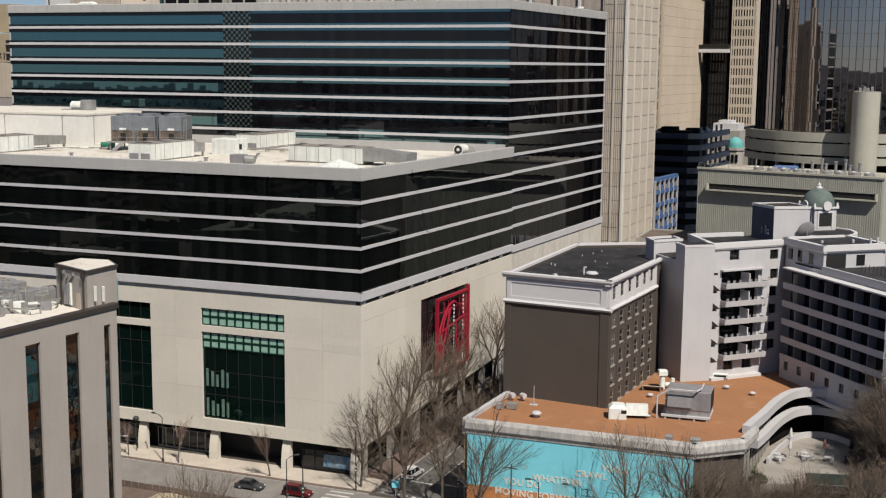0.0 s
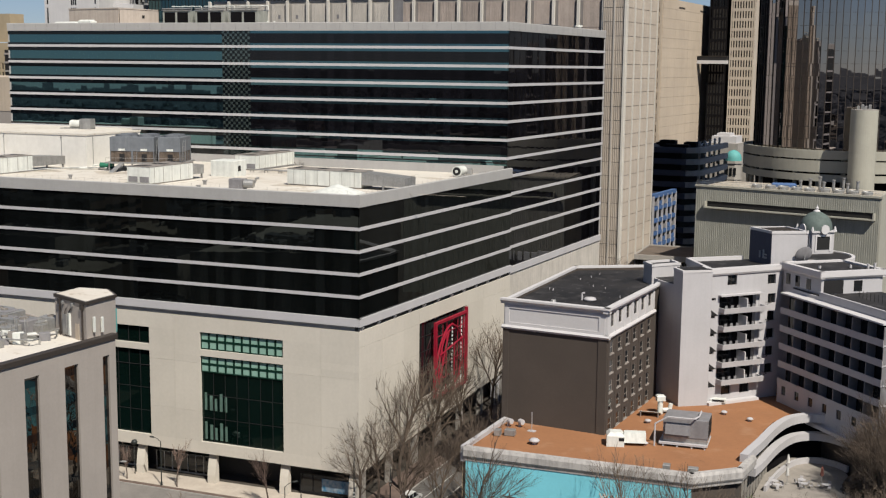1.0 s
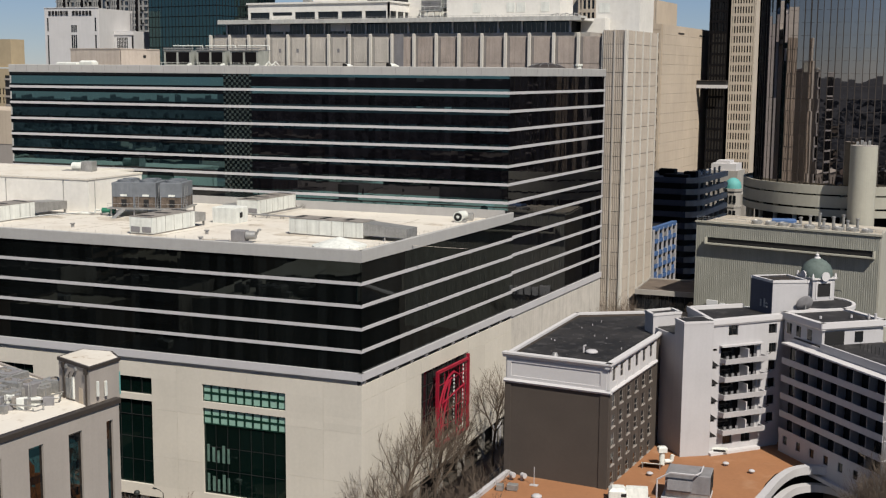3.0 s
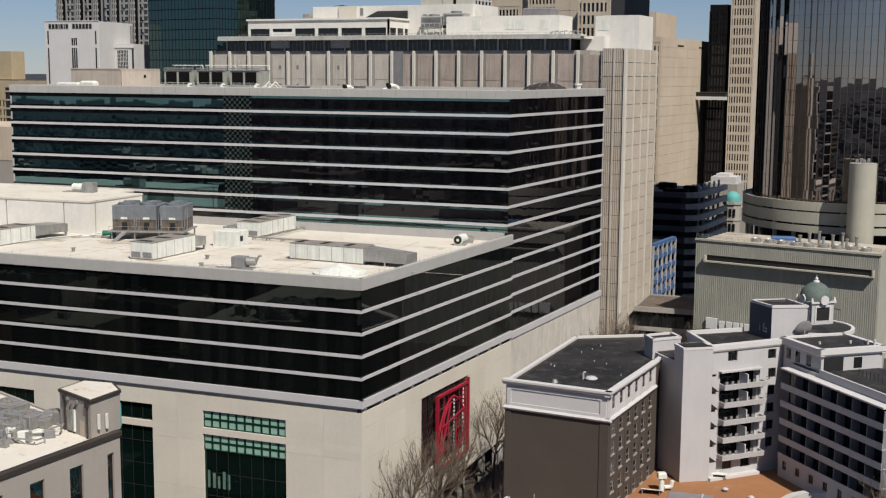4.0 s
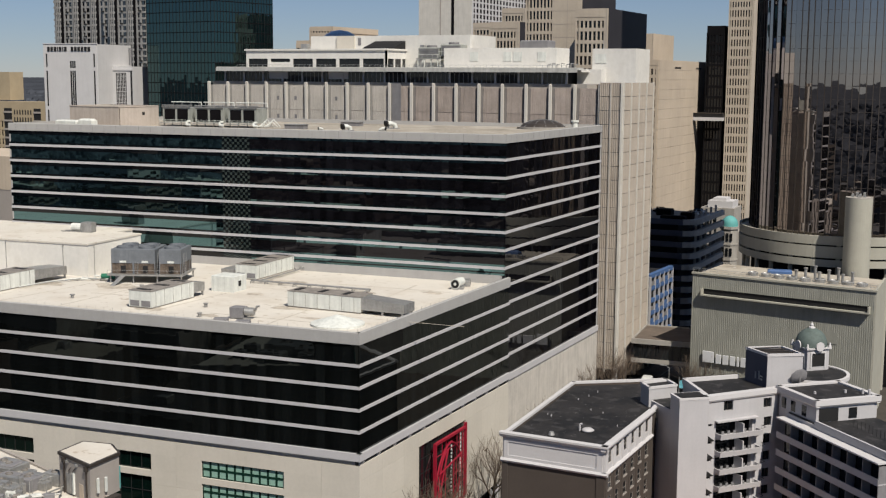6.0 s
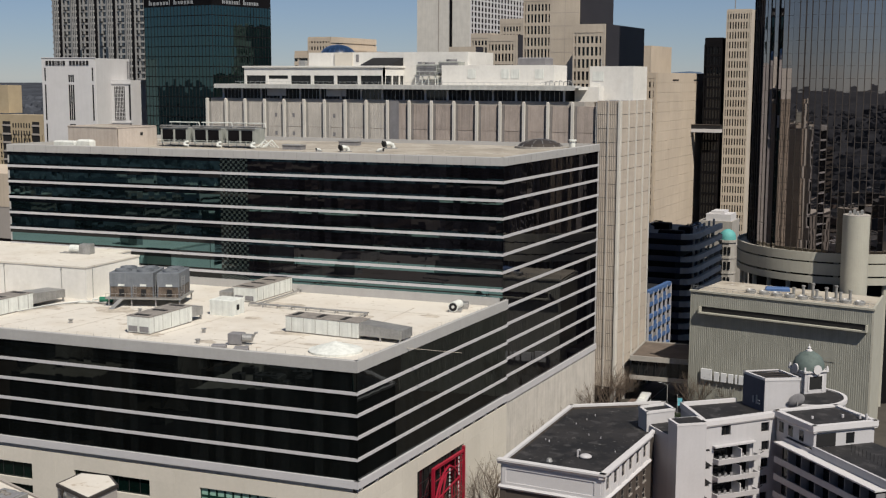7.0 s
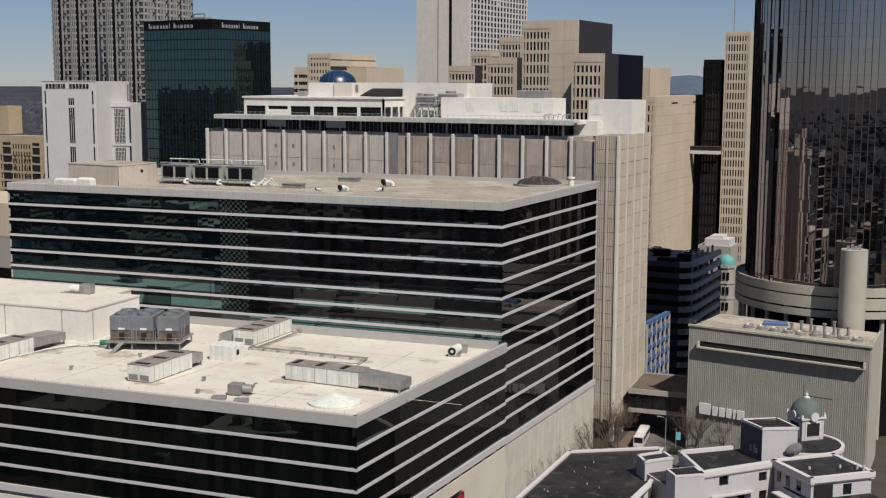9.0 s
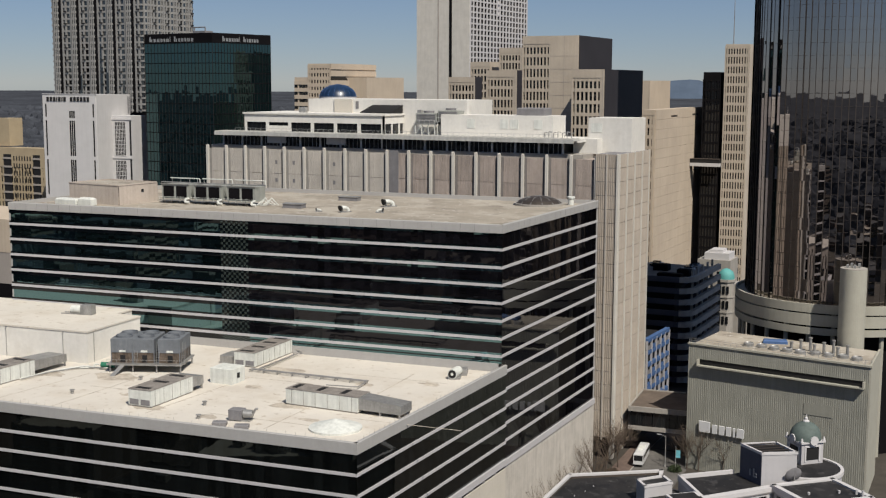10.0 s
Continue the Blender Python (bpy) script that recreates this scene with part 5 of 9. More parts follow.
part("yellow_banner", Geo().box(LWW - 2.2, LWW - 0.6, -0.3, -0.18, 5.5, 12), YELLOW_BRICK, pod, "faded yellow banner", FL)
part("mural_band", Geo().box(0, MW, -0.07, -0.051, 0, 4.9), MURAL_ORANGE, pod, "orange painted ground band", FM)
for a, b, c, d in ((13.0, 15.4, 4.9, 6.6), (21.4, 23.4, 6.6, 7.6), (8, 9.2, 8.2, 8.9), (3, 4.1, 10.2, 11)):
    part("mural_patch", Geo().box(a, b, -0.07, -0.055, c, d), MURAL_PALE, pod, "", FM)
for x in (17.2, 20.8, 24.3, 27.8):
    window(pod, FM, x, x + 1.8, 5.3, 6.3, -0.03, GL_WIN, BLACK, 2, 1, "podium_window")


def lettering(text, F, x, z, size, material, parent, y=-0.09, turn=0.0):
    cu = bpy.data.curves.new("lettering", "FONT")
    cu.body, cu.size, cu.extrude, cu.offset = text, size, 0.03, 0.022 * size
    cu.space_character = 1.08
    tmp = new("lettering", cu)
    dg = bpy.context.evaluated_depsgraph_get()
    dg.update()
    me = bpy.data.meshes.new_from_object(tmp.evaluated_get(dg))
    bpy.data.objects.remove(tmp)
    owner = list(range(len(me.vertices)))

    def root(i):
        while owner[i] != i:
            owner[i] = owner[owner[i]]
            i = owner[i]
        return i
    for e in me.edges:
        owner[root(e.vertices[0])] = root(e.vertices[1])
    parts = collections.defaultdict(Geo)
    index = {}
    for v in me.vertices:
        g = parts[root(v.index)]
        index[v.index] = len(g.v)
        g.v.append(tuple(v.co))
    for p in me.polygons:
        parts[root(p.vertices[0])].f.append(tuple(index[i] for i in p.vertices))
    for g in parts.values():
        part("letter", g, material, parent, "cream painted letter", F @ pose(x, y, z, 90, 0, 0) @ pose(0, 0, 0, 0, 0, turn))


lettering("WALK", FM, 20.0, 9.35, 1.3, LETTER, pod)
lettering("CRAWL", FM, 16.2, 8.1, 1.25, LETTER, pod)
lettering("WHATEVER", FM, 10.0, 6.7, 1.3, LETTER, pod)
lettering("YOU DO", FM, 5.6, 5.6, 1.35, LETTER, pod)
lettering("MOVING FORWARD", FM, 4.3, 4.0, 1.4, LETTER, pod)

# curved galleries round the terrace
for z0, z1, out in ((14.0, 15.3, 0.0), (11.1, 12.3, 0.3), (7.3, 8.3, 0.6)):
    g = Geo()
    pts = [(x + (out if i < 5 else out * 0.5), y - (0 if i < 5 else out * 0.6)) for i, (x, y) in enumerate(SWOOP)]
    fine = []
    for i in range(len(pts) - 1):
        p0, p1, p2, p3 = pts[max(i - 1, 0)], pts[i], pts[i + 1], pts[min(i + 2, len(pts) - 1)]
        for s in range(4):
            t_ = s / 4
            fine.append(tuple(0.5 * (2 * p1[k] + (p2[k] - p0[k]) * t_ + (2 * p0[k] - 5 * p1[k] + 4 * p2[k] - p3[k]) * t_ ** 2 + (3 * p1[k] - p0[k] - 3 * p2[k] + p3[k]) * t_ ** 3) for k in (0, 1)))
    fine.append(pts[-1])
    if z0 < 12:
        fine = fine[4:] if z0 > 9 else fine[8:]
    for i, (x, y) in enumerate(fine):
        a = fine[max(i - 1, 0)]
        b = fine[min(i + 1, len(fine) - 1)]
        d = Vector((b[0] - a[0], b[1] - a[1], 0)).normalized()
        n = Vector((-d.y, d.x, 0))
        w = 1.2 if z0 > 9 else 0.4
        for o, z in ((0, z0), (0, z1), (w, z1), (w, z0)):
            g.v.append((x + n.x * o, y + n.y * o, z))
    for i in range(len(fine) - 1):
        a, b = 4 * i, 4 * i + 4
        g.f += [(a + k, b + k, b + (k + 1) % 4, a + (k + 1) % 4) for k in range(4)]
    g.f += [(0, 1, 2, 3), tuple(4 * (len(fine) - 1) + k for k in (3, 2, 1, 0))]
    part("curved_parapet", g, HOTEL_WHITE, pod, "white curved gallery parapet")
part("gallery_shadow_wall", Geo().prism([(58.3, 8), (58.5, 26), (60.8, 34.8), (66.5, 38.2), (75, 31), (75.6, 32), (66, 40.5), (59.5, 37), (57.6, 27), (57.6, 8)], 1, 14.0), BLACK_WALL, pod, "gallery recess painted black for shade")
for i in range(9):
    x, y = 58.35 + 0.02 * i, 8.5 + i * 2.0
    part("gallery_post", Geo().box(x, x + 0.3, y, y + 0.3, 2.5, 14.0), CONCRETE, pod, "")
solo("terrace", Geo().prism([(59.4, 6.6), (58.6, 24), (60.6, 34.4), (66.5, 37.8), (73, 23.5), (81, 13.6)], -0.5, 7.4), TERRACE, "pale paved hotel terrace below the galleries", "terrace", "structure")

# things on the rust roof
ZP = 14.1
t = thing("rooftop_unit", "grey boxed rooftop unit on a white frame with pipe railing", "rooftop unit", (45.9, 10.0, ZP), 8)
m = t.matrix_basis
part("skid", Geo().box(-0.3, 6.8, -0.3, 5.2, 0.35, 0.65), HOTEL_WHITE, t, "white skid frame", m)
for x in (0.2, 2.3, 4.4, 6.3):
    part("skid_foot", Geo().box(x, x + 0.25, -0.2, 0.1, 0, 0.35), HOTEL_WHITE, t, "", m)
part("unit_case", Geo().bevel(0.2, 6.8, 0.2, 5.0, 1.5, 4.3, 0.1), UNIT_GREY, t, "grey panelled case", m)
part("coil", Geo().box(0.3, 6.7, 0.3, 4.9, 0.65, 1.5), METAL, t, "", m)
part("hood", Geo().extrude_x([(-0.6, 2.0), (0.2, 2.0), (0.2, 3.4), (-0.3, 3.4)], 0.6, 4.2), UNIT_GREY, t, "", m)
part("pipe_rail", Geo().path([(-0.9, -0.5, -0.0), (-0.9, -0.5, 3.4), (1.0, -0.5, 4.6), (4.8, -0.5, 4.6), (5.4, 0.5, 4.8), (5.4, 3.5, 4.8)], 0.13), HOTEL_WHITE, t, "white pipe", m)
for i in range(7):
    part("fin", Geo().box(6.8, 6.86, 0.6 + i * 0.6, 0.9 + i * 0.6, 1.6, 4.1), BLACK, t, "", m)
t = thing("rooftop_hood", "pale greenish sloped vent hoods on the rust roof", "vent hood", (38.9, 5.6, ZP), 20)
m = t.matrix_basis
part("hood_case", Geo().bevel(0, 2.6, 0, 2.6, 0, 2.1, 0.5), UNIT_WHITE, t, "", m)
part("hood_wing", Geo().extrude_x([(0.6, 0.5), (2.8, 0.5), (2.5, 1.9), (1.0, 1.9)], 2.6, 5.8), UNIT_WHITE, t, "", m)
part("hood_vent", Geo().box(1.8, 2.6, -0.04, 0, 0.9, 1.4), BLACK, t, "", m)
t = thing("roof_louvre_box", "low white louvred vent box on the rust roof", "vent", (46.8, 36.2, ZP), 12)
part("vent_case", Geo().bevel(0, 2.6, 0, 1.0, 0.3, 1.0, 0.08), UNIT_WHITE, t, "", t.matrix_basis)
part("vent_slot", Geo().box(0.3, 2.3, -0.03, 0.02, 0.45, 0.8), BLACK, t, "dark slot", t.matrix_basis)
part("vent_kerb", Geo().box(0.2, 2.4, 0.1, 0.9, 0, 0.3), METAL, t, "", t.matrix_basis)
t = thing("roof_exhaust", "white exhaust with a boxed top behind the rooftop unit", "vent", (41.0, 26.6, ZP), 30)
part("stack", Geo().cyl(0, 0, 0, 2.2, 0.45, 12), UNIT_WHITE, t, "", t.matrix_basis)
part("stack_cap", Geo().bevel(-0.7, 0.7, -0.6, 0.6, 2.2, 3.1, 0.15), UNIT_WHITE, t, "", t.matrix_basis)
part("side_duct", Geo().path([(0.4, 0, 0.6), (1.6, 0.2, 0.6), (1.8, 0.2, 1.6)], 0.35, 8), UNIT_WHITE, t, "", t.matrix_basis)
t = thing("roof_hood", "tilted white sheet hood beside the rooftop unit", "vent hood", (38.4, 23.4, ZP), 10)
part("hood_sheet", Geo().extrude_x([(0, 0.9), (0.2, 0.9), (2.2, 0.3), (2.2, 0.1), (2.0, 0.1)], 0, 3.4), UNIT_WHITE, t, "", t.matrix_basis)
for hx in (0.2, 3.0):
    part("hood_leg", Geo().box(hx, hx + 0.15, 0.05, 0.2, 0, 0.9), METAL, t, "", t.matrix_basis)
for x, y, s in ((29.0, 1.6, 0.9), (40.8, 20.4, 0.6), (50.4, 31, 0.6), (55.0, 29.0, 0.6), (43.8, 9.0, 0.5)):
    t = thing("mushroom_vent", "white mushroom vent on the rust roof", "vent", (x, y, ZP), 0, "mushroom vents")
    part("vent_cap", Geo().lathe(0, 0, [(0.0, 1.05 * s), (0.55 * s, 1.0 * s), (0.9 * s, 0.75 * s), (0.85 * s, 0.5 * s), (0.4 * s, 0.45 * s), (0.4 * s, 0.0)], 18), HOTEL_WHITE, t, "", t.matrix_basis, True)
for x, y in ((21.9, 8.6), (23.6, 9.0)):
    t = thing("kitchen_vent", "white round-headed vent by the parapet", "vent", (x, y, ZP), 0, "kitchen vents")
    part("vent_head", Geo().rod((0, 0, 0.9), (0.7, -0.4, 0.9), 0.4, 0.42, 12).rod((0, 0, 0), (0, 0, 0.9), 0.22), HOTEL_WHITE, t, "", t.matrix_basis)
for x, y, w in ((23.4, 3.4, 1.6), (22.0, 2.6, 1.0), (49.5, -1.8, 1.0), (53.0, -1.6, 1.4)):
    t = thing("small_condenser", "small grey condenser on the rust roof", "condenser", (x, y, ZP), 10, "small condensers")
    part("condenser_case", Geo().bevel(0, w, 0, 1.1, 0.1, 1.0, 0.06), METAL, t, "", t.matrix_basis)
    part("condenser_feet", Geo().box(0.1, w - 0.1, 0.1, 1.0, 0, 0.1), BLACK, t, "", t.matrix_basis)
t = thing("roof_mast", "thin mast on a flat base", "mast", (26.2, 7.6, ZP))
part("mast_pole", Geo().rod((0, 0, 0), (0, 0, 3.0), 0.06), HOTEL_WHITE, t, "", t.matrix_basis)
part("mast_foot", Geo().box(-0.6, 0.6, -0.4, 0.4, 0, 0.12), HOTEL_WHITE, t, "", t.matrix_basis)

# brown wing with the white cornice
bw = thing("hotel_wing", "dark brown hotel wing with white cornice and black roof", "hotel", (28, 30, 14))
C1, C2, C3 = (19.7, 11.3), (36.7, 10.9), (37.1, 34.4)
C4, C5, C6 = (36.4, 46), (33.0, 58.0), (18.2, 47.8)
FH1, H1W = face_frame(C1, C2)
FH2, H2W = face_frame(C2, C3)
part("front_wall", Geo().box(0, H1W, 0, 0.5, 0, 29.2), BROWN, bw, "blank dark brown wall", FH1)
part("corner_pilaster", Geo().box(H1W - 1.3, H1W + 0.12, -0.12, 0.3, 14, 29.2), BROWN, bw, "", FH1)
part("corner_pilaster", Geo().box(-0.12, 0.9, -0.12, 0.3, 14, 29.2), BROWN, bw, "", FH1)
holes = []
for c in range(6):
    u = 1.7 + c * 3.75
    holes.append((u, u + 1.35, 30.6, 32.6))
    for r in range(5):
        z = 26.6 - r * 3.03
        holes.append((u, u + 1.5, z - 0.2, z + 1.75))
wall(bw, FH2, H2W, 0, 29.2, [h for h in holes if h[2] < 28.9], BROWN, 0.5, "side_wall", "dark brown window wall")
for h in holes:
    window(bw, FH2, *h, depth=0.12, glass_mat=GL_WIN, frame_mat=TAUPE, bars=1, rows=2)
    if h[2] < 28.9:
        part("window_sill", Geo().box(h[0] - 0.15, h[1] + 0.15, -0.12, 0.1, h[2] - 0.22, h[2]), TAUPE, bw, "", FH2)
for c in range(6):
    u = 0.9 + c * 3.75
    part("pilaster", Geo().box(u - 0.3, u + 0.3, -0.08, 0.0, 14, 29.2), BROWN, bw, "", FH2)
back = [C3, C4, C5, C6, C1]
for p, q in zip(back, back[1:]):
    F, w = face_frame(p, q)
    part("back_wall", Geo().box(0, w, 0, 0.5, 0, 33.2), BROWN, bw, "", F)
    part("back_coping", Geo().box(-0.2, w + 0.2, -0.2, 0.5, 33.2, 33.6), HOTEL_TRIM, bw, "white roof edge", F)
part("black_roof", Geo().prism([C1, C2, C3, C4, C5, C6], 32.5, 32.8), ROOF_BLACK, bw, "black felt roof with puddle stains")
wall(bw, FH2, H2W, 29.2, 33.6, [h for h in holes if h[2] > 28.9], HOTEL_TRIM, 0.5, "attic_wall", "white attic wall")
part("attic_wall", Geo().box(0, H1W, 0, 0.5, 29.2, 33.6), HOTEL_TRIM, bw, "white attic wall", FH1)
part("attic_frame", Geo().box(0.9, H1W - 1.3, -0.12, 0, 29.6, 30.1).box(0.9, H1W - 1.3, -0.12, 0, 32.3, 32.8).box(0.2, 0.9, -0.12, 0, 29.6, 32.8).box(H1W - 1.3, H1W - 0.3, -0.12, 0, 29.6, 32.8), HOTEL_TRIM, bw, "", FH1)
for c in range(7):
    u = 0.1 + c * 3.75
    part("attic_pilaster", Geo().box(u, u + 0.95, -0.14, 0, 29.6, 33), HOTEL_TRIM, bw, "", FH2)
for F, w, a, b in ((FH1, H1W, 0.5, 0.5), (FH2, H2W, 0.5, 0.3)):
    part("cornice", Geo().extrude_x([(0.5, 33), (-0.25, 33), (-0.35, 33.35), (-0.65, 33.55), (-0.65, 33.85), (0.5, 33.85)], -a, w + b), HOTEL_TRIM, bw, "white moulded cornice", F)
    part("belt_course", Geo().extrude_x([(0.4, 29), (-0.3, 29), (-0.45, 29.3), (-0.25, 29.6), (0.4, 29.6)], -a + 0.2, w + b), HOTEL_TRIM, bw, "white belt course", F)
t = thing("roof_ventilator", "white domed vent and hatch on the black roof", "vent", (30.6, 20.5, 32.8), 12)
part("vent_cap", Geo().lathe(0, 0, [(0.0, 0.6), (0.7, 0.55), (1.05, 0.3), (1.0, 0.15), (0.8, 0.0)], 16), HOTEL_WHITE, t, "", t.matrix_basis, True)
part("vent_pipe", Geo().path([(-1.3, 0.2, 0), (-1.3, 0.2, 1.1), (-0.9, 0.2, 1.2)], 0.16), HOTEL_WHITE, t, "", t.matrix_basis)
t = thing("roof_ventilator", "bright metal ventilator on the black roof", "vent", (26.0, 16.2, 32.8))
part("vent_cap", Geo().cyl(0, 0, 0, 0.5, 0.55, 14, 0.35), METAL, t, "", t.matrix_basis)
rng = random.Random(8)
for i in range(9):
    t = thing("roof_pipe_stub", "small pale vent pipe on the black roof", "vent", (21 + rng.random() * 13, 20 + rng.random() * 26, 32.8), 0, "roof pipe stubs")
    part("pipe_stub", Geo().cyl(0, 0, 0, 0.3, 0.07, 8), HOTEL_WHITE, t, "", t.matrix_basis)

# pale tower with balconies
pt = thing("hotel_tower", "pale grey hotel tower with stacked balconies and flat black roofs", "hotel", (47, 48, 14))
T0, T1 = (46.1, 35.5), (55.6, 46.9)
FP, PW = face_frame(T0, T1)
TOWER_PLAN = [(45.3, 36.4), (54.9, 47.9), (64.0, 57.6), (57.0, 66.0), (47.2, 53.4), (39.3, 46.2)]
part("tower_body", Geo().prism(TOWER_PLAN, 0, 36.0), HOTEL_WHITE, pt, "pale grey painted wall")
th = [(3.6, 5.5, 34.05, 35.75), (11.9, 13.6, 33.75, 35.4)]
rows = [29.9 - 3.03 * i for i in range(5)]
for z in rows:
    th.append((2.1, 10.3, z - 0.2, z + 2.3))
    th.append((0.5, 1.35, z + 1.75, z + 2.2))
    th.append((12.1, 13.7, z + 0.55, z + 2.2))
th.append((3.2, 5.2, 15.4, 17.0))
th.append((7.0, 9.0, 15.4, 17.0))
wall(pt, FP, PW, 12, 36.4, th, HOTEL_WHITE, 1.0, "front_wall", "pale grey front with openings")
for h in th:
    if h[1] - h[0] < 7:
        window(pt, FP, *h, depth=0.35, frame_mat=BRONZE, bars=2 if h[1] - h[0] > 1.3 else 1)
part("inner_wall", Geo().box(1.9, 10.5, 1.0, 1.1, 12, 33), BLACK_WALL, pt, "balcony recess painted black for shade", FP)
for z in rows:
    bal = part("balcony", Geo().prism([(2.6, -1.5), (10.3, -1.5), (10.9, 0.0), (10.3, 0.95), (2.1, 0.95), (1.9, 0.0)], z - 0.35, z - 0.15), HOTEL_WHITE, pt, "pale balcony slab", FP)
    part("balcony_parapet", Geo().extrude_x([(-1.5, z - 0.35), (-1.3, z - 0.35), (-1.42, z + 0.55), (-1.62, z + 0.55)], 2.0, 10.7), HOTEL_WHITE, bal, "sloping pale balcony front", FP)
    part("balcony_cheek", Geo().box(2.0, 2.18, -1.4, 0, z - 0.15, z + 0.55), HOTEL_WHITE, bal, "", FP)
    part("balcony_cheek", Geo().box(10.45, 10.63, -1.4, 0, z - 0.15, z + 0.55), HOTEL_WHITE, bal, "", FP)
    part("divider", Geo().box(6.75, 6.95, -1.35, 0.9, z - 0.15, z + 1.95), HOTEL_TRIM, bal, "", FP)
    part("pier", Geo().box(9.7, 10.3, 0.1, 0.9, z - 0.15, z + 2.3), HOTEL_WHITE, bal, "", FP)
    part("sliding_door", Geo().box(2.8, 5.6, 0.9, 0.98, z - 0.1, z + 2.1), GL_WIN, bal, "", FP)
    part("railing", Geo().path([(10.7, -1.5, z + 0.75), (11.6, -1.2, z + 0.85), (11.7, 0, z + 0.85)], 0.05, 4), BLACK, bal, "", FP)
    for cxx in (3.0, 4.2, 5.4, 7.6, 8.6):
        part("balcony_chair", Geo().box(cxx, cxx + 0.5, -0.9, -0.4, z + 0.2, z + 0.27).box(cxx, cxx + 0.5, -0.45, -0.38, z + 0.27, z + 0.8).box(cxx, cxx + 0.06, -0.9, -0.4, z - 0.15, z + 0.2).box(cxx + 0.44, cxx + 0.5, -0.9, -0.4, z - 0.15, z + 0.2), UNIT_GREY, bal, "", FP)
    part("stair_vent", Geo().add([(0.3, 0.02, z - 0.85), (2.0, 0.02, z - 0.85), (0.3, 0.02, z + 0.35), (0.3, -0.02, z - 0.85), (2.0, -0.02, z - 0.85), (0.3, -0.02, z + 0.35)], [(3, 4, 5), (2, 1, 0), (0, 1, 4, 3), (1, 2, 5, 4), (2, 0, 3, 5)]), BLACK, pt, "triangular dark stair vent", FP)
part("top_canopy", Geo().box(1.8, 10.4, -0.9, 0, 32.35, 32.6), HOTEL_WHITE, pt, "", FP)
part("base_kerb", Geo().box(0.0, 10.2, -1.2, 0, 14.1, 14.55), HOTEL_TRIM, pt, "white kerb at the tower foot", FP)
part("cornice", Geo().extrude_x([(1.0, 35.9), (-0.2, 35.9), (-0.35, 36.2), (-0.35, 36.95), (1.0, 36.95)], -0.2, PW + 0.1), HOTEL_TRIM, pt, "white roof edge", FP)
part("tower_roof", Geo().prism([(46.0, 37.6), (54.6, 47.9), (63.4, 57.6), (57.0, 65.4), (47.3, 52.9), (40.0, 46.1)], 36.0, 36.3), ROOF_BLACK, pt, "black flat roof")
for p, q in (((45.6, 36.9), (39.3, 46.2)), ((39.3, 46.2), (47.2, 53.4))):
    F, w = face_frame(q, p)
    part("roof_edge", Geo().box(-0.1, w, -0.15, 0.45, 35.9, 36.95), HOTEL_TRIM, pt, "white roof edge", F)
# pylon at the end of the balcony front
pyl = [(42.5, 32.0), (46.6, 35.2), (44.2, 38.4), (40.2, 34.8)]
part("pylon", Geo().prism(pyl, 12, 36.6), HOTEL_WHITE, pt, "blank pale pylon")
part("pylon_coping", Geo().prism([(43.4 + (x - 43.4) * 1.03, 35.1 + (y - 35.1) * 1.03) for x, y in pyl], 36.6, 36.95), HOTEL_TRIM, pt)
part("pylon_roof", Geo().prism([(43.4 + (x - 43.4) * 0.86, 35.1 + (y - 35.1) * 0.86) for x, y in pyl], 36.96, 37.0), ROOF_BLACK, pt)
part("link_wall", Geo().prism([(40.2, 34.9), (44.0, 38.6), (41, 46), (37, 47), (35.3, 39.8)], 0, 34.0), HOTEL_WHITE, pt, "shaded pale link wall")
part("link_roof", Geo().prism([(40.1, 35.3), (43.6, 38.8), (40.8, 45.6), (37.2, 46.4), (35.7, 39.9)], 34.0, 34.1), ROOF_BLACK, pt)
lift = thing("lift_housing", "pale lift housing with an open dark top on the black roof", "lift housing", (35.6, 42.8, 32.8))
LIFT_PLAN = [(32.8, 42.3), (35.2, 39.2), (38.9, 43.6), (36.4, 46.6)]
part("lift_wall", Geo().prism(LIFT_PLAN, 32.8, 36.0), HOTEL_WHITE, lift, "pale painted wall")
for k in range(4):
    F, w = face_frame(LIFT_PLAN[k], LIFT_PLAN[(k + 1) % 4])
    part("lift_coping", Geo().box(-0.1, w + 0.1, -0.1, 0.4, 36.0, 36.4), HOTEL_TRIM, lift, "", F)
part("lift_top", Geo().prism([(35.8 + (x - 35.8) * 0.86, 42.9 + (y - 42.9) * 0.86) for x, y in LIFT_PLAN], 36.0, 36.06), ROOF_BLACK, lift, "dark sunken top")
# roof-top box, dome and drum
rb = thing("roof_plant_box", "tall pale plant box with an open dark top", "plant box", (53, 54, 36))
box4 = [(48.8, 52.4), (53.4, 48.2), (58.8, 51.4), (54.3, 56.2)]
part("plant_wall", Geo().prism(box4, 36.3, 41.9), HOTEL_WHITE, rb, "pale painted wall")
mid = (53.8, 52.1)
for k in range(4):
    p, q = box4[k], box4[(k + 1) % 4]
    F, w = face_frame(p, q)
    part("plant_coping", Geo().box(-0.1, w + 0.1, -0.1, 0.3, 41.9, 42.35), HOTEL_TRIM, rb, "", F)
part("plant_pit", Geo().prism([(mid[0] + (x - mid[0]) * 0.9, mid[1] + (y - mid[1]) * 0.9) for x, y in box4], 41.9, 41.96), BLACK, rb)
for k in range(4):
    a = Vector((49.7 + k * 1.0, 52.6 - k * 0.95, 42.1))
    part("beam", Geo().rod(a, a + Vector((4.7, 3.3, 0.1)), 0.1, 0.1, 4), BRONZE, rb)
Fb, wb = face_frame(box4[0], box4[1])
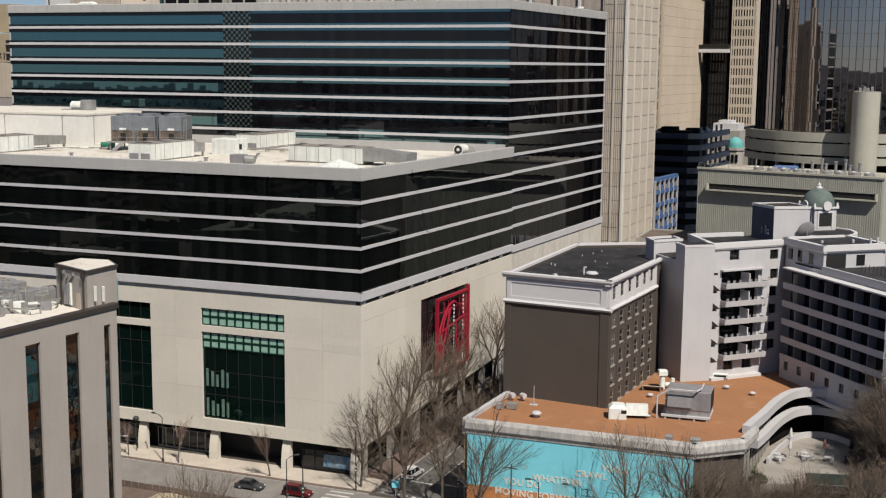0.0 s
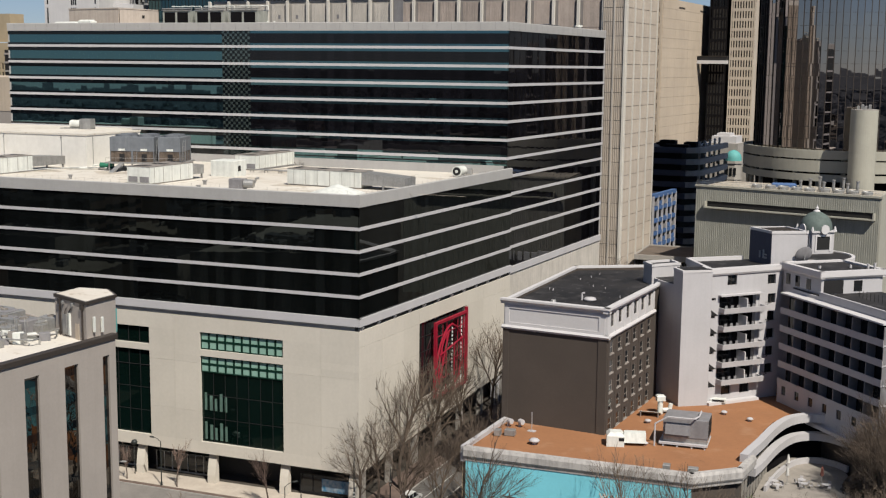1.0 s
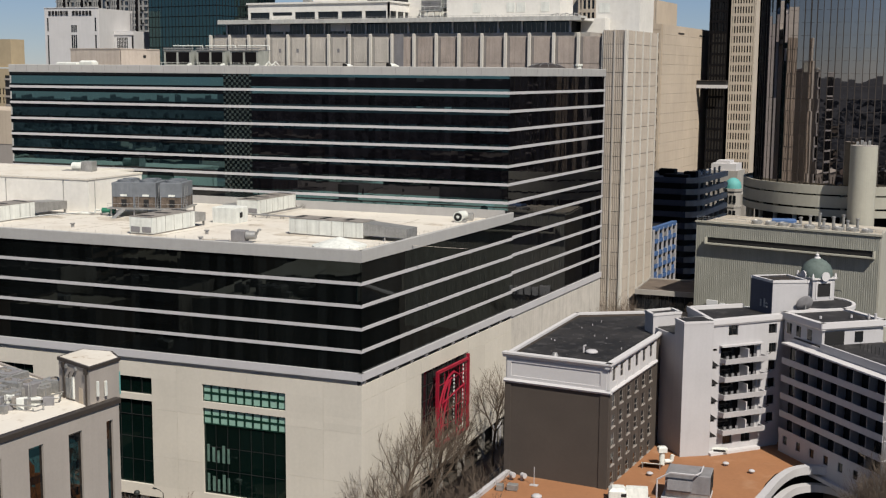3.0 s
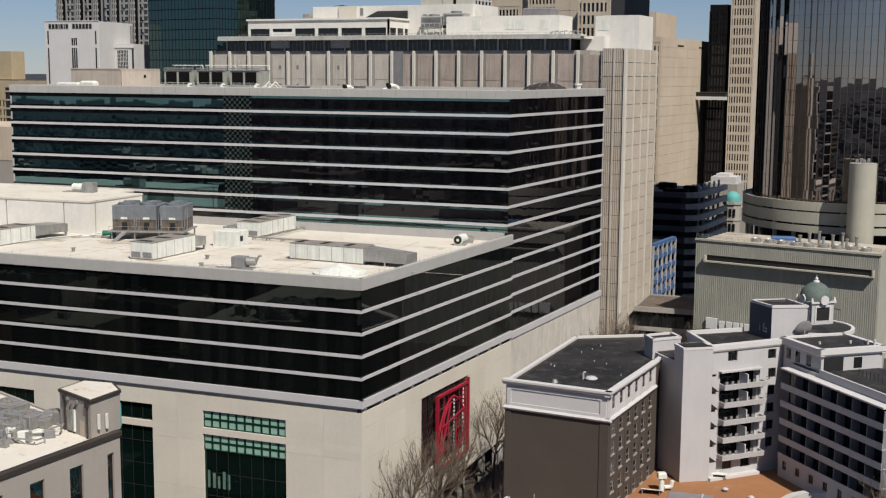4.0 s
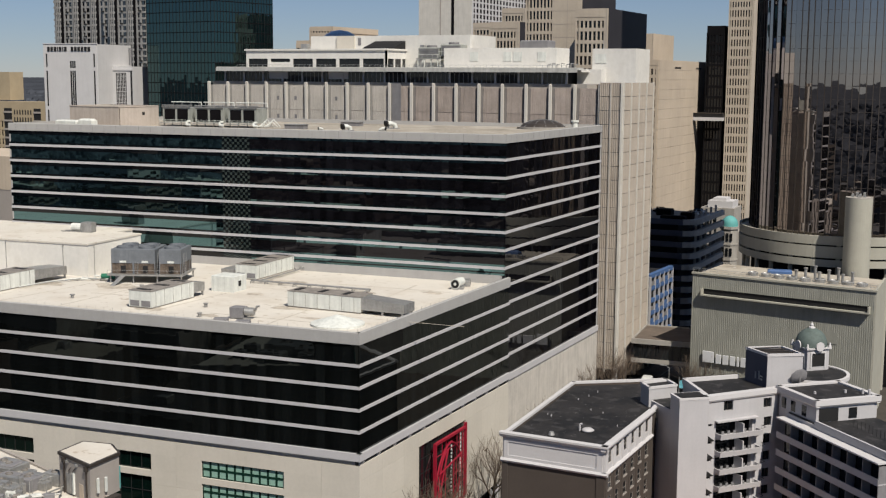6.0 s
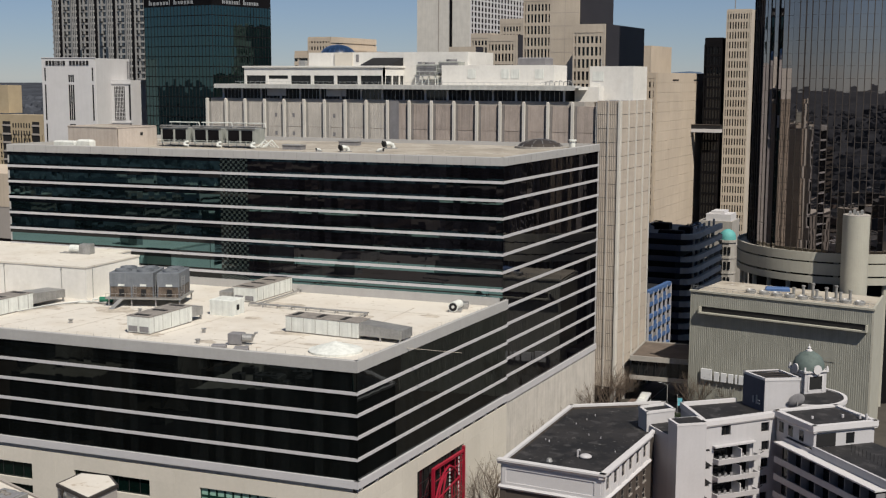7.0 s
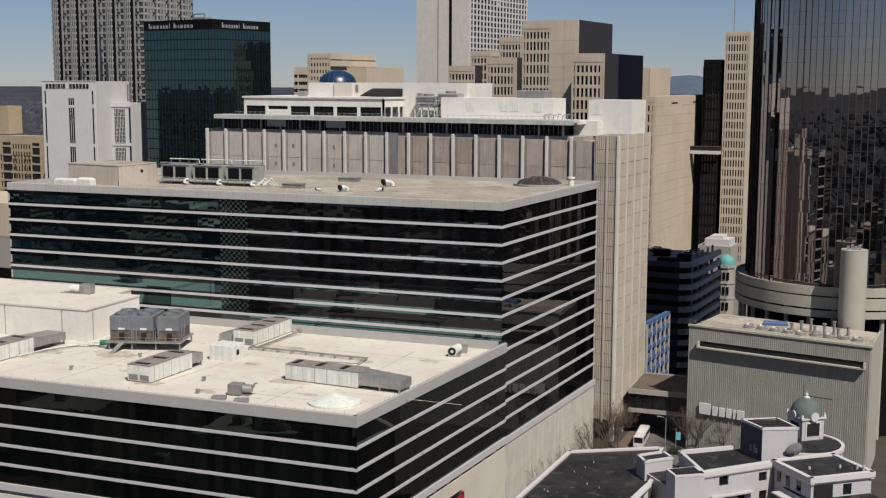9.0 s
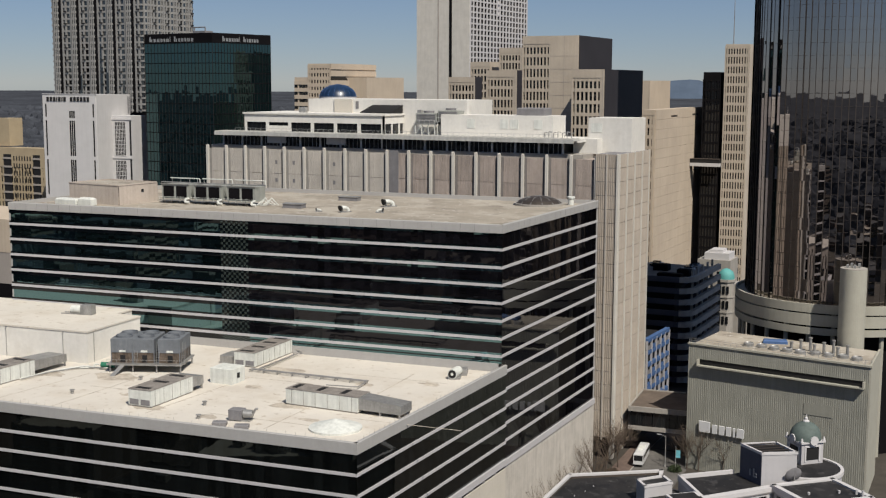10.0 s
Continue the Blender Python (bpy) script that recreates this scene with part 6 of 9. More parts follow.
part("sign_face", Geo().box(0.02, wb - 0.05, -0.05, 0.0, 36.3, 41.9), NAVY_PAINT, rb, "dark blue-grey painted face", Fb)
part("sign_bar", Geo().box(wb - 3.2, wb - 2.9, -0.2, -0.05, 37.4, 38.6).box(wb - 2.2, wb - 1.9, -0.2, -0.05, 37.4, 38.9).box(wb - 1.9, wb - 1.2, -0.2, -0.05, 37.4, 37.7).box(wb - 1.9, wb - 1.2, -0.2, -0.05, 38.0, 38.2), SIGN_DIM, rb, "white sign bars", Fb)
cup = thing("cupola", "square white cupola with a green copper dome and finial", "cupola", (57.9, 65.2, 36.3), 44)
m = cup.matrix_basis
part("cupola_base", Geo().box(-2.3, 2.3, -2.3, 2.3, 0, 4.6), HOTEL_WHITE, cup, "", m)
for a in range(4):
    part("cupola_opening", Geo().box(-1.35, 1.35, -2.34, -2.2, 1.3, 3.7), BLACK, cup, "dark louvred opening", m @ pose(0, 0, 0, 0, 0, 90 * a))
    part("cupola_frame", Geo().box(-1.65, -1.35, -2.42, -2.3, 1.0, 4.0).box(1.35, 1.65, -2.42, -2.3, 1.0, 4.0).box(-1.35, 1.35, -2.42, -2.3, 3.7, 4.0), HOTEL_TRIM, cup, "", m @ pose(0, 0, 0, 0, 0, 90 * a))
    part("corner_scroll", Geo().cyl(2.35, -2.35, 4.75, 5.5, 0.3, 10, 0.12), HOTEL_TRIM, cup, "", m @ pose(0, 0, 0, 0, 0, 90 * a))
part("cupola_cornice", Geo().box(-2.6, 2.6, -2.6, 2.6, 4.45, 4.75), HOTEL_TRIM, cup, "", m)
part("dome", Geo().lathe(0, 0, [(2.85, 4.75), (2.85, 5.15), (2.75, 5.9), (2.35, 6.75), (1.65, 7.45), (0.8, 7.9), (0.3, 8.05), (0.0, 8.1)], 20), COPPER, cup, "green copper dome", m, True)
part("finial", Geo().lathe(0, 0, [(0.62, 7.9), (0.55, 8.15), (0.25, 8.3), (0.32, 8.6), (0.1, 8.85), (0.0, 9.4)], 10), HOTEL_TRIM, cup, "pale finial", m)
for a in (0, 270):
    part("arched_dormer", Geo().rod((0, -2.9, 5.0), (0, -2.2, 5.0), 0.85, 0.85, 16), HOTEL_TRIM, cup, "", m @ pose(0, 0, 0, 0, 0, a))
dr = thing("round_roof_drum", "round hotel roof drum with a white rim and black roof", "roof drum", (58.0, 60.8, 36.3))
part("drum_wall", Geo().cyl(58.0, 60.8, 30.0, 36.8, 7.2, 44), HOTEL_WHITE, dr, "", None, False)
part("drum_rim", Geo().lathe(58.0, 60.8, [(7.2, 36.2), (7.5, 36.4), (7.5, 37.05), (6.9, 37.05), (6.8, 36.6)], 44), HOTEL_TRIM, dr, "white rim")
part("drum_roof", Geo().cyl(58.0, 60.8, 36.8, 36.86, 6.9, 44), ROOF_BLACK, dr)
dish = thing("satellite_dish", "grey satellite dish on a roof mount", "satellite dish", (58.6, 50.4, 36.9), 200)
m = dish.matrix_basis
part("dish_bowl", Geo().lathe(0, 0, [(0.0, 0.0), (0.8, 0.09), (1.55, 0.38), (1.6, 0.42), (0.8, 0.15), (0, 0.06)], 18), UNIT_GREY, dish, "", m @ pose(0, 0, 1.3, 68, 0, 20), True)
part("dish_mount", Geo().rod((0, 0.2, -0.5), (0, 0.1, 1.3), 0.09), METAL, dish, "", m)
part("dish_arm", Geo().rod((0.0, -0.3, 1.0), (0.4, -1.1, 1.7), 0.05), METAL, dish, "", m)

# angled balcony wing
aw = thing("hotel_wing", "angled hotel wing with rows of shaded balconies and white parapets", "hotel", (70, 36, 14))
W0, W1 = (56.4, 43.3), (74.9, 24.2)
FW, WW = face_frame(W0, W1)
part("wing_body", Geo().prism([tuple((FW @ Vector((0, 1.7, 0)))[:2]), tuple((FW @ Vector((WW, 1.7, 0)))[:2]), tuple((FW @ Vector((WW, 14, 0)))[:2]), tuple((FW @ Vector((0, 14, 0)))[:2])], 13.6, 33.4), HOTEL_WHITE, aw, "pale wall")
# brown base stands in for the shaded galleries under the wing
part("wing_base", Geo().box(0, WW, 2.0, 13.9, 0, 13.6), BROWN, aw, "brown wing base, dark for the gallery's shade", FW)
part("wing_ledge", Geo().box(3, WW, -0.9, 2.0, 13.0, 13.6), HOTEL_WHITE, aw, "", FW)
part("wing_roof", Geo().box(0.3, WW, 1.9, 13.8, 33.4, 33.6), ROOF_BLACK, aw, "black flat roof", FW)
part("roof_upstand", Geo().box(8.0, WW, 1.6, 2.0, 33.0, 34.2), HOTEL_WHITE, aw, "", FW)
part("top_canopy", Geo().box(0, WW, -0.3, 1.7, 32.6, 32.85), HOTEL_TRIM, aw, "white sloping canopy edge", FW)
lev = [29.6 - 3.03 * i for i in range(5)]
part("recess_wall", Geo().box(0, WW, 1.55, 1.69, 16.5, 32.6), BLACK_WALL, aw, "balcony backs painted black for recess shade", FW)
for z in lev:
    bal = part("balcony_row", Geo().box(0, WW, -0.1, 1.6, z - 0.25, z), HOTEL_WHITE, aw, "balcony floor slab", FW)
    part("balcony_parapet", Geo().box(0, WW, -0.12, 0.05, z - 0.3, z + 0.75), HOTEL_WHITE, bal, "", FW)
    k = 3.78
    while k < WW:
        # divider colour is darkened to carry the shade inside the balconies
        part("divider", Geo().box(k, k + 0.14, -0.05, 1.55, z, z + 2.7), UNIT_GREY, bal, "", FW)
        k += 3.78
    k = 0.6
    while k < WW - 2:
        part("balcony_door", Geo().box(k, k + 2.4, 1.45, 1.54, z, z + 2.2), GL_WIN, bal, "", FW)
        k += 3.78
lower = [(1.2 + i * 3.78, 2.4 + i * 3.78, 15.6, 17.1) for i in range(7)]
wall(aw, FW, WW, 13.6, 17.6, lower, HOTEL_WHITE, 0.4, "lower_wall", "pale lower wall with windows")
for h in lower:
    window(aw, FW, *h, depth=0.2, bars=2)
up = [(55.9, 46.8), (63.2, 39.6), (71.7, 47.6), (64.4, 54.8)]
part("upper_storey", Geo().prism(up, 32.0, 36.9), HOTEL_WHITE, aw, "set-back top storey")
for k in range(4):
    F, w = face_frame(up[k], up[(k + 1) % 4])
    part("upper_cornice", Geo().extrude_x([(0.4, 36.2), (-0.3, 36.2), (-0.5, 36.5), (-0.5, 37.4), (0.4, 37.4)], -0.4, w + 0.4), HOTEL_TRIM, aw, "white roof edge", F)
    if k == 0:
        for u in (0.8, 3.4, 6.4):
            part("upper_window", Geo().box(u, u + 1.2, -0.05, 0.02, 33.9, 35.7), GL_WIN, aw, "", F)
    if k == 1:
        # flat black sheet stands in for the loggia's shade
        part("upper_loggia", Geo().box(0.5, 4.2, -0.05, 0.02, 33.65, 35.9), BLACK, aw, "black sheet for a shaded loggia", F)
        part("upper_window", Geo().box(6.2, 7.8, -0.05, 0.02, 33.9, 35.7), GL_WIN, aw, "", F)
part("upper_roof", Geo().prism(up, 36.9, 37.1), ROOF_BLACK, aw, "black flat roof")
for x, y, h in ((70.4, 47.4, 1.2), (69.2, 48.6, 0.8), (66.5, 48, 0.5), (62, 45, 0.4)):
    t = thing("roof_pipe_stub", "small pale vent pipe on the black roof", "vent", (x, y, 37.1), 0, "roof pipe stubs")
    part("pipe_stub", Geo().cyl(0, 0, 0, h, 0.22, 8), HOTEL_WHITE, t, "", t.matrix_basis)
for i in range(16):
    part("roof_railing_post", Geo().rod((11.0 + i * 0.95, 7.0, 33.6), (11.0 + i * 0.95, 7.0, 34.9), 0.04, 0.04, 4), BLACK, aw, "", FW)
# what stands on the terrace
rng = random.Random(3)
for x, y, c in ((67.3, 29.5, 0), (62.6, 27.0, 1), (61.6, 33.2, 1)):
    t = thing("closed_parasol", "closed parasol of red cloth on a pole" if c == 0 else "closed white cloth parasol on a pole", "parasol", (x, y - 6.0, 7.4), 0, "terrace parasols")
    part("parasol_pole", Geo().rod((0, 0, 0), (0, 0, 2.7), 0.04), STEEL_POLE, t, "", t.matrix_basis)
    part("parasol_cloth", Geo().lathe(0, 0, [(0.05, 2.8), (0.2, 2.3), (0.28, 1.4), (0.12, 1.2)], 10), CLOTH_RED if c == 0 else CLOTH_WHITE, t, "", t.matrix_basis)
    part("parasol_foot", Geo().cyl(0, 0, 0, 0.1, 0.35, 12), CONCRETE, t, "", t.matrix_basis)
for x, y in ((65.2, 26.4), (64.6, 28.0), (61.0, 25.6), (61.6, 24.0), (68.2, 27.4)):
    t = thing("terrace_table", "round white terrace table on a pedestal", "table", (x, y - 6.0, 7.4), 0, "terrace tables")
    part("tabletop", Geo().cyl(0, 0, 0.7, 0.75, 0.6, 14), HOTEL_WHITE, t, "", t.matrix_basis)
    part("pedestal", Geo().cyl(0, 0, 0, 0.7, 0.08, 8, 0.06).cyl(0, 0, 0, 0.04, 0.35, 10), METAL, t, "", t.matrix_basis)
    for k in range(3):
        a = 2.1 * k + x
        c = thing("terrace_chair", "small white terrace chair", "chair", (x + 1.0 * math.cos(a), y - 6.0 + 1.0 * math.sin(a), 7.4), math.degrees(a) - 90, "terrace chairs")
        mm = c.matrix_basis
        part("seat", Geo().box(-0.22, 0.22, -0.22, 0.22, 0.42, 0.47), HOTEL_WHITE, c, "", mm)
        part("backrest", Geo().box(-0.22, 0.22, 0.18, 0.22, 0.47, 0.9), HOTEL_WHITE, c, "", mm)
        for lx in (-0.2, 0.16):
            for ly in (-0.2, 0.16):
                part("leg", Geo().box(lx, lx + 0.04, ly, ly + 0.04, 0, 0.42), METAL, c, "", mm)
t = thing("pool_cover", "dark green pool cover on the terrace", "pool cover", (73.6, 13.6, 7.4), 20)
part("cover", Geo().bevel(-7, 7, -2.6, 2.6, 0, 0.35, 0.2), mat("dark_green_cover", (0.012, 0.03, 0.024), 0.7), t, "", t.matrix_basis)
t = thing("terrace_fence", "low metal fence round the terrace edge", "fence", (66, 6, 7.4))
for i in range(24):
    x, y = 60.4 + i * 0.75, 4.6 + i * 0.2
    part("fence_post", Geo().rod((x, y - 6.0, 7.4), (x, y, 5.1), 0.04, 0.04, 4), STEEL_POLE, t)
part("fence_rail", Geo().rod((60.4, 4.6, 8.5), (77.65, 9.2, 8.5), 0.04, 0.04, 4), STEEL_POLE, t)


# ---- the city behind ----
def grid_face(parent, F, w, z0, z1, bays, storeys, pier, band, material, proud=0.35, glazing=None, tilt=0.0015, seed=1, band_proud=None):
    """A facade of piers and spandrels before glass; every pier and spandrel is a part."""
    bp = proud * 0.8 if band_proud is None else band_proud
    rr = random.Random(seed)
    part("glazing", panes(w, z0, z1, w / bays, 0.0, tilt, rr), glazing or GL_WIN, parent, "", F)
    if pier:
        me = Geo().box(-pier / 2, pier / 2, -proud, 0.02, z0, z1).mesh("pier", material)
        for i in range(bays + 1):
            part("pier", me, material, parent, "", F @ pose(min(max(w * i / bays, pier / 2), w - pier / 2), 0, 0))
    if band:
        me = Geo().box(0, w, -bp, 0.02, -band / 2, band / 2).mesh("spandrel", material)
        for i in range(storeys + 1):
            part("spandrel", me, material, parent, "", F @ pose(0, 0, min(max(z0 + (z1 - z0) * i / storeys, z0 + band / 2), z1 - band / 2)))


def tower(label, corner, W, D, z1, turn=0.0, z0=0.0, core=None, name="office_tower", group=""):
    """A box tower by its corner nearest the camera: W to the left along the front, D back along the side."""
    t = thing(name, label, "office tower", (corner[0], corner[1], z0), turn, group)
    m = t.matrix_basis
    part("core", Geo().box(-W + 0.1, -0.1, 0.1, D - 0.1, 0, z1 - z0), core or BLACK_WALL, t, "", m)
    a = radians(turn)
    fl = (corner[0] - W * math.cos(a), corner[1] - W * math.sin(a))
    br = (corner[0] - D * math.sin(a), corner[1] + D * math.cos(a))
    return t, face_frame(fl, corner)[0], face_frame(corner, br)[0]


# long building with ribbed panels and pale fins
lb = thing("office_building", "long tan building of ribbed panels with pale fins", "office building", (-70, 160, 0))
LX0, LX1, LY = -129.4, -8.2, 138.5
FLB, LBW = face_frame((LX0, LY), (LX1, LY))
part("core", Geo().box(LX0 + 0.2, -8.0, LY + 0.3, LY + 26, 0, 86.4), RIB, lb)


def ribbed(w, h, ribs, depth=0.16):
    """A panel whose face is folded into ribs."""
    prof = [(0.0, 0.0)]
    s = w / ribs
    for i in range(ribs):
        x = i * s
        prof += [(x + s * 0.12, -depth), (x + s * 0.55, -depth), (x + s * 0.67, 0.0)]
    prof += [(w, 0.0)]
    g = Geo()
    n = len(prof)
    for z in (0, h):
        g.v += [(x, y, z) for x, y in prof]
    g.f += [(i, i + 1, i + 1 + n, i + n) for i in range(n - 1)]
    k = len(g.v)
    g.v += [(0, 0.2, h), (w, 0.2, h)]
    g.f.append(tuple(range(n, 2 * n)) + (k + 1, k))
    return g


bays = 18
bwid = LBW / bays
tiers = ((61.1, 4.6), (65.76, 4.6), (70.42, 4.6), (75.08, 4.6), (79.74, 6.8))
panel_mesh = {(h, k): ribbed(bwid - 2.3, h - 0.06, 24, 0.035).mesh("panel", (RIB_LIGHT, RIB)[k]) for h in (4.6, 6.8) for k in (0, 1)}
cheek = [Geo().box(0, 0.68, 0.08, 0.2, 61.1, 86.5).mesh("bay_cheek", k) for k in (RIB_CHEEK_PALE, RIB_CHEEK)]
small = Geo().box(0, 0.75, -0.06, 0.02, 0, 1.1).mesh("small_window", UNIT_GREY)
fin = Geo().bevel(-0.32, 0.32, -0.75, 0.1, 60.0, 87.5, 0.12).mesh("fin", RIB_PALE)
for i in range(bays + 1):
    part("fin", fin, RIB_PALE, lb, "pale concrete fin", FLB @ pose(i * bwid, 0, 0))
    if i < bays:
        tan = i > 8
        for z, h in tiers:
            part("panel", panel_mesh[h, int(tan)], RIB, lb, "ribbed tan panel" if tan else "ribbed grey-beige panel", FLB @ pose(i * bwid + 1.15, 0, z))
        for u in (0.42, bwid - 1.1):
            part("bay_cheek", cheek[tan], RIB, lb, "recessed side strip coloured darker as shade", FLB @ pose(i * bwid + u, 0, 0))
        if i in (3, 4, 6):
            for z in (66.8, 72.0, 77.2, 82.4):
                part("small_window", small, UNIT_GREY, lb, "small dim window", FLB @ pose(i * bwid + 2.6 + (i % 2) * 0.8, 0, z))
# grey sheet before the panels stands in for a shaded recess
part("slot", Geo().box(9 * bwid + 0.5, 9 * bwid + 3.4, -0.2, 0.1, 61, 87.4), UNIT_GREY, lb, "dark sheet painted for a recessed bay's shade", FLB)
# clerestory and canopy
part("terrace_deck", Geo().box(LX0 + 1, -12, LY + 0.2, LY + 30, 86.4, 87.6), CONCRETE, lb)
FCL, CLW = face_frame((LX0 + 4.5, LY + 1.8), (-18.0, LY + 1.8))
cr = random.Random(4)
mull = Geo().box(-0.05, 0.05, -0.08, -0.01, 87.6, 90.1).mesh("clerestory_mullion", METAL)
for i in range(16):
    part("clerestory_pane", panes(CLW / 16, 87.6, 90.6, 99, 0.0, 0.002, cr, i * CLW / 16), GL_WIN, lb, "", FCL)
for i in range(17):
    part("clerestory_pier", Geo().box(i * CLW / 16 - 0.24, i * CLW / 16 + 0.24, -0.35, 0.1, 87.6, 90.6), HOTEL_TRIM, lb, "", FCL)
    if i < 16:
        for k in range(1, 5):
            part("clerestory_mullion", mull, METAL, lb, "", FCL @ pose((i + k / 5) * CLW / 16, 0, 0))
for i in (3, 6):
    part("blank_bay", Geo().box((i - 0.1) * CLW / 16 - 4, (i - 0.1) * CLW / 16 + 2.4, -0.2, 0.05, 88.4, 90.5), HOTEL_TRIM, lb, "", FCL)
part("clerestory_core", Geo().box(LX0 + 5, -18.5, LY + 2.2, LY + 28, 87.6, 90.6), BLACK, lb)
part("canopy", Geo().box(LX0 + 3.5, -14.0, LY + 1.6, LY + 27, 90.6, 91.1), RENDER_WHITE, lb, "pale canopy slab")
CANOPY = mat("weathered_canopy_paint", (0.63, 0.62, 0.58), 0.8, vary=0.15, scale=0.4, streak=0.25)
part("canopy_trellis", Geo().box(LX0 + 3.5, -14.0, LY - 1.3, LY + 6.0, 91.12, 91.2), CANOPY, lb, "grey canopy deck")
canopy_rib = Geo().box(0, 0.22, LY - 1.75, LY + 4.5, 91.2, 91.75).mesh("canopy_rib", CANOPY)
for i in range(75):
    x = LX0 + 3.7 + i * 1.5
    part("canopy_rib", canopy_rib, CANOPY, lb, "", pose(x, 0, 0))
part("canopy_edge", Geo().box(LX0 + 3.5, -14.0, LY - 1.7, LY - 1.45, 90.5, 91.6).box(LX0 + 3.5, -14.0, LY + 1.2, LY + 1.4, 91.0, 91.1), CANOPY, lb)
rl = Geo()
for i in range(60):
    rl.rod((LX0 + 6 + i * 1.8, LY + 5.5, 91.1), (LX0 + 6 + i * 1.8, LY + 5.5, 92.4), 0.05, 0.05, 4)
rl.rod((LX0 + 6, LY + 5.5, 92.4), (LX0 + 112, LY + 5.5, 92.4), 0.05, 0.05, 4)
part("roof_railing", rl, STEEL_POLE, lb, "thin roof railing", kind="stuff")
# white penthouse floor with its windows
pf = thing("roof_penthouse", "long white penthouse storey with dark windows", "penthouse", (-95, 150, 91))
FPF, PFW = face_frame((-121.5, 146), (-74.0, 146))
ph = [(0.8 + i * 7.8, 7.6 + i * 7.8, 91.2, 94.2) for i in range(6)]
wall(pf, FPF, PFW, 91.1, 96.9, ph, RENDER_WHITE, 0.5, "penthouse_front", "white wall with window band")
for i, h in enumerate(ph):
    if i == 1:
        part("blank_bay", Geo().box(h[0], h[1], 0.1, 0.4, 91.6, 93.2), RENDER_WHITE, pf, "", FPF)
    window(pf, FPF, *h, depth=0.3, frame_mat=BLACK, bars=4)
FPS, PSW = face_frame((-74.0, 146), (-74.0, 169.5))
ps = [(0.8 + i * 4.4, 4.6 + i * 4.4, 91.2, 94.2) for i in range(5)]
wall(pf, FPS, PSW, 91.1, 96.9, ps, RENDER_WHITE, 0.5, "penthouse_side", "white wall with window band")
for h in ps:
    window(pf, FPS, *h, depth=0.3, frame_mat=BLACK, bars=2)
part("penthouse_core", Geo().box(-121, -74.5, 146.6, 169, 91.1, 96.5), BLACK, pf)
part("penthouse_roof", Geo().box(-121.9, -73.6, 145.6, 170, 96.5, 97.0), RENDER_WHITE, pf, "white roof slab")
ub = thing("roof_penthouse", "upper white roof block behind the penthouse storey", "penthouse", (-75, 165, 97))
part("upper_block", Geo().box(-106.3, -53.6, 158, 176, 91, 101.0), RENDER_WHITE, ub, "white blank wall")
part("tank_box", Geo().box(-97, -91, 157.4, 158, 96.9, 101.0), CREAM, ub)
part("vent", Geo().box(-90, -89, 157.9, 158.02, 98.2, 100.4), UNIT_GREY, ub)
part("roof_panel", Geo().add([(-86, 153.5, 97.3), (-76, 153.5, 97.3), (-74, 157.5, 99.4), (-84, 157.5, 99.4), (-86, 153.5, 97.1), (-76, 153.5, 97.1), (-74, 157.5, 97.1), (-84, 157.5, 97.1)], [(0, 1, 2, 3), (0, 4, 5, 1), (1, 5, 6, 2), (3, 7, 4, 0)]), BLACK, ub, "dark tilted panel")
for x, y, w, h in ((-105.5, 152, 2.2, 1.6), (-68, 156, 1.2, 1.2), (-80.5, 157.5, 1.6, 1.0)):
    part("roof_box", Geo().bevel(x, x + w, y - 1, y + 0.6, 97, 97 + h, 0.1), METAL, ub)
pl = thing("roof_plant", "grey louvred plant units on a steel frame", "roof plant", (-62, 152, 91))
for x0, x1, z in ((-67, -60.4, 94.4), (-60.0, -53.6, 95.2)):
    part("plant_case", Geo().bevel(x0, x1, 152, 156, z, z + 3.0, 0.15), UNIT_SAGE, pl, "grey-green sheet case")
    for k in range(6):
        part("louvre", Geo().box(x0 + 0.4, x1 - 0.4, 151.9, 152.02, z + 0.3 + k * 0.42, z + 0.52 + k * 0.42), UNIT_GREY, pl, "dark louvre")
    part("fan_cowl", Geo().cyl((x0 + x1) / 2, 154, z + 3.0, z + 3.6, 1.5, 16), UNIT_GREY, pl, "round fan cowl")
    part("platform", Geo().box(x0 - 0.2, x1 + 0.2, 151.0, 156.2, z - 0.25, z - 0.05), METAL, pl)
    rl = Geo().rod((x0 - 0.2, 151.1, z + 1.0), (x1 + 0.2, 151.1, z + 1.0), 0.05, 0.05, 4)
    for k in range(5):
        rl.rod((x0 + k * 1.6, 151.1, z - 0.05), (x0 + k * 1.6, 151.1, z + 1.0), 0.04, 0.04, 4)
    part("plant_rail", rl, UNIT_WHITE, pl)
    for k in range(4):
        x = x0 + 0.2 + k * (x1 - x0 - 0.4) / 3
        part("plant_leg", Geo().rod((x, 151.3, 91.1), (x, 151.3, z - 0.25), 0.12, 0.12, 5), UNIT_WHITE, pl)
        part("plant_leg", Geo().rod((x, 155.8, 91.1), (x, 155.8, z - 0.25), 0.12, 0.12, 5), UNIT_WHITE, pl)
        if k < 3:
            part("brace", Geo().rod((x, 151.3, 91.3), (x + (x1 - x0 - 0.4) / 3, 151.3, z - 0.4), 0.07, 0.07, 4), UNIT_WHITE, pl)
wb = thing("roof_plant_box", "long white louvred plant box on the roof", "plant box", (-41, 150, 91))
part("plant_wall", Geo().box(-58, -24.6, 150, 160, 91.1, 97.1), RENDER_WHITE, wb, "white sheet wall")
for x in (-50, -40, -37, -30):
    part("louvre", Geo().box(x, x + 2.4, 149.9, 150.05, 93.5, 96.0), UNIT_WHITE, wb, "pale louvre")
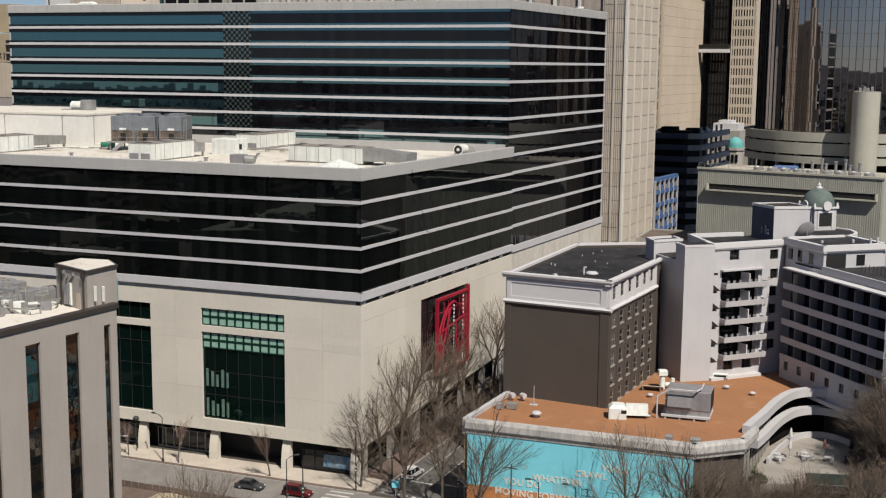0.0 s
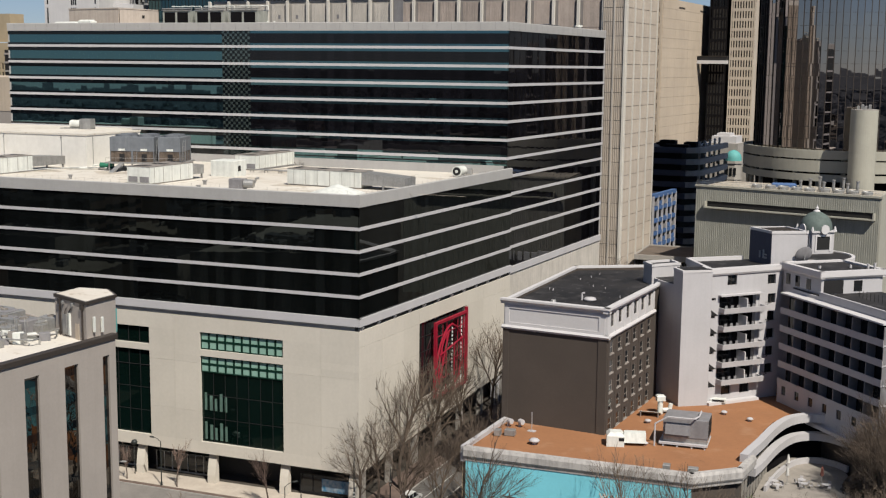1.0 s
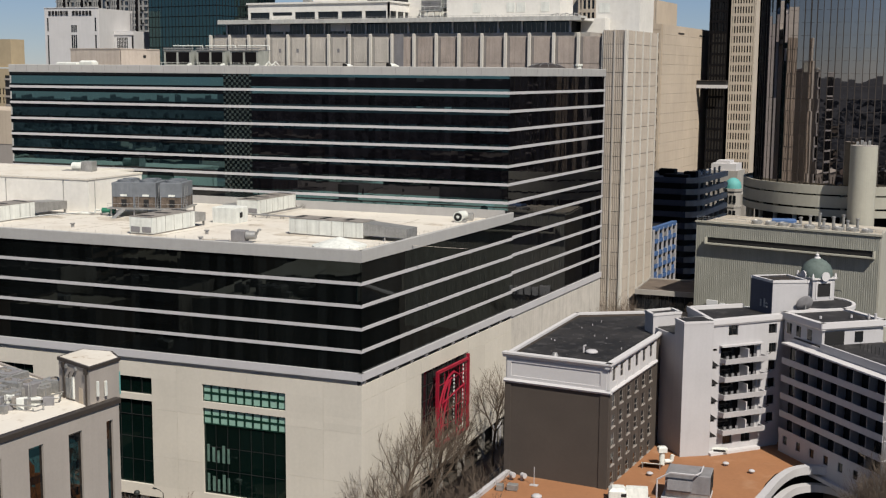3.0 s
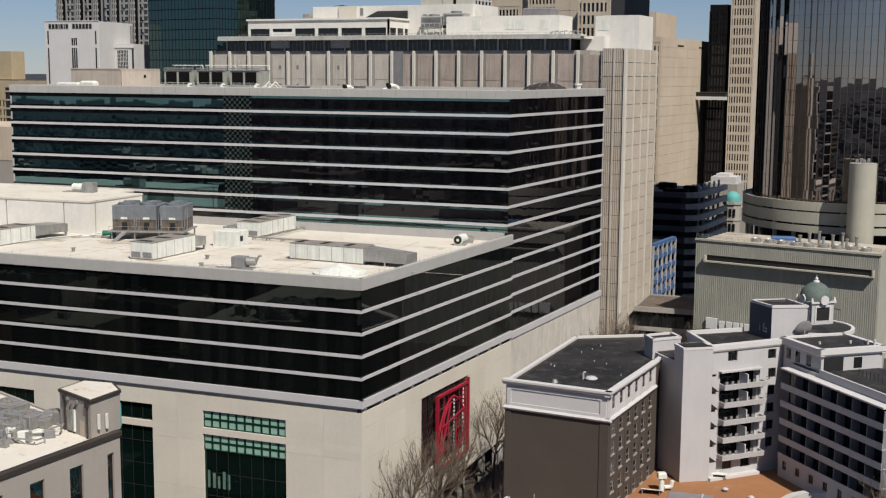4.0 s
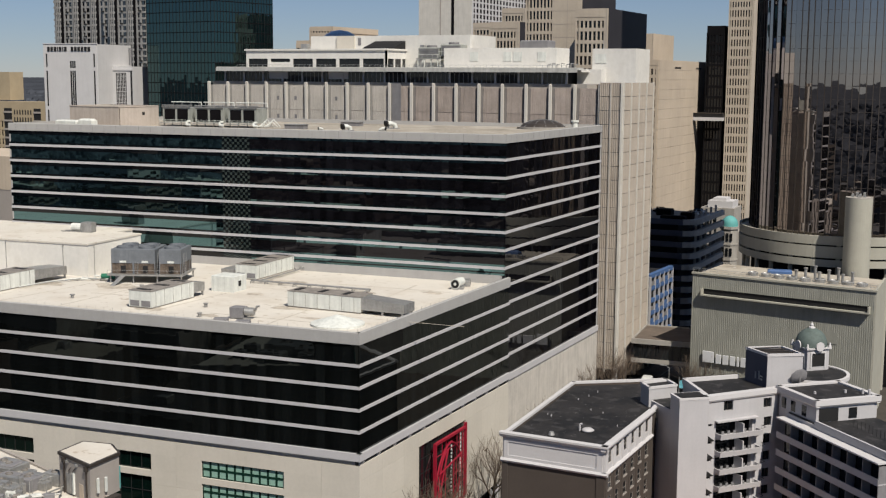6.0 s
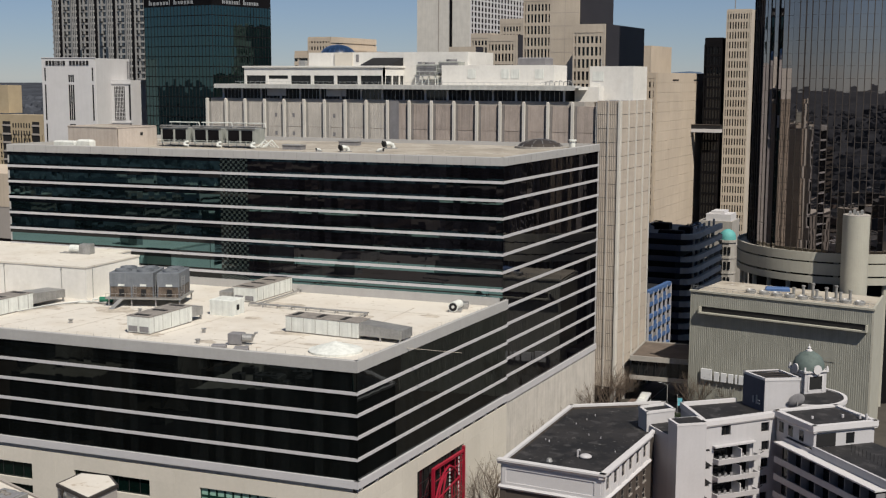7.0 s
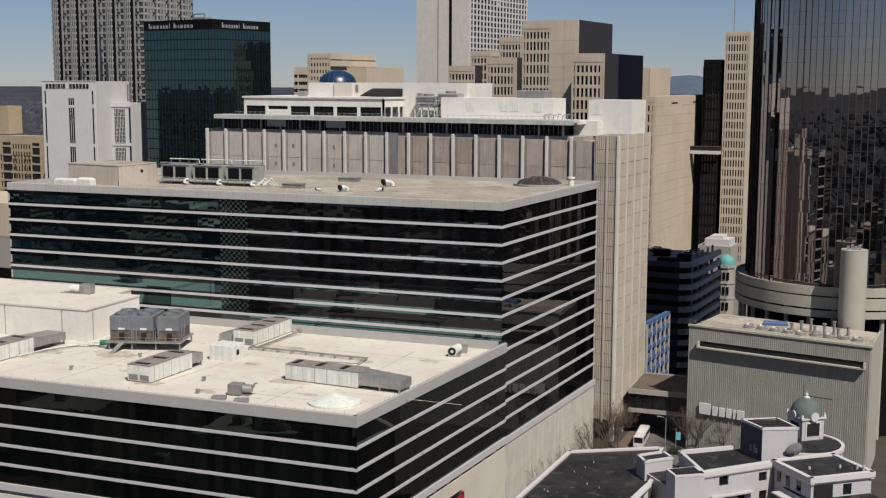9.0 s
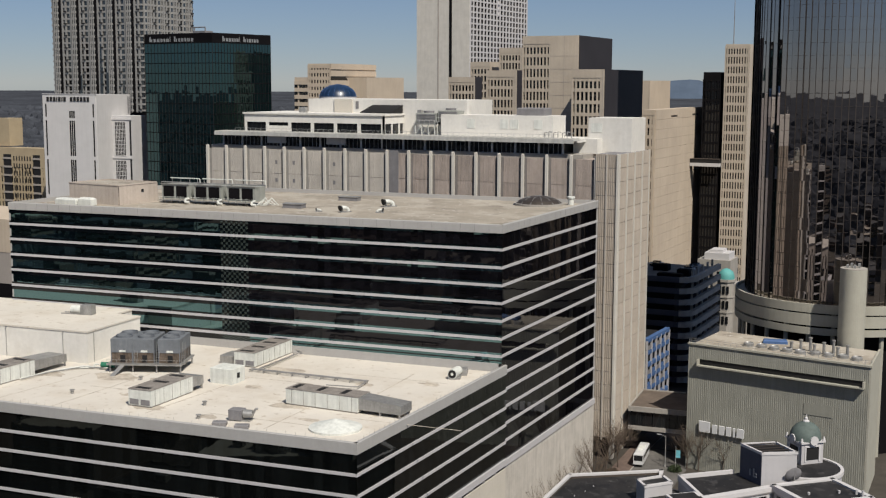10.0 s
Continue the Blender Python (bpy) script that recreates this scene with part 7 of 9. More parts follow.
part("top_plant", Geo().bevel(-36, -28, 152, 158, 97.1, 99.2, 0.3), UNIT_GREY, wb, "grey plant on top")
wc = thing("roof_plant_box", "tall bright white roof box with louvres", "plant box", (-10, 155, 88))
part("plant_wall", Geo().box(-14.7, -2.8, 150.5, 163, 87.5, 96.8), RENDER_WHITE, wc, "bright white wall")
part("louvre", Geo().box(-13.9, -10.9, 150.4, 150.55, 93.0, 95.4), UNIT_WHITE, wc)
part("low_box", Geo().box(-17.4, -10.8, 146.5, 150.5, 87.5, 91.4), RENDER_WHITE, wc)
part("roof_pole", Geo().rod((-11.8, 151, 96.8), (-11.8, 151, 99.0), 0.08), STEEL_POLE, wc)
for i in range(7):
    x = -27 + i * 1.3
    part("pipe", Geo().path([(x, 150, 91.1), (x, 150, 92.6 + 0.4 * (i % 2)), (x + 0.9, 150, 92.8)], 0.12), METAL, wc)

# end tower of ribbed panels
et = thing("office_tower", "slender tan tower of ribbed precast panels with pale ribs", "office tower", (-5, 150, 12))
FE1, E1W = face_frame((-8.2, 137.6), (-2.0, 137.6))
FE2, E2W = face_frame((-2.0, 137.6), (-2.0, 164.5))
part("core", Geo().box(-8.1, -2.2, 137.8, 164.3, 14, 88.0), UNIT_GREY, et)
rows, h = 21, 3.52
m1 = ribbed(E1W / 2 - 0.1, h - 0.14, 6, 0.09).mesh("panel", RIB_TOWER)
ncol = 4
m2 = ribbed(E2W / ncol - 0.5, h - 0.14, 8, 0.16).mesh("panel", RIB_TOWER)
for r in range(rows):
    z = 14.2 + r * h
    for c in range(2):
        part("panel", m1, RIB_TOWER, et, "", FE1 @ pose(c * E1W / 2 + 0.05, 0, z))
    for c in range(ncol):
        part("panel", m2, RIB_TOWER, et, "", FE2 @ pose(c * E2W / ncol + 0.25, 0, z))
for c in range(ncol + 1):
    part("rib", Geo().bevel(-0.17, 0.17, -0.35, 0.1, 13.5, 88.1, 0.05), RIB_PALE, et, "pale vertical rib", FE2 @ pose(min(max(c * E2W / ncol, 0.3), E2W - 0.3), 0, 0))
part("rib", Geo().bevel(-0.17, 0.17, -0.3, 0.1, 13.5, 88.1, 0.05), RIB_LIGHT, et, "pale vertical rib", FE1 @ pose(E1W / 2, 0, 0))
part("corner_rib", Geo().bevel(E1W - 0.45, E1W + 0.1, -0.4, 0.15, 13.5, 88.15, 0.06), RIB_PALE, et, "pale corner rib", FE1)
part("lobby", Geo().box(-7.0, -3.0, 139, 164, 0, 14), BLACK_WALL, et, "recessed lobby painted black for shade")
for y in (138.4, 147, 155, 163):
    part("lobby_column", Geo().box(-3.4, -2.2, y, y + 1.2, 0, 14.2), CONCRETE, et)

# footbridge beside it
br = thing("footbridge", "glazed footbridge with pale roof over the side street", "footbridge", (6, 150, 16))
FBR, BRW = face_frame((0.5, 144.6), (16.9, 146.2))
# brown roof colour, darkened further for the shadow of the hall
BRIDGE_ROOF = mat("brown_roof_with_hall_shade", (0.16, 0.125, 0.10), 0.95, vary=0.25, scale=0.4)
part("bridge_roof", Geo().box(-0.3, BRW, -0.4, 19.0, 20.9, 21.3), BRIDGE_ROOF, br, "brown bridge roof darkened for the hall's shadow", FBR)
part("roof_edge", Geo().box(-0.5, BRW, -0.7, -0.2, 20.3, 21.6).box(-0.5, -0.1, -0.2, 19.2, 20.6, 21.6).box(-0.1, BRW - 5, 18.8, 19.2, 20.9, 21.6), CONCRETE, br, "pale roof edge", FBR)
part("bridge_floor", Geo().box(-0.5, BRW, -0.3, 18.0, 15.2, 16.3), CONCRETE, br, "", FBR)
part("bridge_core", Geo().box(-0.2, BRW, 0.4, 17.8, 16.3, 20.8), BLACK, br, "", FBR)
for i in range(8):
    part("bridge_glass", panes(BRW / 8, 16.3, 20.3, 99, 0.0, 0.002, None, i * BRW / 8), GL_WIN, br, "dark bridge glazing", FBR)
for i in range(9):
    part("mullion", Geo().box(i * BRW / 8 - 0.06, i * BRW / 8 + 0.06, -0.1, 0.0, 16.3, 20.3), BLACK, br, "", FBR)

# ribbed olive hotel hall with ledge
wh = thing("hotel_hall", "windowless olive-grey ribbed hotel hall with a long dark slot", "hotel", (38, 160, 0))
V0, V1 = (16.7, 140.0), (61.6, 132.8)
FV, VW = face_frame(V0, V1)
back_l, back_r = (19.5, 161.0), (61.4, 153.2)
part("hall_body", Geo().prism([tuple((FV @ Vector((0, 0.4, 0)))[:2]), tuple((FV @ Vector((VW - 0.5, 0.4, 0)))[:2]), (60.9, 153.2), tuple(back_l)], 0, 40.2), GREY_GREEN, wh)
vm = ribbed(VW / 30, 41.0, 3, 0.045).mesh("panel", GREY_GREEN)
vlow = ribbed(VW / 30, 35.7, 3, 0.045).mesh("panel", GREY_GREEN)
vup = ribbed(VW / 30, 3.9, 3, 0.045).mesh("panel", GREY_GREEN)
for i in range(30):
    if 2 <= i < 29:
        part("panel", vlow, GREY_GREEN, wh, "", FV @ pose(i * VW / 30, 0, 0))
        part("panel", vup, GREY_GREEN, wh, "", FV @ pose(i * VW / 30, 0, 37.1))
    else:
        part("panel", vm, GREY_GREEN, wh, "", FV @ pose(i * VW / 30, 0, 0))
s0, s1 = 2 * VW / 30, 29 * VW / 30
part("slot_back", Geo().box(s0, s1, 0.25, 0.39, 35.7, 37.1), BLACK, wh, "dark slot window", FV)
part("slot_ledge", Geo().box(s0 - 0.3, s1 + 0.3, -1.4, 0.1, 35.45, 35.7).box(s0 - 0.3, s0, -1.4, 0.1, 35.7, 37.1).box(s1, s1 + 0.3, -1.4, 0.1, 35.7, 37.1), OLIVE_SMOOTH, wh, "projecting ledge", FV)
part("slot_lip", Geo().box(s0, s1, -1.4, -1.3, 35.7, 35.8), OLIVE_SMOOTH, wh, "", FV)
part("roof_edge", Geo().box(-0.2, VW + 0.2, -0.3, 0.6, 40.6, 41.05), OLIVE_SMOOTH, wh, "", FV)
part("hall_roof", Geo().prism([(17.4, 140.5), (61.0, 133.6), (60.8, 152.8), (19.9, 160.6)], 40.2, 40.5), ROOF_TAN, wh, "grey gravel roof")
rl = Geo()
for i in range(30):
    rl.rod((i * VW / 29, 0.3, 41.05), (i * VW / 29, 0.3, 42.1), 0.04, 0.04, 4)
rl.rod((0, 0.3, 42.1), (VW, 0.3, 42.1), 0.05, 0.05, 4).rod((0, 0.3, 41.6), (VW, 0.3, 41.6), 0.04, 0.04, 4)
part("roof_railing", rl, STEEL_POLE, wh, "roof railing", FV, kind="stuff")
# sign as plain raised strokes, no letters
xs = [(3.7, 2.9, 21.4), (7.2, 1.3, 20.9), (9.0, 1.4, 20.9), (10.9, 1.3, 20.9), (12.7, 0.5, 20.9), (13.7, 1.8, 20.9)]
for x, w, top in xs:
    part("sign_block", Geo().bevel(x, x + w, -0.7, -0.4, 18.6, top, 0.05), SIGN_WHITE, wh, "plain white sign block", FV)
    part("sign_bracket", Geo().box(x + w * 0.3, x + w * 0.5, -0.4, 0, 19.2, 19.5), METAL, wh, "", FV)
part("flat_panel", Geo().box(30, 37, -0.13, -0.1, 27.2, 30), GREY_GREEN, wh, "", FV)
FVR, VRW = face_frame(V1, tuple(back_r))
part("right_wall", Geo().box(0, VRW, 0, 0.5, 0, 41.0), OLIVE_SMOOTH, wh, "smooth olive side wall", FVR)
rng = random.Random(6)
for i in range(9):
    q = FV @ Vector((13 + i * 3.4, 6 + rng.random() * 1.5, 40.5))
    t = thing("round_roof_fan", "round pale roof fan on the hall", "fan", tuple(q), 0, "round roof fans")
    part("fan_case", Geo().lathe(0, 0, [(1.3, 0), (1.3, 0.7), (1.0, 0.9), (0.9, 0.7), (0, 0.6)], 16), METAL, t, "", t.matrix_basis)
for i in range(8):
    q = FV @ Vector((24 + i * 1.9, 7 + (i % 3) * 1.4, 40.5))
    t = thing("roof_flue", "upright metal flue on the hall roof", "flue", tuple(q), 0, "roof flues")
    part("flue_pipe", Geo().cyl(0, 0, 0, 2.2 + 0.5 * (i % 3), 0.35, 10).cyl(0, 0, 2.2 + 0.5 * (i % 3), 2.5 + 0.5 * (i % 3), 0.5, 10), METAL, t, "", t.matrix_basis)
q = FV @ Vector((15, 12, 40.5))
t = thing("roof_tarpaulin", "blue covered stack on the hall roof", "tarpaulin", tuple(q), 13)
part("cover", Geo().bevel(0, 6, 0, 2.5, 0, 0.9, 0.3), BLUE_DECK, t, "", t.matrix_basis)
# the tan lift shaft before the glass tower
SHZ = 59.8
sh = thing("lift_shaft_tower", "round smooth olive-tan shaft with small masts on top", "shaft tower", (53.4, 159.0, 39))
part("shaft", Geo().cyl(53.4, 159.0, 0, SHZ, 3.3, 40), OLIVE_SMOOTH, sh, "smooth round shaft", smooth=False)
part("shaft_cap", Geo().cyl(53.4, 159.0, SHZ, SHZ + 0.2, 3.3, 40), CONCRETE, sh)
for k in range(4):
    part("roof_gear", Geo().bevel(51.6 + k * 0.9, 52.2 + k * 0.9, 158.0 + (k % 2), 158.8 + (k % 2), SHZ + 0.2, SHZ + 1.1 + 0.3 * (k % 2), 0.1), METAL, sh)

# round tower of mirror glass on olive ring balconies
RC = (45.1, 190.5)
rt = thing("round_glass_tower", "round tower of dark bronze mirror glass on concrete rings", "glass tower", (RC[0], RC[1], 0))
GL_MIRROR = glass("mirror_glass", (0.003, 0.003, 0.003), 3.9, 0.01, (1.0, 0.90, 0.87), 0.10, 0.35)
GL_APT = glass("apartment_glass", (0.02, 0.023, 0.026), 1.9, 0.02)
GL_TOWER = glass("green_tower_glass", (0.001, 0.004, 0.004), 2.0, 0.01, (0.5, 0.95, 1.0), 0.05)
NSEG, RAD = 90, 24.4
rng = random.Random(17)
col_out = [rng.gauss(0, 0.075) * (3.0 if rng.random() < 0.22 else 1.0) for _ in range(NSEG)]
for s in range(48):
    z0, z1 = 48.6 + s * 3.23, 48.6 + (s + 1) * 3.23
    g = Geo()
    for i in range(NSEG):
        a0, a1 = 2 * math.pi * i / NSEG, 2 * math.pi * (i + 1) / NSEG
        d0, d1, d2 = col_out[i] + rng.gauss(0, 0.003), -col_out[i] + rng.gauss(0, 0.003), rng.gauss(0, 0.0022)
        pts = []
        for a, z, d in ((a0, z0, d0 - d2), (a1, z0, d1 - d2), (a1, z1, d1 + d2), (a0, z1, d0 + d2)):
            pts.append((RC[0] + (RAD + d) * math.cos(a), RC[1] + (RAD + d) * math.sin(a), z))
        g.add(pts, [(0, 1, 2, 3)])
    part("glazing", g, GL_MIRROR, rt, "storey of mirror glass")
me = Geo().box(-0.09, 0.09, -0.1, 0.05, 48.6, 48.6 + 48 * 3.23).mesh("mullion", BRONZE)
for i in range(NSEG):
    a = 2 * math.pi * i / NSEG
    part("mullion", me, BRONZE, rt, "", pose(RC[0] + RAD * math.cos(a), RC[1] + RAD * math.sin(a), 0, 0, 0, math.degrees(a) + 90))
for s in range(0, 49):
    part("transom", Geo().lathe(RC[0], RC[1], [(RAD - 0.1, 48.55 + s * 3.23), (RAD + 0.02, 48.55 + s * 3.23), (RAD + 0.02, 48.62 + s * 3.23), (RAD - 0.1, 48.62 + s * 3.23)], NSEG), BRONZE, rt)
part("tower_top", Geo().cyl(RC[0], RC[1], 203.6, 205.4, RAD, NSEG), BRONZE, rt)
for z0, z1, r in ((46.9, 49.2, 27.4), (43.5, 46.5, 27.4), (41.2, 43.0, 27.4)):
    part("ring_balcony", Geo().lathe(RC[0], RC[1], [(RAD - 3, z0), (r, z0), (r + 0.05, z1), (r - 0.5, z1), (r - 0.5, z1 - 0.7), (RAD - 3, z1 - 0.7)], NSEG), OLIVE_SMOOTH, rt, "olive concrete ring")
part("ring_core", Geo().cyl(RC[0], RC[1], 0, 48.5, 23.8, NSEG), BLACK_WALL, rt, "black core painted for shade between the rings")
for i in range(26):
    a = 2 * math.pi * i / 26
    part("ring_column", Geo().cyl(RC[0] + 25.8 * math.cos(a), RC[1] + 25.8 * math.sin(a), 0, 47.5, 0.6, 8), OLIVE_SMOOTH, rt)

# parking deck with rounded white slabs, turret, blue deck
pk = thing("parking_deck", "dark parking deck with rounded pale floor slabs", "parking deck", (-10, 225, 0))
# shaded copy of the pale deck concrete, for the front and floors
SHADED_DECK = mat("shaded_deck_concrete", (0.11, 0.12, 0.16), 0.8)
edge = [(-6.5, 217.4), (-4.2, 218.4), (-2.8, 220.2), (-2.2, 223.0), (-2.0, 240.0), (-1.8, 254.0)]
PALE_DECK = mat("pale_deck_parapet", (0.62, 0.59, 0.54), 0.85, vary=0.12, scale=0.3, streak=0.2)
for i in range(10):
    z = 10.9 + i * 3.6
    inner = [(x - 1.3, y + 0.7) for x, y in edge][::-1]
    part("deck_parapet", Geo().prism(edge + inner, z, z + 1.65), PALE_DECK, pk, "pale rounded deck parapet")
    part("deck_front", Geo().box(-44, -6.5, 217.4, 218.2, z, z + 1.65), SHADED_DECK, pk, "deck parapet coloured as shaded concrete")
    part("deck_floor", Geo().prism([(-44, 218.3), (-6.6, 218.3), (-3.4, 222.4), (-3.3, 253.6), (-44, 253.6)], z - 0.15, z + 0.25), SHADED_DECK, pk, "deck floor coloured as shaded concrete")
    for k in range(5):
        part("deck_column", Geo().box(-4.4, -3.8, 224 + k * 6.6, 224.7 + k * 6.6, z + 0.25, z + 3.45), PALE_DECK, pk)
part("deck_core", Geo().prism([(-43, 221), (-9, 221), (-9, 253), (-43, 253)], 0, 43.2), BLACK, pk, "black core for the shaded deck inside")
part("deck_roof", Geo().prism([(-44, 218.2), (-6.8, 218.2), (-3.6, 222.6), (-3.2, 253.4), (-44, 253.4)], 43.6, 43.9), TERRACE, pk, "pale grey parking roof")
for k, (x, y, w, d, h) in enumerate(((-14.5, 219.5, 8.0, 3.0, 1.9), (-10.0, 227.0, 4.0, 3.0, 2.4), (-20.5, 236.0, 5.0, 4.0, 2.2))):
    part("roof_shed", Geo().bevel(x, x + w, y, y + d, 43.9, 43.9 + h, 0.3), BLACK_WALL, pk, "dark roof shed")
sh = thing("stair_house", "white rendered stair house behind the parking roof", "stair house", (-8, 278, 0))
part("stair_wall", Geo().box(-14.4, -2.6, 272, 284, 0, 43.6), CONCRETE, sh, "pale concrete lower wall")
part("stair_top", Geo().box(-12.2, -3.4, 273, 282, 43.6, 46.0), HOTEL_TRIM, sh, "white stair head")
part("stair_top", Geo().box(-10.6, -6.0, 274, 281, 46.0, 47.0), HOTEL_TRIM, sh)
for i in range(4):
    part("stair_window", Geo().box(-12.5 + i * 2.6, -11.3 + i * 2.6, 271.9, 272.02, 36.5, 39.5), GL_WIN, sh)
for x, y, c in ((-12.0, 240, CAR_WHITE), (-12.4, 243, CAR_DARK), (-11.6, 246, CAR_WHITE), (-11.8, 249, CAR_WHITE), (-24, 244, CAR_DARK), (-25, 248, CAR_WHITE)):
    t = thing("parked_car", "small parked car on the roof deck", "car", (x, y, 43.9), 4, "roof deck cars")
    part("car_body", Geo().bevel(0, 4.5, 0, 1.8, 0.3, 0.95, 0.15), c, t, "", t.matrix_basis)
    part("car_cabin", Geo().bevel(0.9, 3.6, 0.1, 1.7, 0.95, 1.5, 0.25), GL_WIN, t, "", t.matrix_basis)
    for wx in (0.9, 3.6):
        part("wheel", Geo().rod((wx, -0.02, 0.33), (wx, 1.82, 0.33), 0.33, 0.33, 12), TYRE, t, "", t.matrix_basis)
tu = thing("stone_turret", "small stone turret building with a verdigris dome", "turret", (-2.6, 266, 0))
part("turret_wall", Geo().cyl(-2.6, 266, 0, 37.2, 3.0, 8, 3.0, math.pi / 8), CONCRETE, tu, "pale stone wall")
part("turret_cornice", Geo().cyl(-2.6, 266, 37.2, 38.1, 3.4, 8, 3.4, math.pi / 8), CONCRETE, tu)
part("turret_dome", Geo().lathe(-2.6, 266, [(2.9, 38.1), (2.85, 39.2), (2.45, 40.4), (1.5, 41.3), (0.6, 41.7), (0, 41.8)], 18), TEAL_COPPER, tu, "verdigris dome", None, True)
part("turret_wing", Geo().box(-2.4, 6.0, 268, 276, 0, 36.0), CONCRETE, tu, "pale stone wing")
for i in range(3):
    for z in (22.5, 28.0, 33.2):
        part("turret_window", Geo().box(-4.4 + i * 1.35, -3.6 + i * 1.35, 262.95, 263.3, z, z + 2.6), GL_WIN, tu)
for z in (26.2, 31.6):
    part("turret_band", Geo().cyl(-2.6, 266, z, z + 0.5, 3.25, 8, 3.25, math.pi / 8), CONCRETE, tu)
bd = thing("parking_deck", "blue and white latticed parking deck", "parking deck", (-4, 178, 0))
FBD, BDW = face_frame((-1.9, 166.5), (-1.0, 186.0))
part("deck_core", Geo().box(-30, -2.2, 167, 185.8, 0, 34), BLACK, bd)
for i in range(9):
    part("deck_slab", Geo().box(0, BDW, -0.3, 1, 6 + i * 3.5, 7.1 + i * 3.5), BLUE_DECK, bd, "blue slab edge", FBD)
for i in range(6):
    part("deck_post", Geo().box(i * BDW / 5 - 0.12, i * BDW / 5 + 0.12, -0.4, 0.2, 5, 34.5), HOTEL_WHITE, bd, "white post", FBD)
for i in range(5):
    for k in range(8):
        if (i * 3 + k) % 3:
            part("deck_panel", Geo().box(i * BDW / 5 + 0.4, (i + 1) * BDW / 5 - 0.6, -0.2, 0.0, 7.3 + k * 3.5, 8.4 + k * 3.5), UNIT_GREY if (i + k) % 2 else BLUE_DECK, bd, "", FBD)

# green glass tower
t, F1, F2 = tower("green-black glass tower with pale sign bars at the top", (-189.4, 223.5), 37.9, 31.5, 124.0, -10, core=BLACK)
for k, (F, w) in enumerate(((F1, 37.9), (F2, 31.5))):
    for s in range(29):
        z0 = 9 + s * 3.85
        part("glazing", panes(w, z0, z0 + 3.85, 1.6, 0.0, 0.0014, random.Random(s * 2 + k)), GL_TOWER, t, "storey of green glass", F)
    part("top_band", Geo().box(0, w, -0.15, 0.2, 120.6, 124.4), BLACK_WALL, t, "black sign band", F)
    me = Geo().box(-0.06, 0.06, -0.12, 0, 0, 120.6).mesh("mullion", BLACK)
    for s in range(29):
        part("transom", Geo().box(0, w, -0.1, 0, 9 + s * 3.85, 9.3 + s * 3.85), BLACK_WALL, t, "", F)
    n = 20
    for i in range(n + 1):
        part("mullion", me, BLACK, t, "", F @ pose(w * i / n, 0, 0))
    x = 3.2 if k == 0 else 5.2
    f = 1.3 if k == 0 else 1.0
    for i, wd in enumerate((1.5, 1.2, 1.2, 1.0, 0.8, 1.2, 0.4, 0.0, 1.5, 0.8, 1.2, 0.8, 1.2, 1.1)):
        if wd:
            top = 123.3 if i in (0, 6, 8) else 122.6
            part("sign_bar", Geo().box(x, x + wd * f * 0.32, -0.3, -0.15, 121.3, top), SIGN_DIM, t, "plain grey sign bar", F)
            if wd > 0.6:
                part("sign_bar", Geo().box(x + wd * f * 0.5, x + wd * f * 0.78, -0.3, -0.15, 121.3, 122.5), SIGN_DIM, t, "plain grey sign bar", F)
        x += (wd + 0.35) * f if wd else 1.4
part("roof_gear", Geo().path([(-18, 8, 124.0), (-18, 8, 127), (-12, 8, 127), (-12, 8, 124.0)], 0.25).box(-18, -11, 7, 11, 124, 125.6), UNIT_GREY, t, "", t.matrix_basis)

# white marble block
CW = 24.2
t, F1, F2 = tower("white marble block with narrow dark window strips", (-240.6, 216.7), CW, 24.0, 100.9, 8, core=WHITE_STONE)
bands = [(61.2, 75.2), (76.6, 90.6)]
def strip_wall(name, F, w, z1, holes, label):
    wall(t, F, w, 0, z1, holes, WHITE_STONE, 0.3, name, label)
    for h in holes:
        wi = part("strip_window", Geo().box(h[0], h[1], 0.18, 0.22, h[2], h[3]), GL_WIN, t, "", F)
        n = 3 if h[1] - h[0] > 2 else 1
        for i in range(1, n):
            c = h[0] + (h[1] - h[0]) * i / n
            part("mullion", Geo().box(c - 0.07, c + 0.07, 0.05, 0.2, h[2], h[3]), WHITE_STONE, wi, "", F)
FC = F1 @ pose(0, -0.32, 0)
holes = [(u, u + w, a, b) for u, w in ((1.0, 0.75), (CW - 1.5, 0.75)) for a, b in bands + [(92.0, 97.2)]]
holes += [(12.0, 14.6, a, b) for a, b in bands + [(91.6, 94.4)]]
strip_wall("front_wall", FC, CW, 100.9, holes, "white marble front")
part("side_wall", Geo().box(0, 24.0, -0.3, 0.1, 0, 100.9), WHITE_STONE, t, "white marble side", F2)
part("roof_coping", Geo().box(-0.2, CW + 0.3, -0.5, 0.3, 100.9, 101.2), WHITE_STONE, t, "", F1)
# grey sheets painted where the upper block's side is in shadow
for k in (1.2, 2.6):
    part("dark_return", Geo().box(21.0 + k, 22.0 + k, -0.34, -0.29, 93, 100), UNIT_GREY, t, "", F2)
x = 2.0
for i in range(14):
    if i != 7:
        part("sign_bar", Geo().box(x, x + (1.05 if i not in (3, 5) else 0.4), -0.55, -0.34, 98.2, 99.9), BLACK, t, "plain dark sign bar", F1)
    x += 1.52 if i not in (3, 5) else 0.85
FLO = F1 @ pose(CW + 0.35, 10, 0)
part("low_side_block", Geo().box(0, 8.9, 0.35, 12, 0, 92.4), WHITE_STONE, t, "lower white block", FLO)
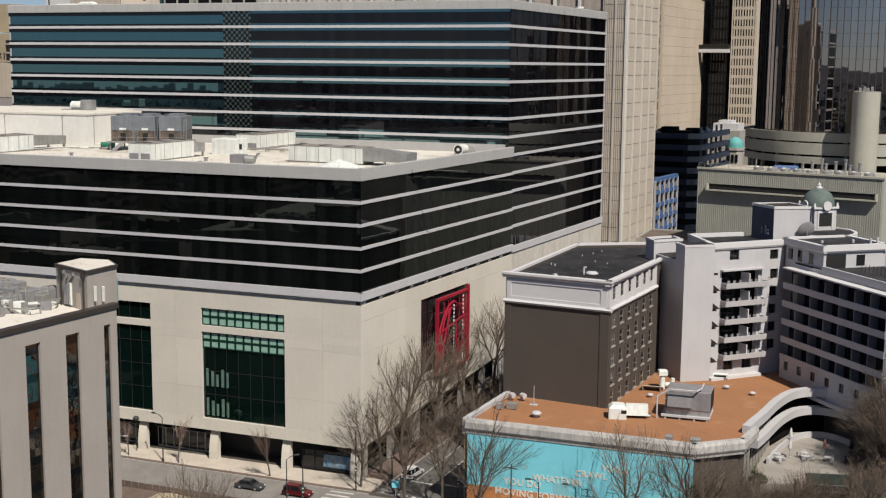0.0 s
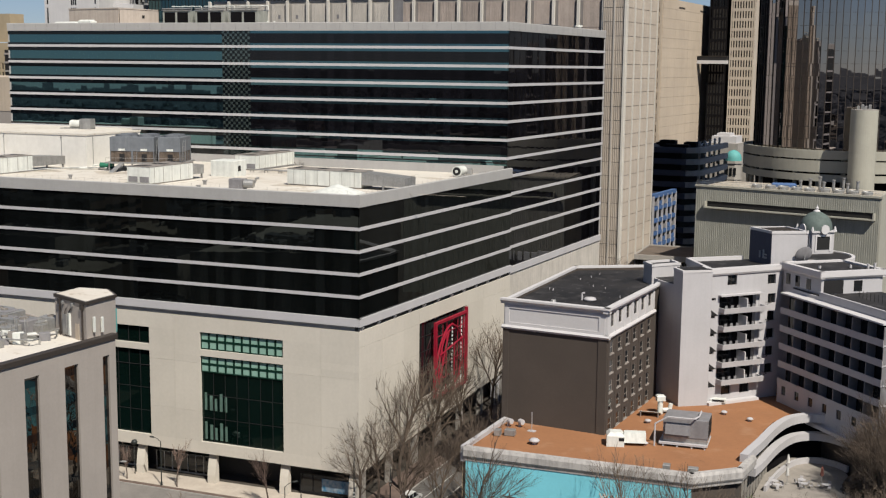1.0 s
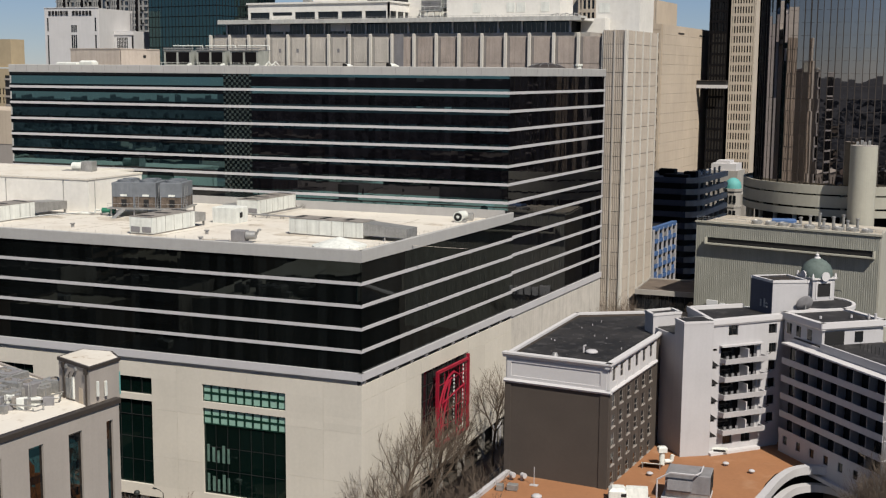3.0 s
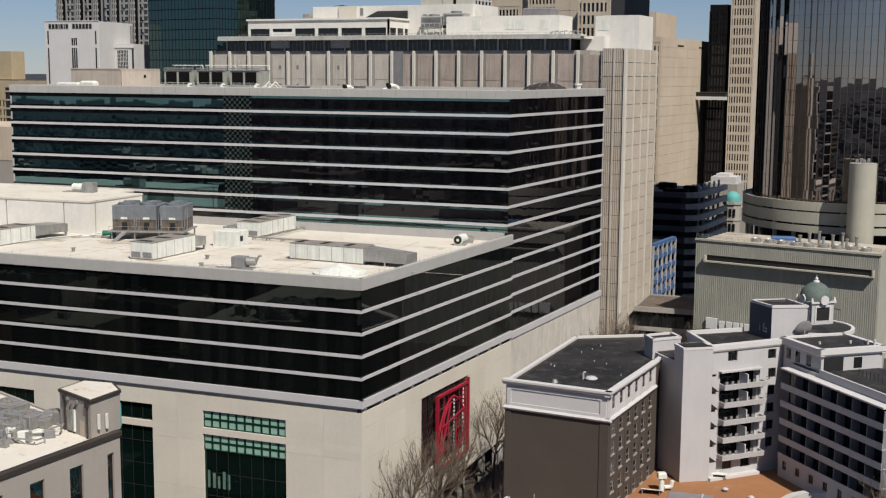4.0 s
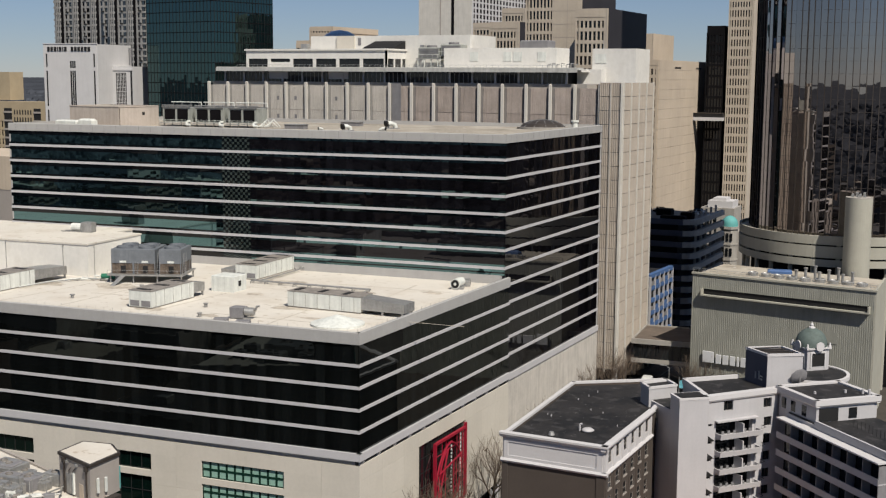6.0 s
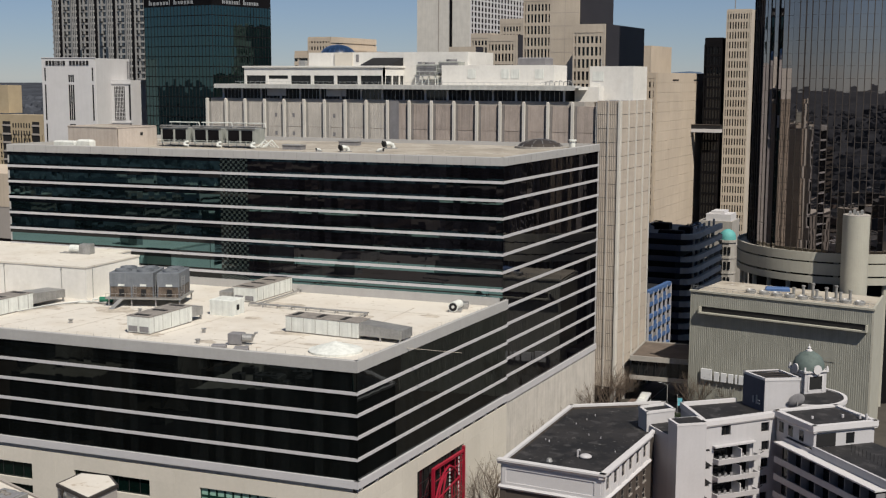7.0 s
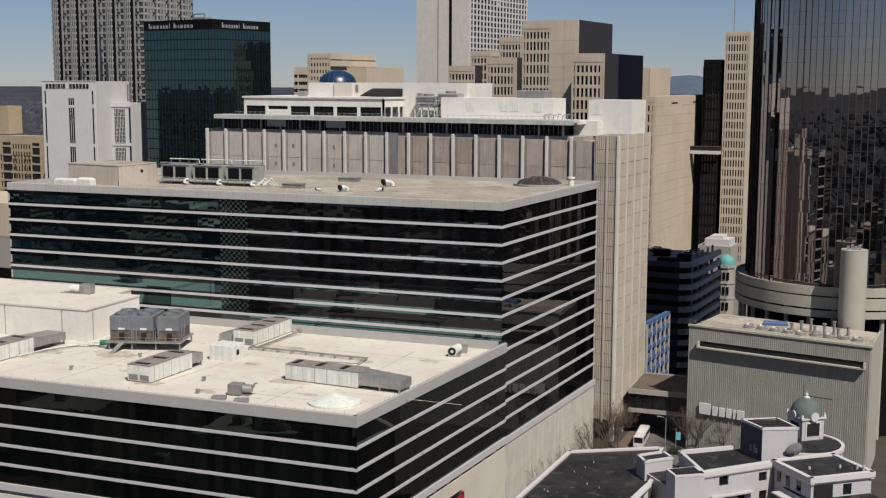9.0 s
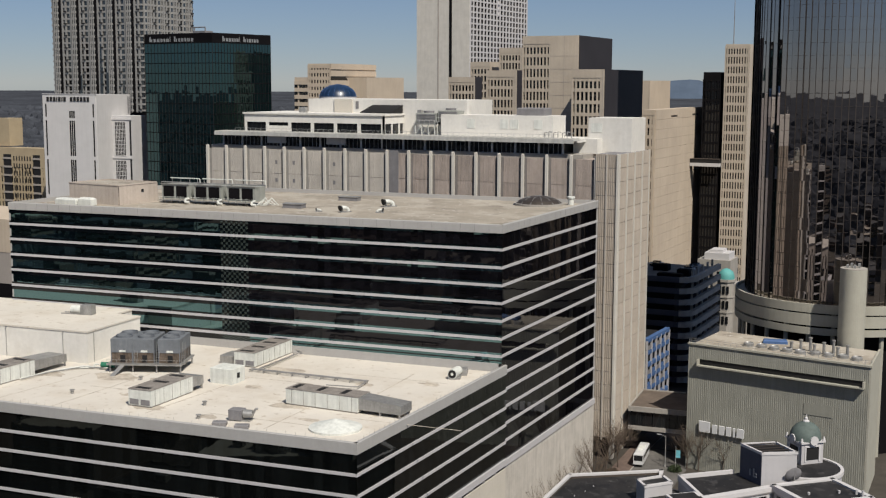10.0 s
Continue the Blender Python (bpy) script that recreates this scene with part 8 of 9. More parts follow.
for a, b in bands:
    part("window_bay", Geo().box(1.3, 6.2, 0.3, 0.34, a, b - 0.6), GL_WIN, t, "gridded window bay", FLO)
    for i in range(8):
        c = 1.3 + 4.9 * i / 7
        part("mullion", Geo().box(c - 0.06, c + 0.06, 0.14, 0.32, a, b - 0.6), WHITE_STONE, t, "", FLO)
    for i in range(10):
        c = a + (b - 0.6 - a) * i / 9
        part("transom", Geo().box(1.3, 6.2, 0.16, 0.33, c - 0.07, c + 0.07), WHITE_STONE, t, "", FLO)
    part("edge_slot", Geo().box(7.9, 8.7, 0.3, 0.34, a, b), BLACK, t, "", FLO)
    part("band", Geo().box(-0.1, 9.0, 0.05, 0.4, b + 0.2, b + 0.9), WHITE_STONE, t, "", FLO)
# dwelling tower behind, with bay windows
t, F1, F2 = tower("tall grey apartment tower with stacked bay windows and balconies", (-387.0, 425.6), 69.5, 48.7, 215, 0, core=BLACK_WALL, name="apartment_tower")
STOREY = 3.646
for F, w, b in ((F1, 69.5, 5), (F2, 48.7, 4)):
    bay = w / b
    part("glazing", panes(w, 90, 215, w / (b * 6), 0.0, 0.004, random.Random(5)), GL_APT, t, "", F)
    slab = Geo().box(0, w, -0.5, 0.02, 0, 1.1).mesh("spandrel", GREY_GRID)
    for k in range(35):
        part("spandrel", slab, GREY_GRID, t, "", F @ pose(0, 0, 88.6 + k * STOREY))
    pier = Geo().box(-0.5, 0.5, -0.75, 0, 88, 215).mesh("pier", GREY_GRID)
    # proud black strips imitate the shade of recesses between the bays
    slot = Geo().box(-1.1, 1.1, -0.9, -0.6, 88, 215).mesh("slot", BLACK_WALL)
    ring = Geo().prism([(0.0, 0.0), (1.1, -1.5), (3.9, -1.5), (5.0, 0.0)], 0, 1.25).mesh("bay_spandrel", GREY_GRID)
    pane = Geo().prism([(0.15, 0.0), (1.15, -1.35), (3.85, -1.35), (4.85, 0.0)], 1.25, STOREY).mesh("bay_window", GL_APT)
    thin = Geo().box(-0.22, 0.22, -1.75, -1.3, 88, 215).mesh("bay_mullion", GREY_GRID)
    rail = Geo().box(0, 2.6, -1.2, -1.1, 0.9, 1.7).mesh("balcony_rail", BLACK)
    for i in range(b):
        part("pier", pier, GREY_GRID, t, "", F @ pose(i * bay + 1.3, 0, 0))
        part("pier", pier, GREY_GRID, t, "", F @ pose(i * bay + bay * 0.62, 0, 0))
        part("slot", slot, BLACK_WALL, t, "black strip standing in for a shaded recess", F @ pose(i * bay + bay * 0.52 - 0.4, 0, 0))
        for u in (3.0, 4.4, 5.8):
            part("bay_mullion", thin, GREY_GRID, t, "", F @ pose(i * bay + u, 0, 0))
        part("pier", pier, GREY_GRID, t, "", F @ pose(i * bay + bay * 0.82, 0, 0))
        for k in range(35):
            z = 88.6 + k * STOREY
            bs = part("bay_spandrel", ring, GREY_GRID, t, "", F @ pose(i * bay + 1.9, 0, z))
            part("bay_window", pane, GL_APT, bs, "", F @ pose(i * bay + 1.9, 0, z))
            if k % 2 == 0:
                part("balcony_rail", rail, BLACK, t, "", F @ pose(i * bay + bay * 0.72, 0, z))
# yellow brick block and pale edge building
t, F1, F2 = tower("yellow brick building with dark openings", (-290.4, 240.5), 32, 6, 77.4, 0, core=YELLOW_BRICK, name="brick_building")
grid_face(t, F1, 32, 20, 77.0, 16, 15, 1.0, 1.2, YELLOW_BRICK, 0.4, GL_WIN)
part("front_top", Geo().box(0, 32, -0.45, 0.1, 69, 77.4), YELLOW_BRICK, t, "", F1)
for i in range(7):
    for k in range(9):
        part("slot_window", Geo().box(14.2 + i * 1.55, 14.85 + i * 1.55, -0.5, -0.44, 46.2 + k * 3.2, 48.2 + k * 3.2), BLACK, t, "", F1)
for a, b in ((8.5, 13.0), (25.5, 29.5)):
    # flat black sheets stand in for the shade inside the loggias
    part("loggia", Geo().box(a, b, -0.5, -0.44, 46, 74.5), BLACK, t, "black sheet for shaded stacked loggias", F1)
    for k in range(8):
        part("loggia_slab", Geo().box(a - 0.1, b + 0.1, -0.75, -0.4, 46.5 + k * 3.7, 47.3 + k * 3.7), TAUPE, t, "", F1)
part("roof_tower", Geo().box(-30, -22, 2, 10, 77.9, 90), YELLOW_BRICK, t, "", t.matrix_basis)
t, F1, F2 = tower("beige flat-roofed building at the street corner", (-181.4, 110.8), 40, 30, 65.0, 0, core=TAN_STONE, name="office_building")
part("front_wall", Geo().box(0, 40, -0.3, 0.1, 55, 65), TAN_STONE, t, "beige upper wall", F1)
part("lower_wall", Geo().box(0, 40, -0.2, 0.1, 45.5, 55), TAUPE, t, "brown middle wall", F1)
part("dark_base", Geo().box(0, 40, -0.1, 0.1, 0, 45.5), BLACK_WALL, t, "dark glass base", F1)

# tan stepped block and blue dome
t, F1, F2 = tower("far tan stepped office block with rows of dark windows", (-268.3, 442.0), 15, 52.7, 116.6, 0, core=TAN_STONE)
grid_face(t, F1, 15, 40, 116.0, 8, 20, 0.8, 1.9, TAN_STONE, 0.4)
grid_face(t, F2, 52.7, 40, 116.6, 1, 14, 0, 3.2, TAN_STONE, 0.4)
part("wing", Geo().box(-24, -15, 0, 30, 0, 108.9), TAN_STONE, t, "", t.matrix_basis)
part("wing_window", panes(8.6, 40, 107, 1.1, -0.06), GL_WIN, t, "", F1 @ pose(-9, 0, 0))
for i in range(17):
    part("wing_band", Geo().box(0, 9, -0.3, 0.05, 40 + i * 4.05, 42.2 + i * 4.05), TAN_STONE, t, "", F1 @ pose(-9, 0, 0))
part("rear_wing", Geo().box(0, 12, 20, 66, 0, 109.0), TAN_STONE, t, "", t.matrix_basis)
dm = thing("blue_dome", "blue glass ribbed dome", "dome", (-133.3, 221.0, 96))
part("dome_drum", Geo().cyl(-133.3, 221, 90, 100.9, 6.6, 32), HOTEL_TRIM, dm)
part("dome_shell", Geo().lathe(-133.3, 221, [(6.6, 100.9), (6.2, 102.3), (5.0, 103.7), (3.0, 104.8), (1.2, 105.2), (0, 105.3)], 32), BLUE_DOME, dm, "blue glass shell", None, True)
for i in range(20):
    a = 2 * math.pi * i / 20
    part("dome_rib", Geo().path([(-133.3 + r * math.cos(a), 221 + r * math.sin(a), z) for r, z in ((6.65, 100.9), (6.25, 102.32), (5.05, 103.73), (3.0, 104.85), (0.4, 105.3))], 0.06, 4), BLUE_DECK, dm)
part("dome_block", Geo().box(-150, -118, 228, 250, 0, 100), HOTEL_TRIM, dm)

# tall white slab with a fine window grid
t, F1, F2 = tower("tall white slab tower with a fine dark window grid", (-246.8, 583.0), 38.6, 100, 215, 0, core=WHITE_STONE)
part("front_wall", Geo().box(0, 38.6, -0.3, 0.1, 0, 215), RIB_PALE, t, "blank cream end wall", F1)
# strips painted for a shadow line and a groove in the wall
part("front_joint", Geo().box(15.6, 16.3, -0.42, -0.28, 0, 215), TAUPE, t, "thin strip painted as a joint's shadow line", F1)
part("front_groove", Geo().box(24.0, 26.0, -0.45, -0.28, 0, 215), BLACK_WALL, t, "black strip painted for a shaded groove", F1)
grid_face(t, F2, 100, 60, 215, 18, 42, 1.55, 1.0, HOTEL_TRIM, 0.6, BLACK_WALL)

# brown-tan towers with black sides
def tan_tower(label, corner, W, D, z1, bays, storeys, plain=0.0, side=DARK_SIDE, z0=40, top=2.6):
    t, F1, F2 = tower(label, corner, W, D, z1, 0, core=TAN_GRID)
    grid_face(t, F1, W - plain, z0, z1 - top, bays, storeys, (W - plain) / bays * 0.34, (z1 - z0) / storeys * 0.28, TAN_GRID, 0.45)
    part("top_wall", Geo().box(0, W, -0.5, 0.1, z1 - top, z1), TAN_GRID, t, "plain tan top wall", F1)
    if plain:
        part("plain_wall", Geo().box(W - plain, W, -0.5, 0.1, 0, z1 - top), TAN_GRID, t, "plain tan pier wall", F1)
        for k in range(int((z1 - 60) / 4.2)):
            part("joint", Geo().box(W - plain, W, -0.53, -0.49, 60 + k * 4.2, 60.12 + k * 4.2), TAUPE, t, "", F1)
        part("joint", Geo().box(W - plain * 0.5 - 0.06, W - plain * 0.5 + 0.06, -0.53, -0.49, 60, z1), TAUPE, t, "", F1)
    part("side_wall", Geo().box(0, D, -0.2, 0.1, 0, z1 + 0.02), side, t, "side wall", F2)
    return t


tan_tower("stepped tan office tower with a black side wall", (-41.9, 218.6), 19.4, 33.8, 121.2, 8, 21, 9.7)
tan_tower("lower tan office tower with a black side wall", (-28.0, 203.3), 10.5, 40.1, 110.2, 7, 18, 0.8)
tan_tower("tan office tower with slit windows", (-96.5, 299.4), 13.0, 10, 111.0, 8, 16, 1.2)
tan_tower("far tan office tower with slit windows", (-146.9, 430.0), 13, 10, 124.0, 7, 18, 1.0)
tan_tower("far stepped tan office tower", (-166.2, 432.8), 11.3, 45, 117.0, 6, 18, 0.0, TAN_GRID)
tan_tower("far low tan office block", (-153.0, 384.0), 14, 8, 108.8, 8, 14, 0.0)
# tan slab beside the slender tower
t, F1, F2 = tower("broad tan stone slab with a windowless side", (-38.9, 298.0), 4.9, 74.5, 96.0, 0, core=TAN_STONE)
grid_face(t, F1, 4.9, 20, 93.9, 3, 18, 0.9, 1.3, TAN_STONE, 0.4)
part("front_top", Geo().box(0, 4.9, -0.45, 0.1, 93.9, 96.0), TAN_STONE, t, "", F1)
sm = Geo().box(0.03, 18.57, -0.3, 0.1, 0.03, 3.72).mesh("panel", TAN_STONE)
for r in range(25):
    for c in range(4):
        part("panel", sm, TAN_STONE, t, "", F2 @ pose(c * 18.62, 0, 2.2 + r * 3.75))
for u in (22, 55):
    part("top_slot", Geo().box(u, u + 9, -0.34, -0.28, 92.8, 93.5), BRONZE, t, "", F2)
part("end_mast", Geo().box(74, 76, -2.0, 0, 20, 92), BLACK_WALL, t, "", F2)
part("end_shelf", Geo().box(74, 85, -2.5, 1, 72, 74.2), METAL, t, "", F2)
t, F1, F2 = tower("tan stone upper block behind the slab", (-52.6, 336.0), 10, 31.0, 107.2, 0, core=TAN_STONE)
part("side_wall", Geo().box(0, 31, -0.3, 0.1, 0, 107.2), TAN_STONE, t, "tan wall", F2)
# dark and pale gridded towers beside the round one
sb = thing("skybridge", "small pale enclosed bridge between two far towers", "skybridge", (-31, 352, 72))
part("bridge_deck", Geo().box(-38.5, -26.1, 350.4, 353.6, 71.6, 73.0), HOTEL_TRIM, sb, "pale bridge parapet")
part("bridge_glass", Geo().box(-38.5, -26.1, 350.7, 353.3, 73.0, 74.6), BLACK, sb, "dark bridge glazing")
part("bridge_roof", Geo().box(-38.5, -26.1, 350.5, 353.5, 74.6, 74.8), BROWN, sb, "thin bridge roof")
t, F1, F2 = tower("dark brown slit-window tower", (-27.4, 355.0), 7.6, 20, 110.8, 0, core=BLACK_WALL)
grid_face(t, F1, 7.6, 10, 108, 6, 22, 0.5, 1.0, BLACK_WALL, 0.3)
t, F1, F2 = tower("slim tan tower with a dense window grid", (-15.9, 354.2), 10.0, 20.2, 122.2, 0, core=TAN_GRID)
grid_face(t, F1, 10.0, 6, 121.6, 9, 29, 0.5, 1.25, TAN_GRID, 0.45)
part("mast", Geo().rod((-8, 6, 122.2), (-8, 6, 146), 0.25, 0.1, 6), METAL, t, "", t.matrix_basis)


# ---- trees, street things, vehicles ----
def bare_tree(seed, height, spread, levels=5, droop=0.0, upright=0.55):
    """Trunk and a crown of ever finer bare branches."""
    rr = random.Random(seed)
    trunk, crown = Geo(), Geo()

    def grow(p, d, length, r, lv):
        g = trunk if lv == 0 else crown
        steps = 3 if lv < 3 else 2
        seg = 7 if lv == 0 else (5 if lv < 3 else 3)
        q = p
        pts = []
        for s in range(steps):
            d = (d + Vector((rr.gauss(0, 0.10), rr.gauss(0, 0.10), rr.gauss(0.03, 0.06) - droop * lv * 0.03))).normalized()
            nq = q + d * (length / steps)
            r1 = r * (1 - 0.22 * (s + 1) / steps) if lv < levels else r * 0.6
            g.rod(q, nq, r * (1 - 0.22 * s / steps), max(r1, 0.007), seg)
            q = nq
            pts.append((q, d))
        if lv >= levels:
            return
        n = (rr.choice((4, 5)) if lv == 0 else rr.choice((3, 4)) if lv == 1 else rr.choice((2, 3)))
        for i in range(n):
            k = rr.random() if lv else 0.35 + 0.65 * rr.random()
            base, bd = pts[min(int(k * steps), steps - 1)]
            ang = 2 * math.pi * (i + rr.random() * 0.7) / n
            side = bd.orthogonal().normalized()
            side = (Matrix.Rotation(ang, 3, bd) @ side)
            nd = (bd * (upright + rr.random() * 0.3) + side * spread * (0.6 + rr.random() * 0.5) + Vector((0, 0, 0.12))).normalized()
            grow(base, nd, length * (0.60 + rr.random() * 0.22), r * (0.47 if lv else 0.42), lv + 1)
        grow(q, (d + Vector((rr.gauss(0, 0.12), rr.gauss(0, 0.12), 0.1))).normalized(), length * 0.72, r * 0.74, lv + 1)

    grow(Vector((0, 0, -0.2)), Vector((rr.gauss(0, 0.03), rr.gauss(0, 0.03), 1)).normalized(), height * 0.30, height * 0.0125, 0)
    return trunk, crown


def tree_thing(seed, height, spread, label, twig, levels=5, upright=0.55, group="street trees"):
    tr, cr = bare_tree(seed, height, spread, levels, 0.0, upright)
    t = thing("bare_tree", label, "tree", (0, 0, -60), 0, group)
    part("trunk", tr.mesh("trunk", BARK), BARK, t, "", t.matrix_basis)
    part("crown", cr.mesh("crown", twig), twig, t, "bare twiggy crown", t.matrix_basis)
    return t


protos = [tree_thing(s, 20.5, 0.62, "tall bare street tree with brown twigs", TWIG, 5) for s in (2, 7, 12)]
slim = [tree_thing(s, 9.5, 0.20, "small young street tree with reddish buds", TWIG_RED, 4, 0.9, "young street trees") for s in (31, 37)]
placed = []


def plant(proto, x, y, scale, turn, z=None):
    m = Matrix.Translation((x, y, ground_z(x, y) if z is None else z)) @ Matrix.Rotation(radians(turn), 4, "Z") @ Matrix.Scale(scale, 4)
    if proto not in placed:
        placed.append(proto)
        proto.matrix_basis = m
        return proto
    return copy_thing(proto, m)


rng = random.Random(40)
for i, (x, y, s) in enumerate(((2.6, 9.0, 1.22), (2.9, 20.5, 1.2), (3.0, 32.5, 1.05), (3.1, 45, 0.95), (10.5, -5.0, 0.85), (17.2, -6.0, 0.9),
                               (1.2, 4.0, 0.7), (18.6, 6.0, 0.85), (18.8, 20, 0.9), (18.7, 33, 0.85), (26.0, -12.0, 0.84), (48.6, -12.0, 0.98), (55.4, -10.5, 0.86),
                               (1.5, -2.6, 0.62), (3.0, 60, 0.8), (3.0, 76, 0.8), (3.0, 92, 0.8), (3.0, 108, 0.85), (1.5, 122, 0.75), (1.0, 133, 0.6))):
    plant(protos[i % 3], x, y, s, rng.random() * 360)
for i, (u, o, s) in enumerate(((31.6, 3.6, 1.0), (14.4, 3.6, 1.12), (41.6, 3.4, 0.8), (58, 3.4, 1.0), (75, 3.4, 1.0))):
    x, y = along(u, out=o)
    plant(slim[i % 2], x, y, s, rng.random() * 360, 0.15)
# brown thicket round the terrace
rng = random.Random(44)
for i in range(22):
    k = rng.random()
    x = 64 + 20 * k + rng.gauss(0, 1.2)
    y = 4.2 + 6.4 * k - 2.5 - rng.random() * (4 + 9 * k)
    plant(protos[(i + 1) % 3], x, y, 0.26 + 0.2 * rng.random() + 0.2 * k, rng.random() * 360, 2.0 + 2.5 * k)
for i, (x, y, s, z) in enumerate(((78, 16.5, 0.72, 6.5), (79.5, 19, 0.8, 6.5), (77.5, 20.5, 0.7, 6.8), (80.5, 22.5, 0.85, 6.5), (76.5, 23.5, 0.66, 7), (82, 18, 0.9, 6), (83.5, 24, 0.9, 6), (79, 26, 0.7, 6.5), (84.5, 14, 0.8, 5), (74.6, 21.8, 0.45, 7.2), (73.4, 24.2, 0.5, 7.3), (75.2, 19.6, 0.5, 7.3), (76.0, 17.8, 0.55, 7.2), (77.2, 15.8, 0.5, 7), (75.6, 25.2, 0.5, 7.3), (72.4, 26.6, 0.42, 7.4), (74.2, 22.9, 0.55, 7.3), (77.6, 23, 0.7, 7))):
    plant(protos[i % 3], x, y, s, rng.random() * 360, z)
# trees before the brown end of the podium
for i, (x, y, s) in enumerate(((57.4, -2.6, 0.5), (59.6, -1.2, 0.46), (61.6, 0.6, 0.42), (58.4, -4.6, 0.55), (62.8, -1.6, 0.5), (64.8, 0.2, 0.46), (60.8, -5.0, 0.56), (66.8, -2.0, 0.55), (55.4, -4.4, 0.5), (69.5, 1.0, 0.5))):
    plant(protos[i % 3], x, y, s, 37 * i, 1.0)
# unseen trees added behind the camera for the glass to reflect
brng = random.Random(52)
for i in range(110):
    x, y = -170 + 270 * brng.random(), -34 - 150 * brng.random()
    if -55 < x < -5 and y > -100 or math.hypot(x - 93, y + 163) < 30:
        continue
    plant(protos[i % 3], x, y, 0.5 + 0.35 * brng.random(), brng.random() * 360, 0)
# small trees by the far hotel hall
for x, y, s in ((17.5, 138.5, 0.55), (20.5, 138.5, 0.6), (27, 138, 0.5), (34, 137.4, 0.55)):
    plant(protos[1], x, y, s, rng.random() * 360, 8.4)


def shrub(seed, r, label, leaf):
    rr = random.Random(seed)
    g = Geo()
    for i in range(1300):
        a, b, k = rr.random() * 6.283, math.acos(1 - 1.1 * rr.random()), r * (0.55 + 0.5 * rr.random())
        c = Vector((k * math.sin(b) * math.cos(a), k * math.sin(b) * math.sin(a), k * math.cos(b) * 0.8 + 0.1))
        u = Vector((rr.gauss(0, 1), rr.gauss(0, 1), rr.gauss(0, 1))).normalized() * 0.16
        v = Vector((rr.gauss(0, 1), rr.gauss(0, 1), rr.gauss(0, 1))).normalized() * 0.10
        g.add([c - u, c + v, c + u, c - v], [(0, 1, 2, 3)])
    t = thing("shrub", label, "shrub", (0, 0, -60), 0, "shrubs")
    part("foliage", g, leaf, t, "", t.matrix_basis)
    st = Geo()
    for i in range(6):
        st.rod((0, 0, -0.1), (rr.gauss(0, 0.4), rr.gauss(0, 0.4), r * 0.6), 0.04, 0.02, 4)
    part("stems", st, BARK, t, "", t.matrix_basis)
    return t


shrubs = [shrub(4, 1.5, "dark evergreen shrub by the terrace", LEAF), shrub(9, 1.6, "brown leafless winter shrub by the terrace", TWIG)]
spots = [(60.6, 8.0, 0.9, 7.2), (62.5, 3.0, 1.2, 4), (1.2, 128, 1.2, 7.7), (15.0, 136.4, 1.3, 8.2)]
srng = random.Random(63)
for k in range(30):
    f = srng.random()
    spots.append((61 + 24 * f, 1.5 + 7.5 * f - srng.random() * (4 + 11 * f), 1.0 + 0.8 * srng.random(), 1.6 + 3.0 * f))
for k in range(44):
    f = srng.random()
    spots.append((60 + 21.6 * f, 5.0 + 7.0 * f - 2.6 * srng.random(), 0.9 + 0.5 * srng.random(), 4.0 + 1.2 * srng.random()))
for k in range(16):
    spots.append((72.5 + 6 * srng.random(), 19 + 8 * srng.random(), 1.2 + 0.6 * srng.random(), 7.3))
for k in range(14):
    spots.append((76 + 9 * srng.random(), 14 + 12 * srng.random(), 1.4 + srng.random(), 6.2))
for i, (x, y, s, z) in enumerate(spots):
    p = shrubs[(i + 1) % 2 if i % 5 else 0]
    m = Matrix.Translation((x, y, z)) @ Matrix.Rotation(i * 1.7, 4, "Z") @ Matrix.Scale(s, 4)
    if p not in placed:
        placed.append(p)
        p.matrix_basis = m
    else:
        copy_thing(p, m)
yu = thing("yucca", "green spiky yucca beside the terrace wall", "plant", (60.4, 6.2, 7.3))
g = Geo()
rng = random.Random(2)
for i in range(60):
    a, e = rng.random() * 6.283, 0.2 + rng.random() * 1.2
    d = Vector((math.cos(a) * math.cos(e), math.sin(a) * math.cos(e), math.sin(e)))
    s = Vector((-math.sin(a), math.cos(a), 0)) * 0.06
    b = Vector((0, 0, 1.4 + 0.3 * rng.random()))
    g.add([b - s, b + s, b + d * 1.2], [(0, 1, 2)])
part("blades", g, mat("yucca_green", (0.10, 0.14, 0.03), 0.6, vary=0.3), yu, "", yu.matrix_basis)
part("yucca_stem", Geo().rod((0, 0, 0), (0, 0, 1.6), 0.12, 0.1), BARK, yu, "", yu.matrix_basis)


def street_lamp(x, y, z, turn, h, material, arm, label, double=False):
    t = thing("street_lamp", label, "street lamp", (x, y, z), turn, "street lamps")
    m = t.matrix_basis
    part("pole", Geo().rod((0, 0, 0), (0, 0, h), 0.11, 0.07, 8), material, t, "", m)
    part("pole_base", Geo().cyl(0, 0, 0, 0.5, 0.22, 10, 0.16), material, t, "", m)
    part("arm", Geo().path([(0, 0, h - 0.1), (arm * 0.5, 0, h + 0.35), (arm, 0, h + 0.45)], 0.05), material, t, "", m)
    part("lamp_head", Geo().bevel(arm - 0.1, arm + 0.7, -0.16, 0.16, h + 0.36, h + 0.54, 0.06), material, t, "", m)
    part("lens", Geo().box(arm + 0.05, arm + 0.6, -0.12, 0.12, h + 0.33, h + 0.36), LIGHT_LENS, t, "", m)


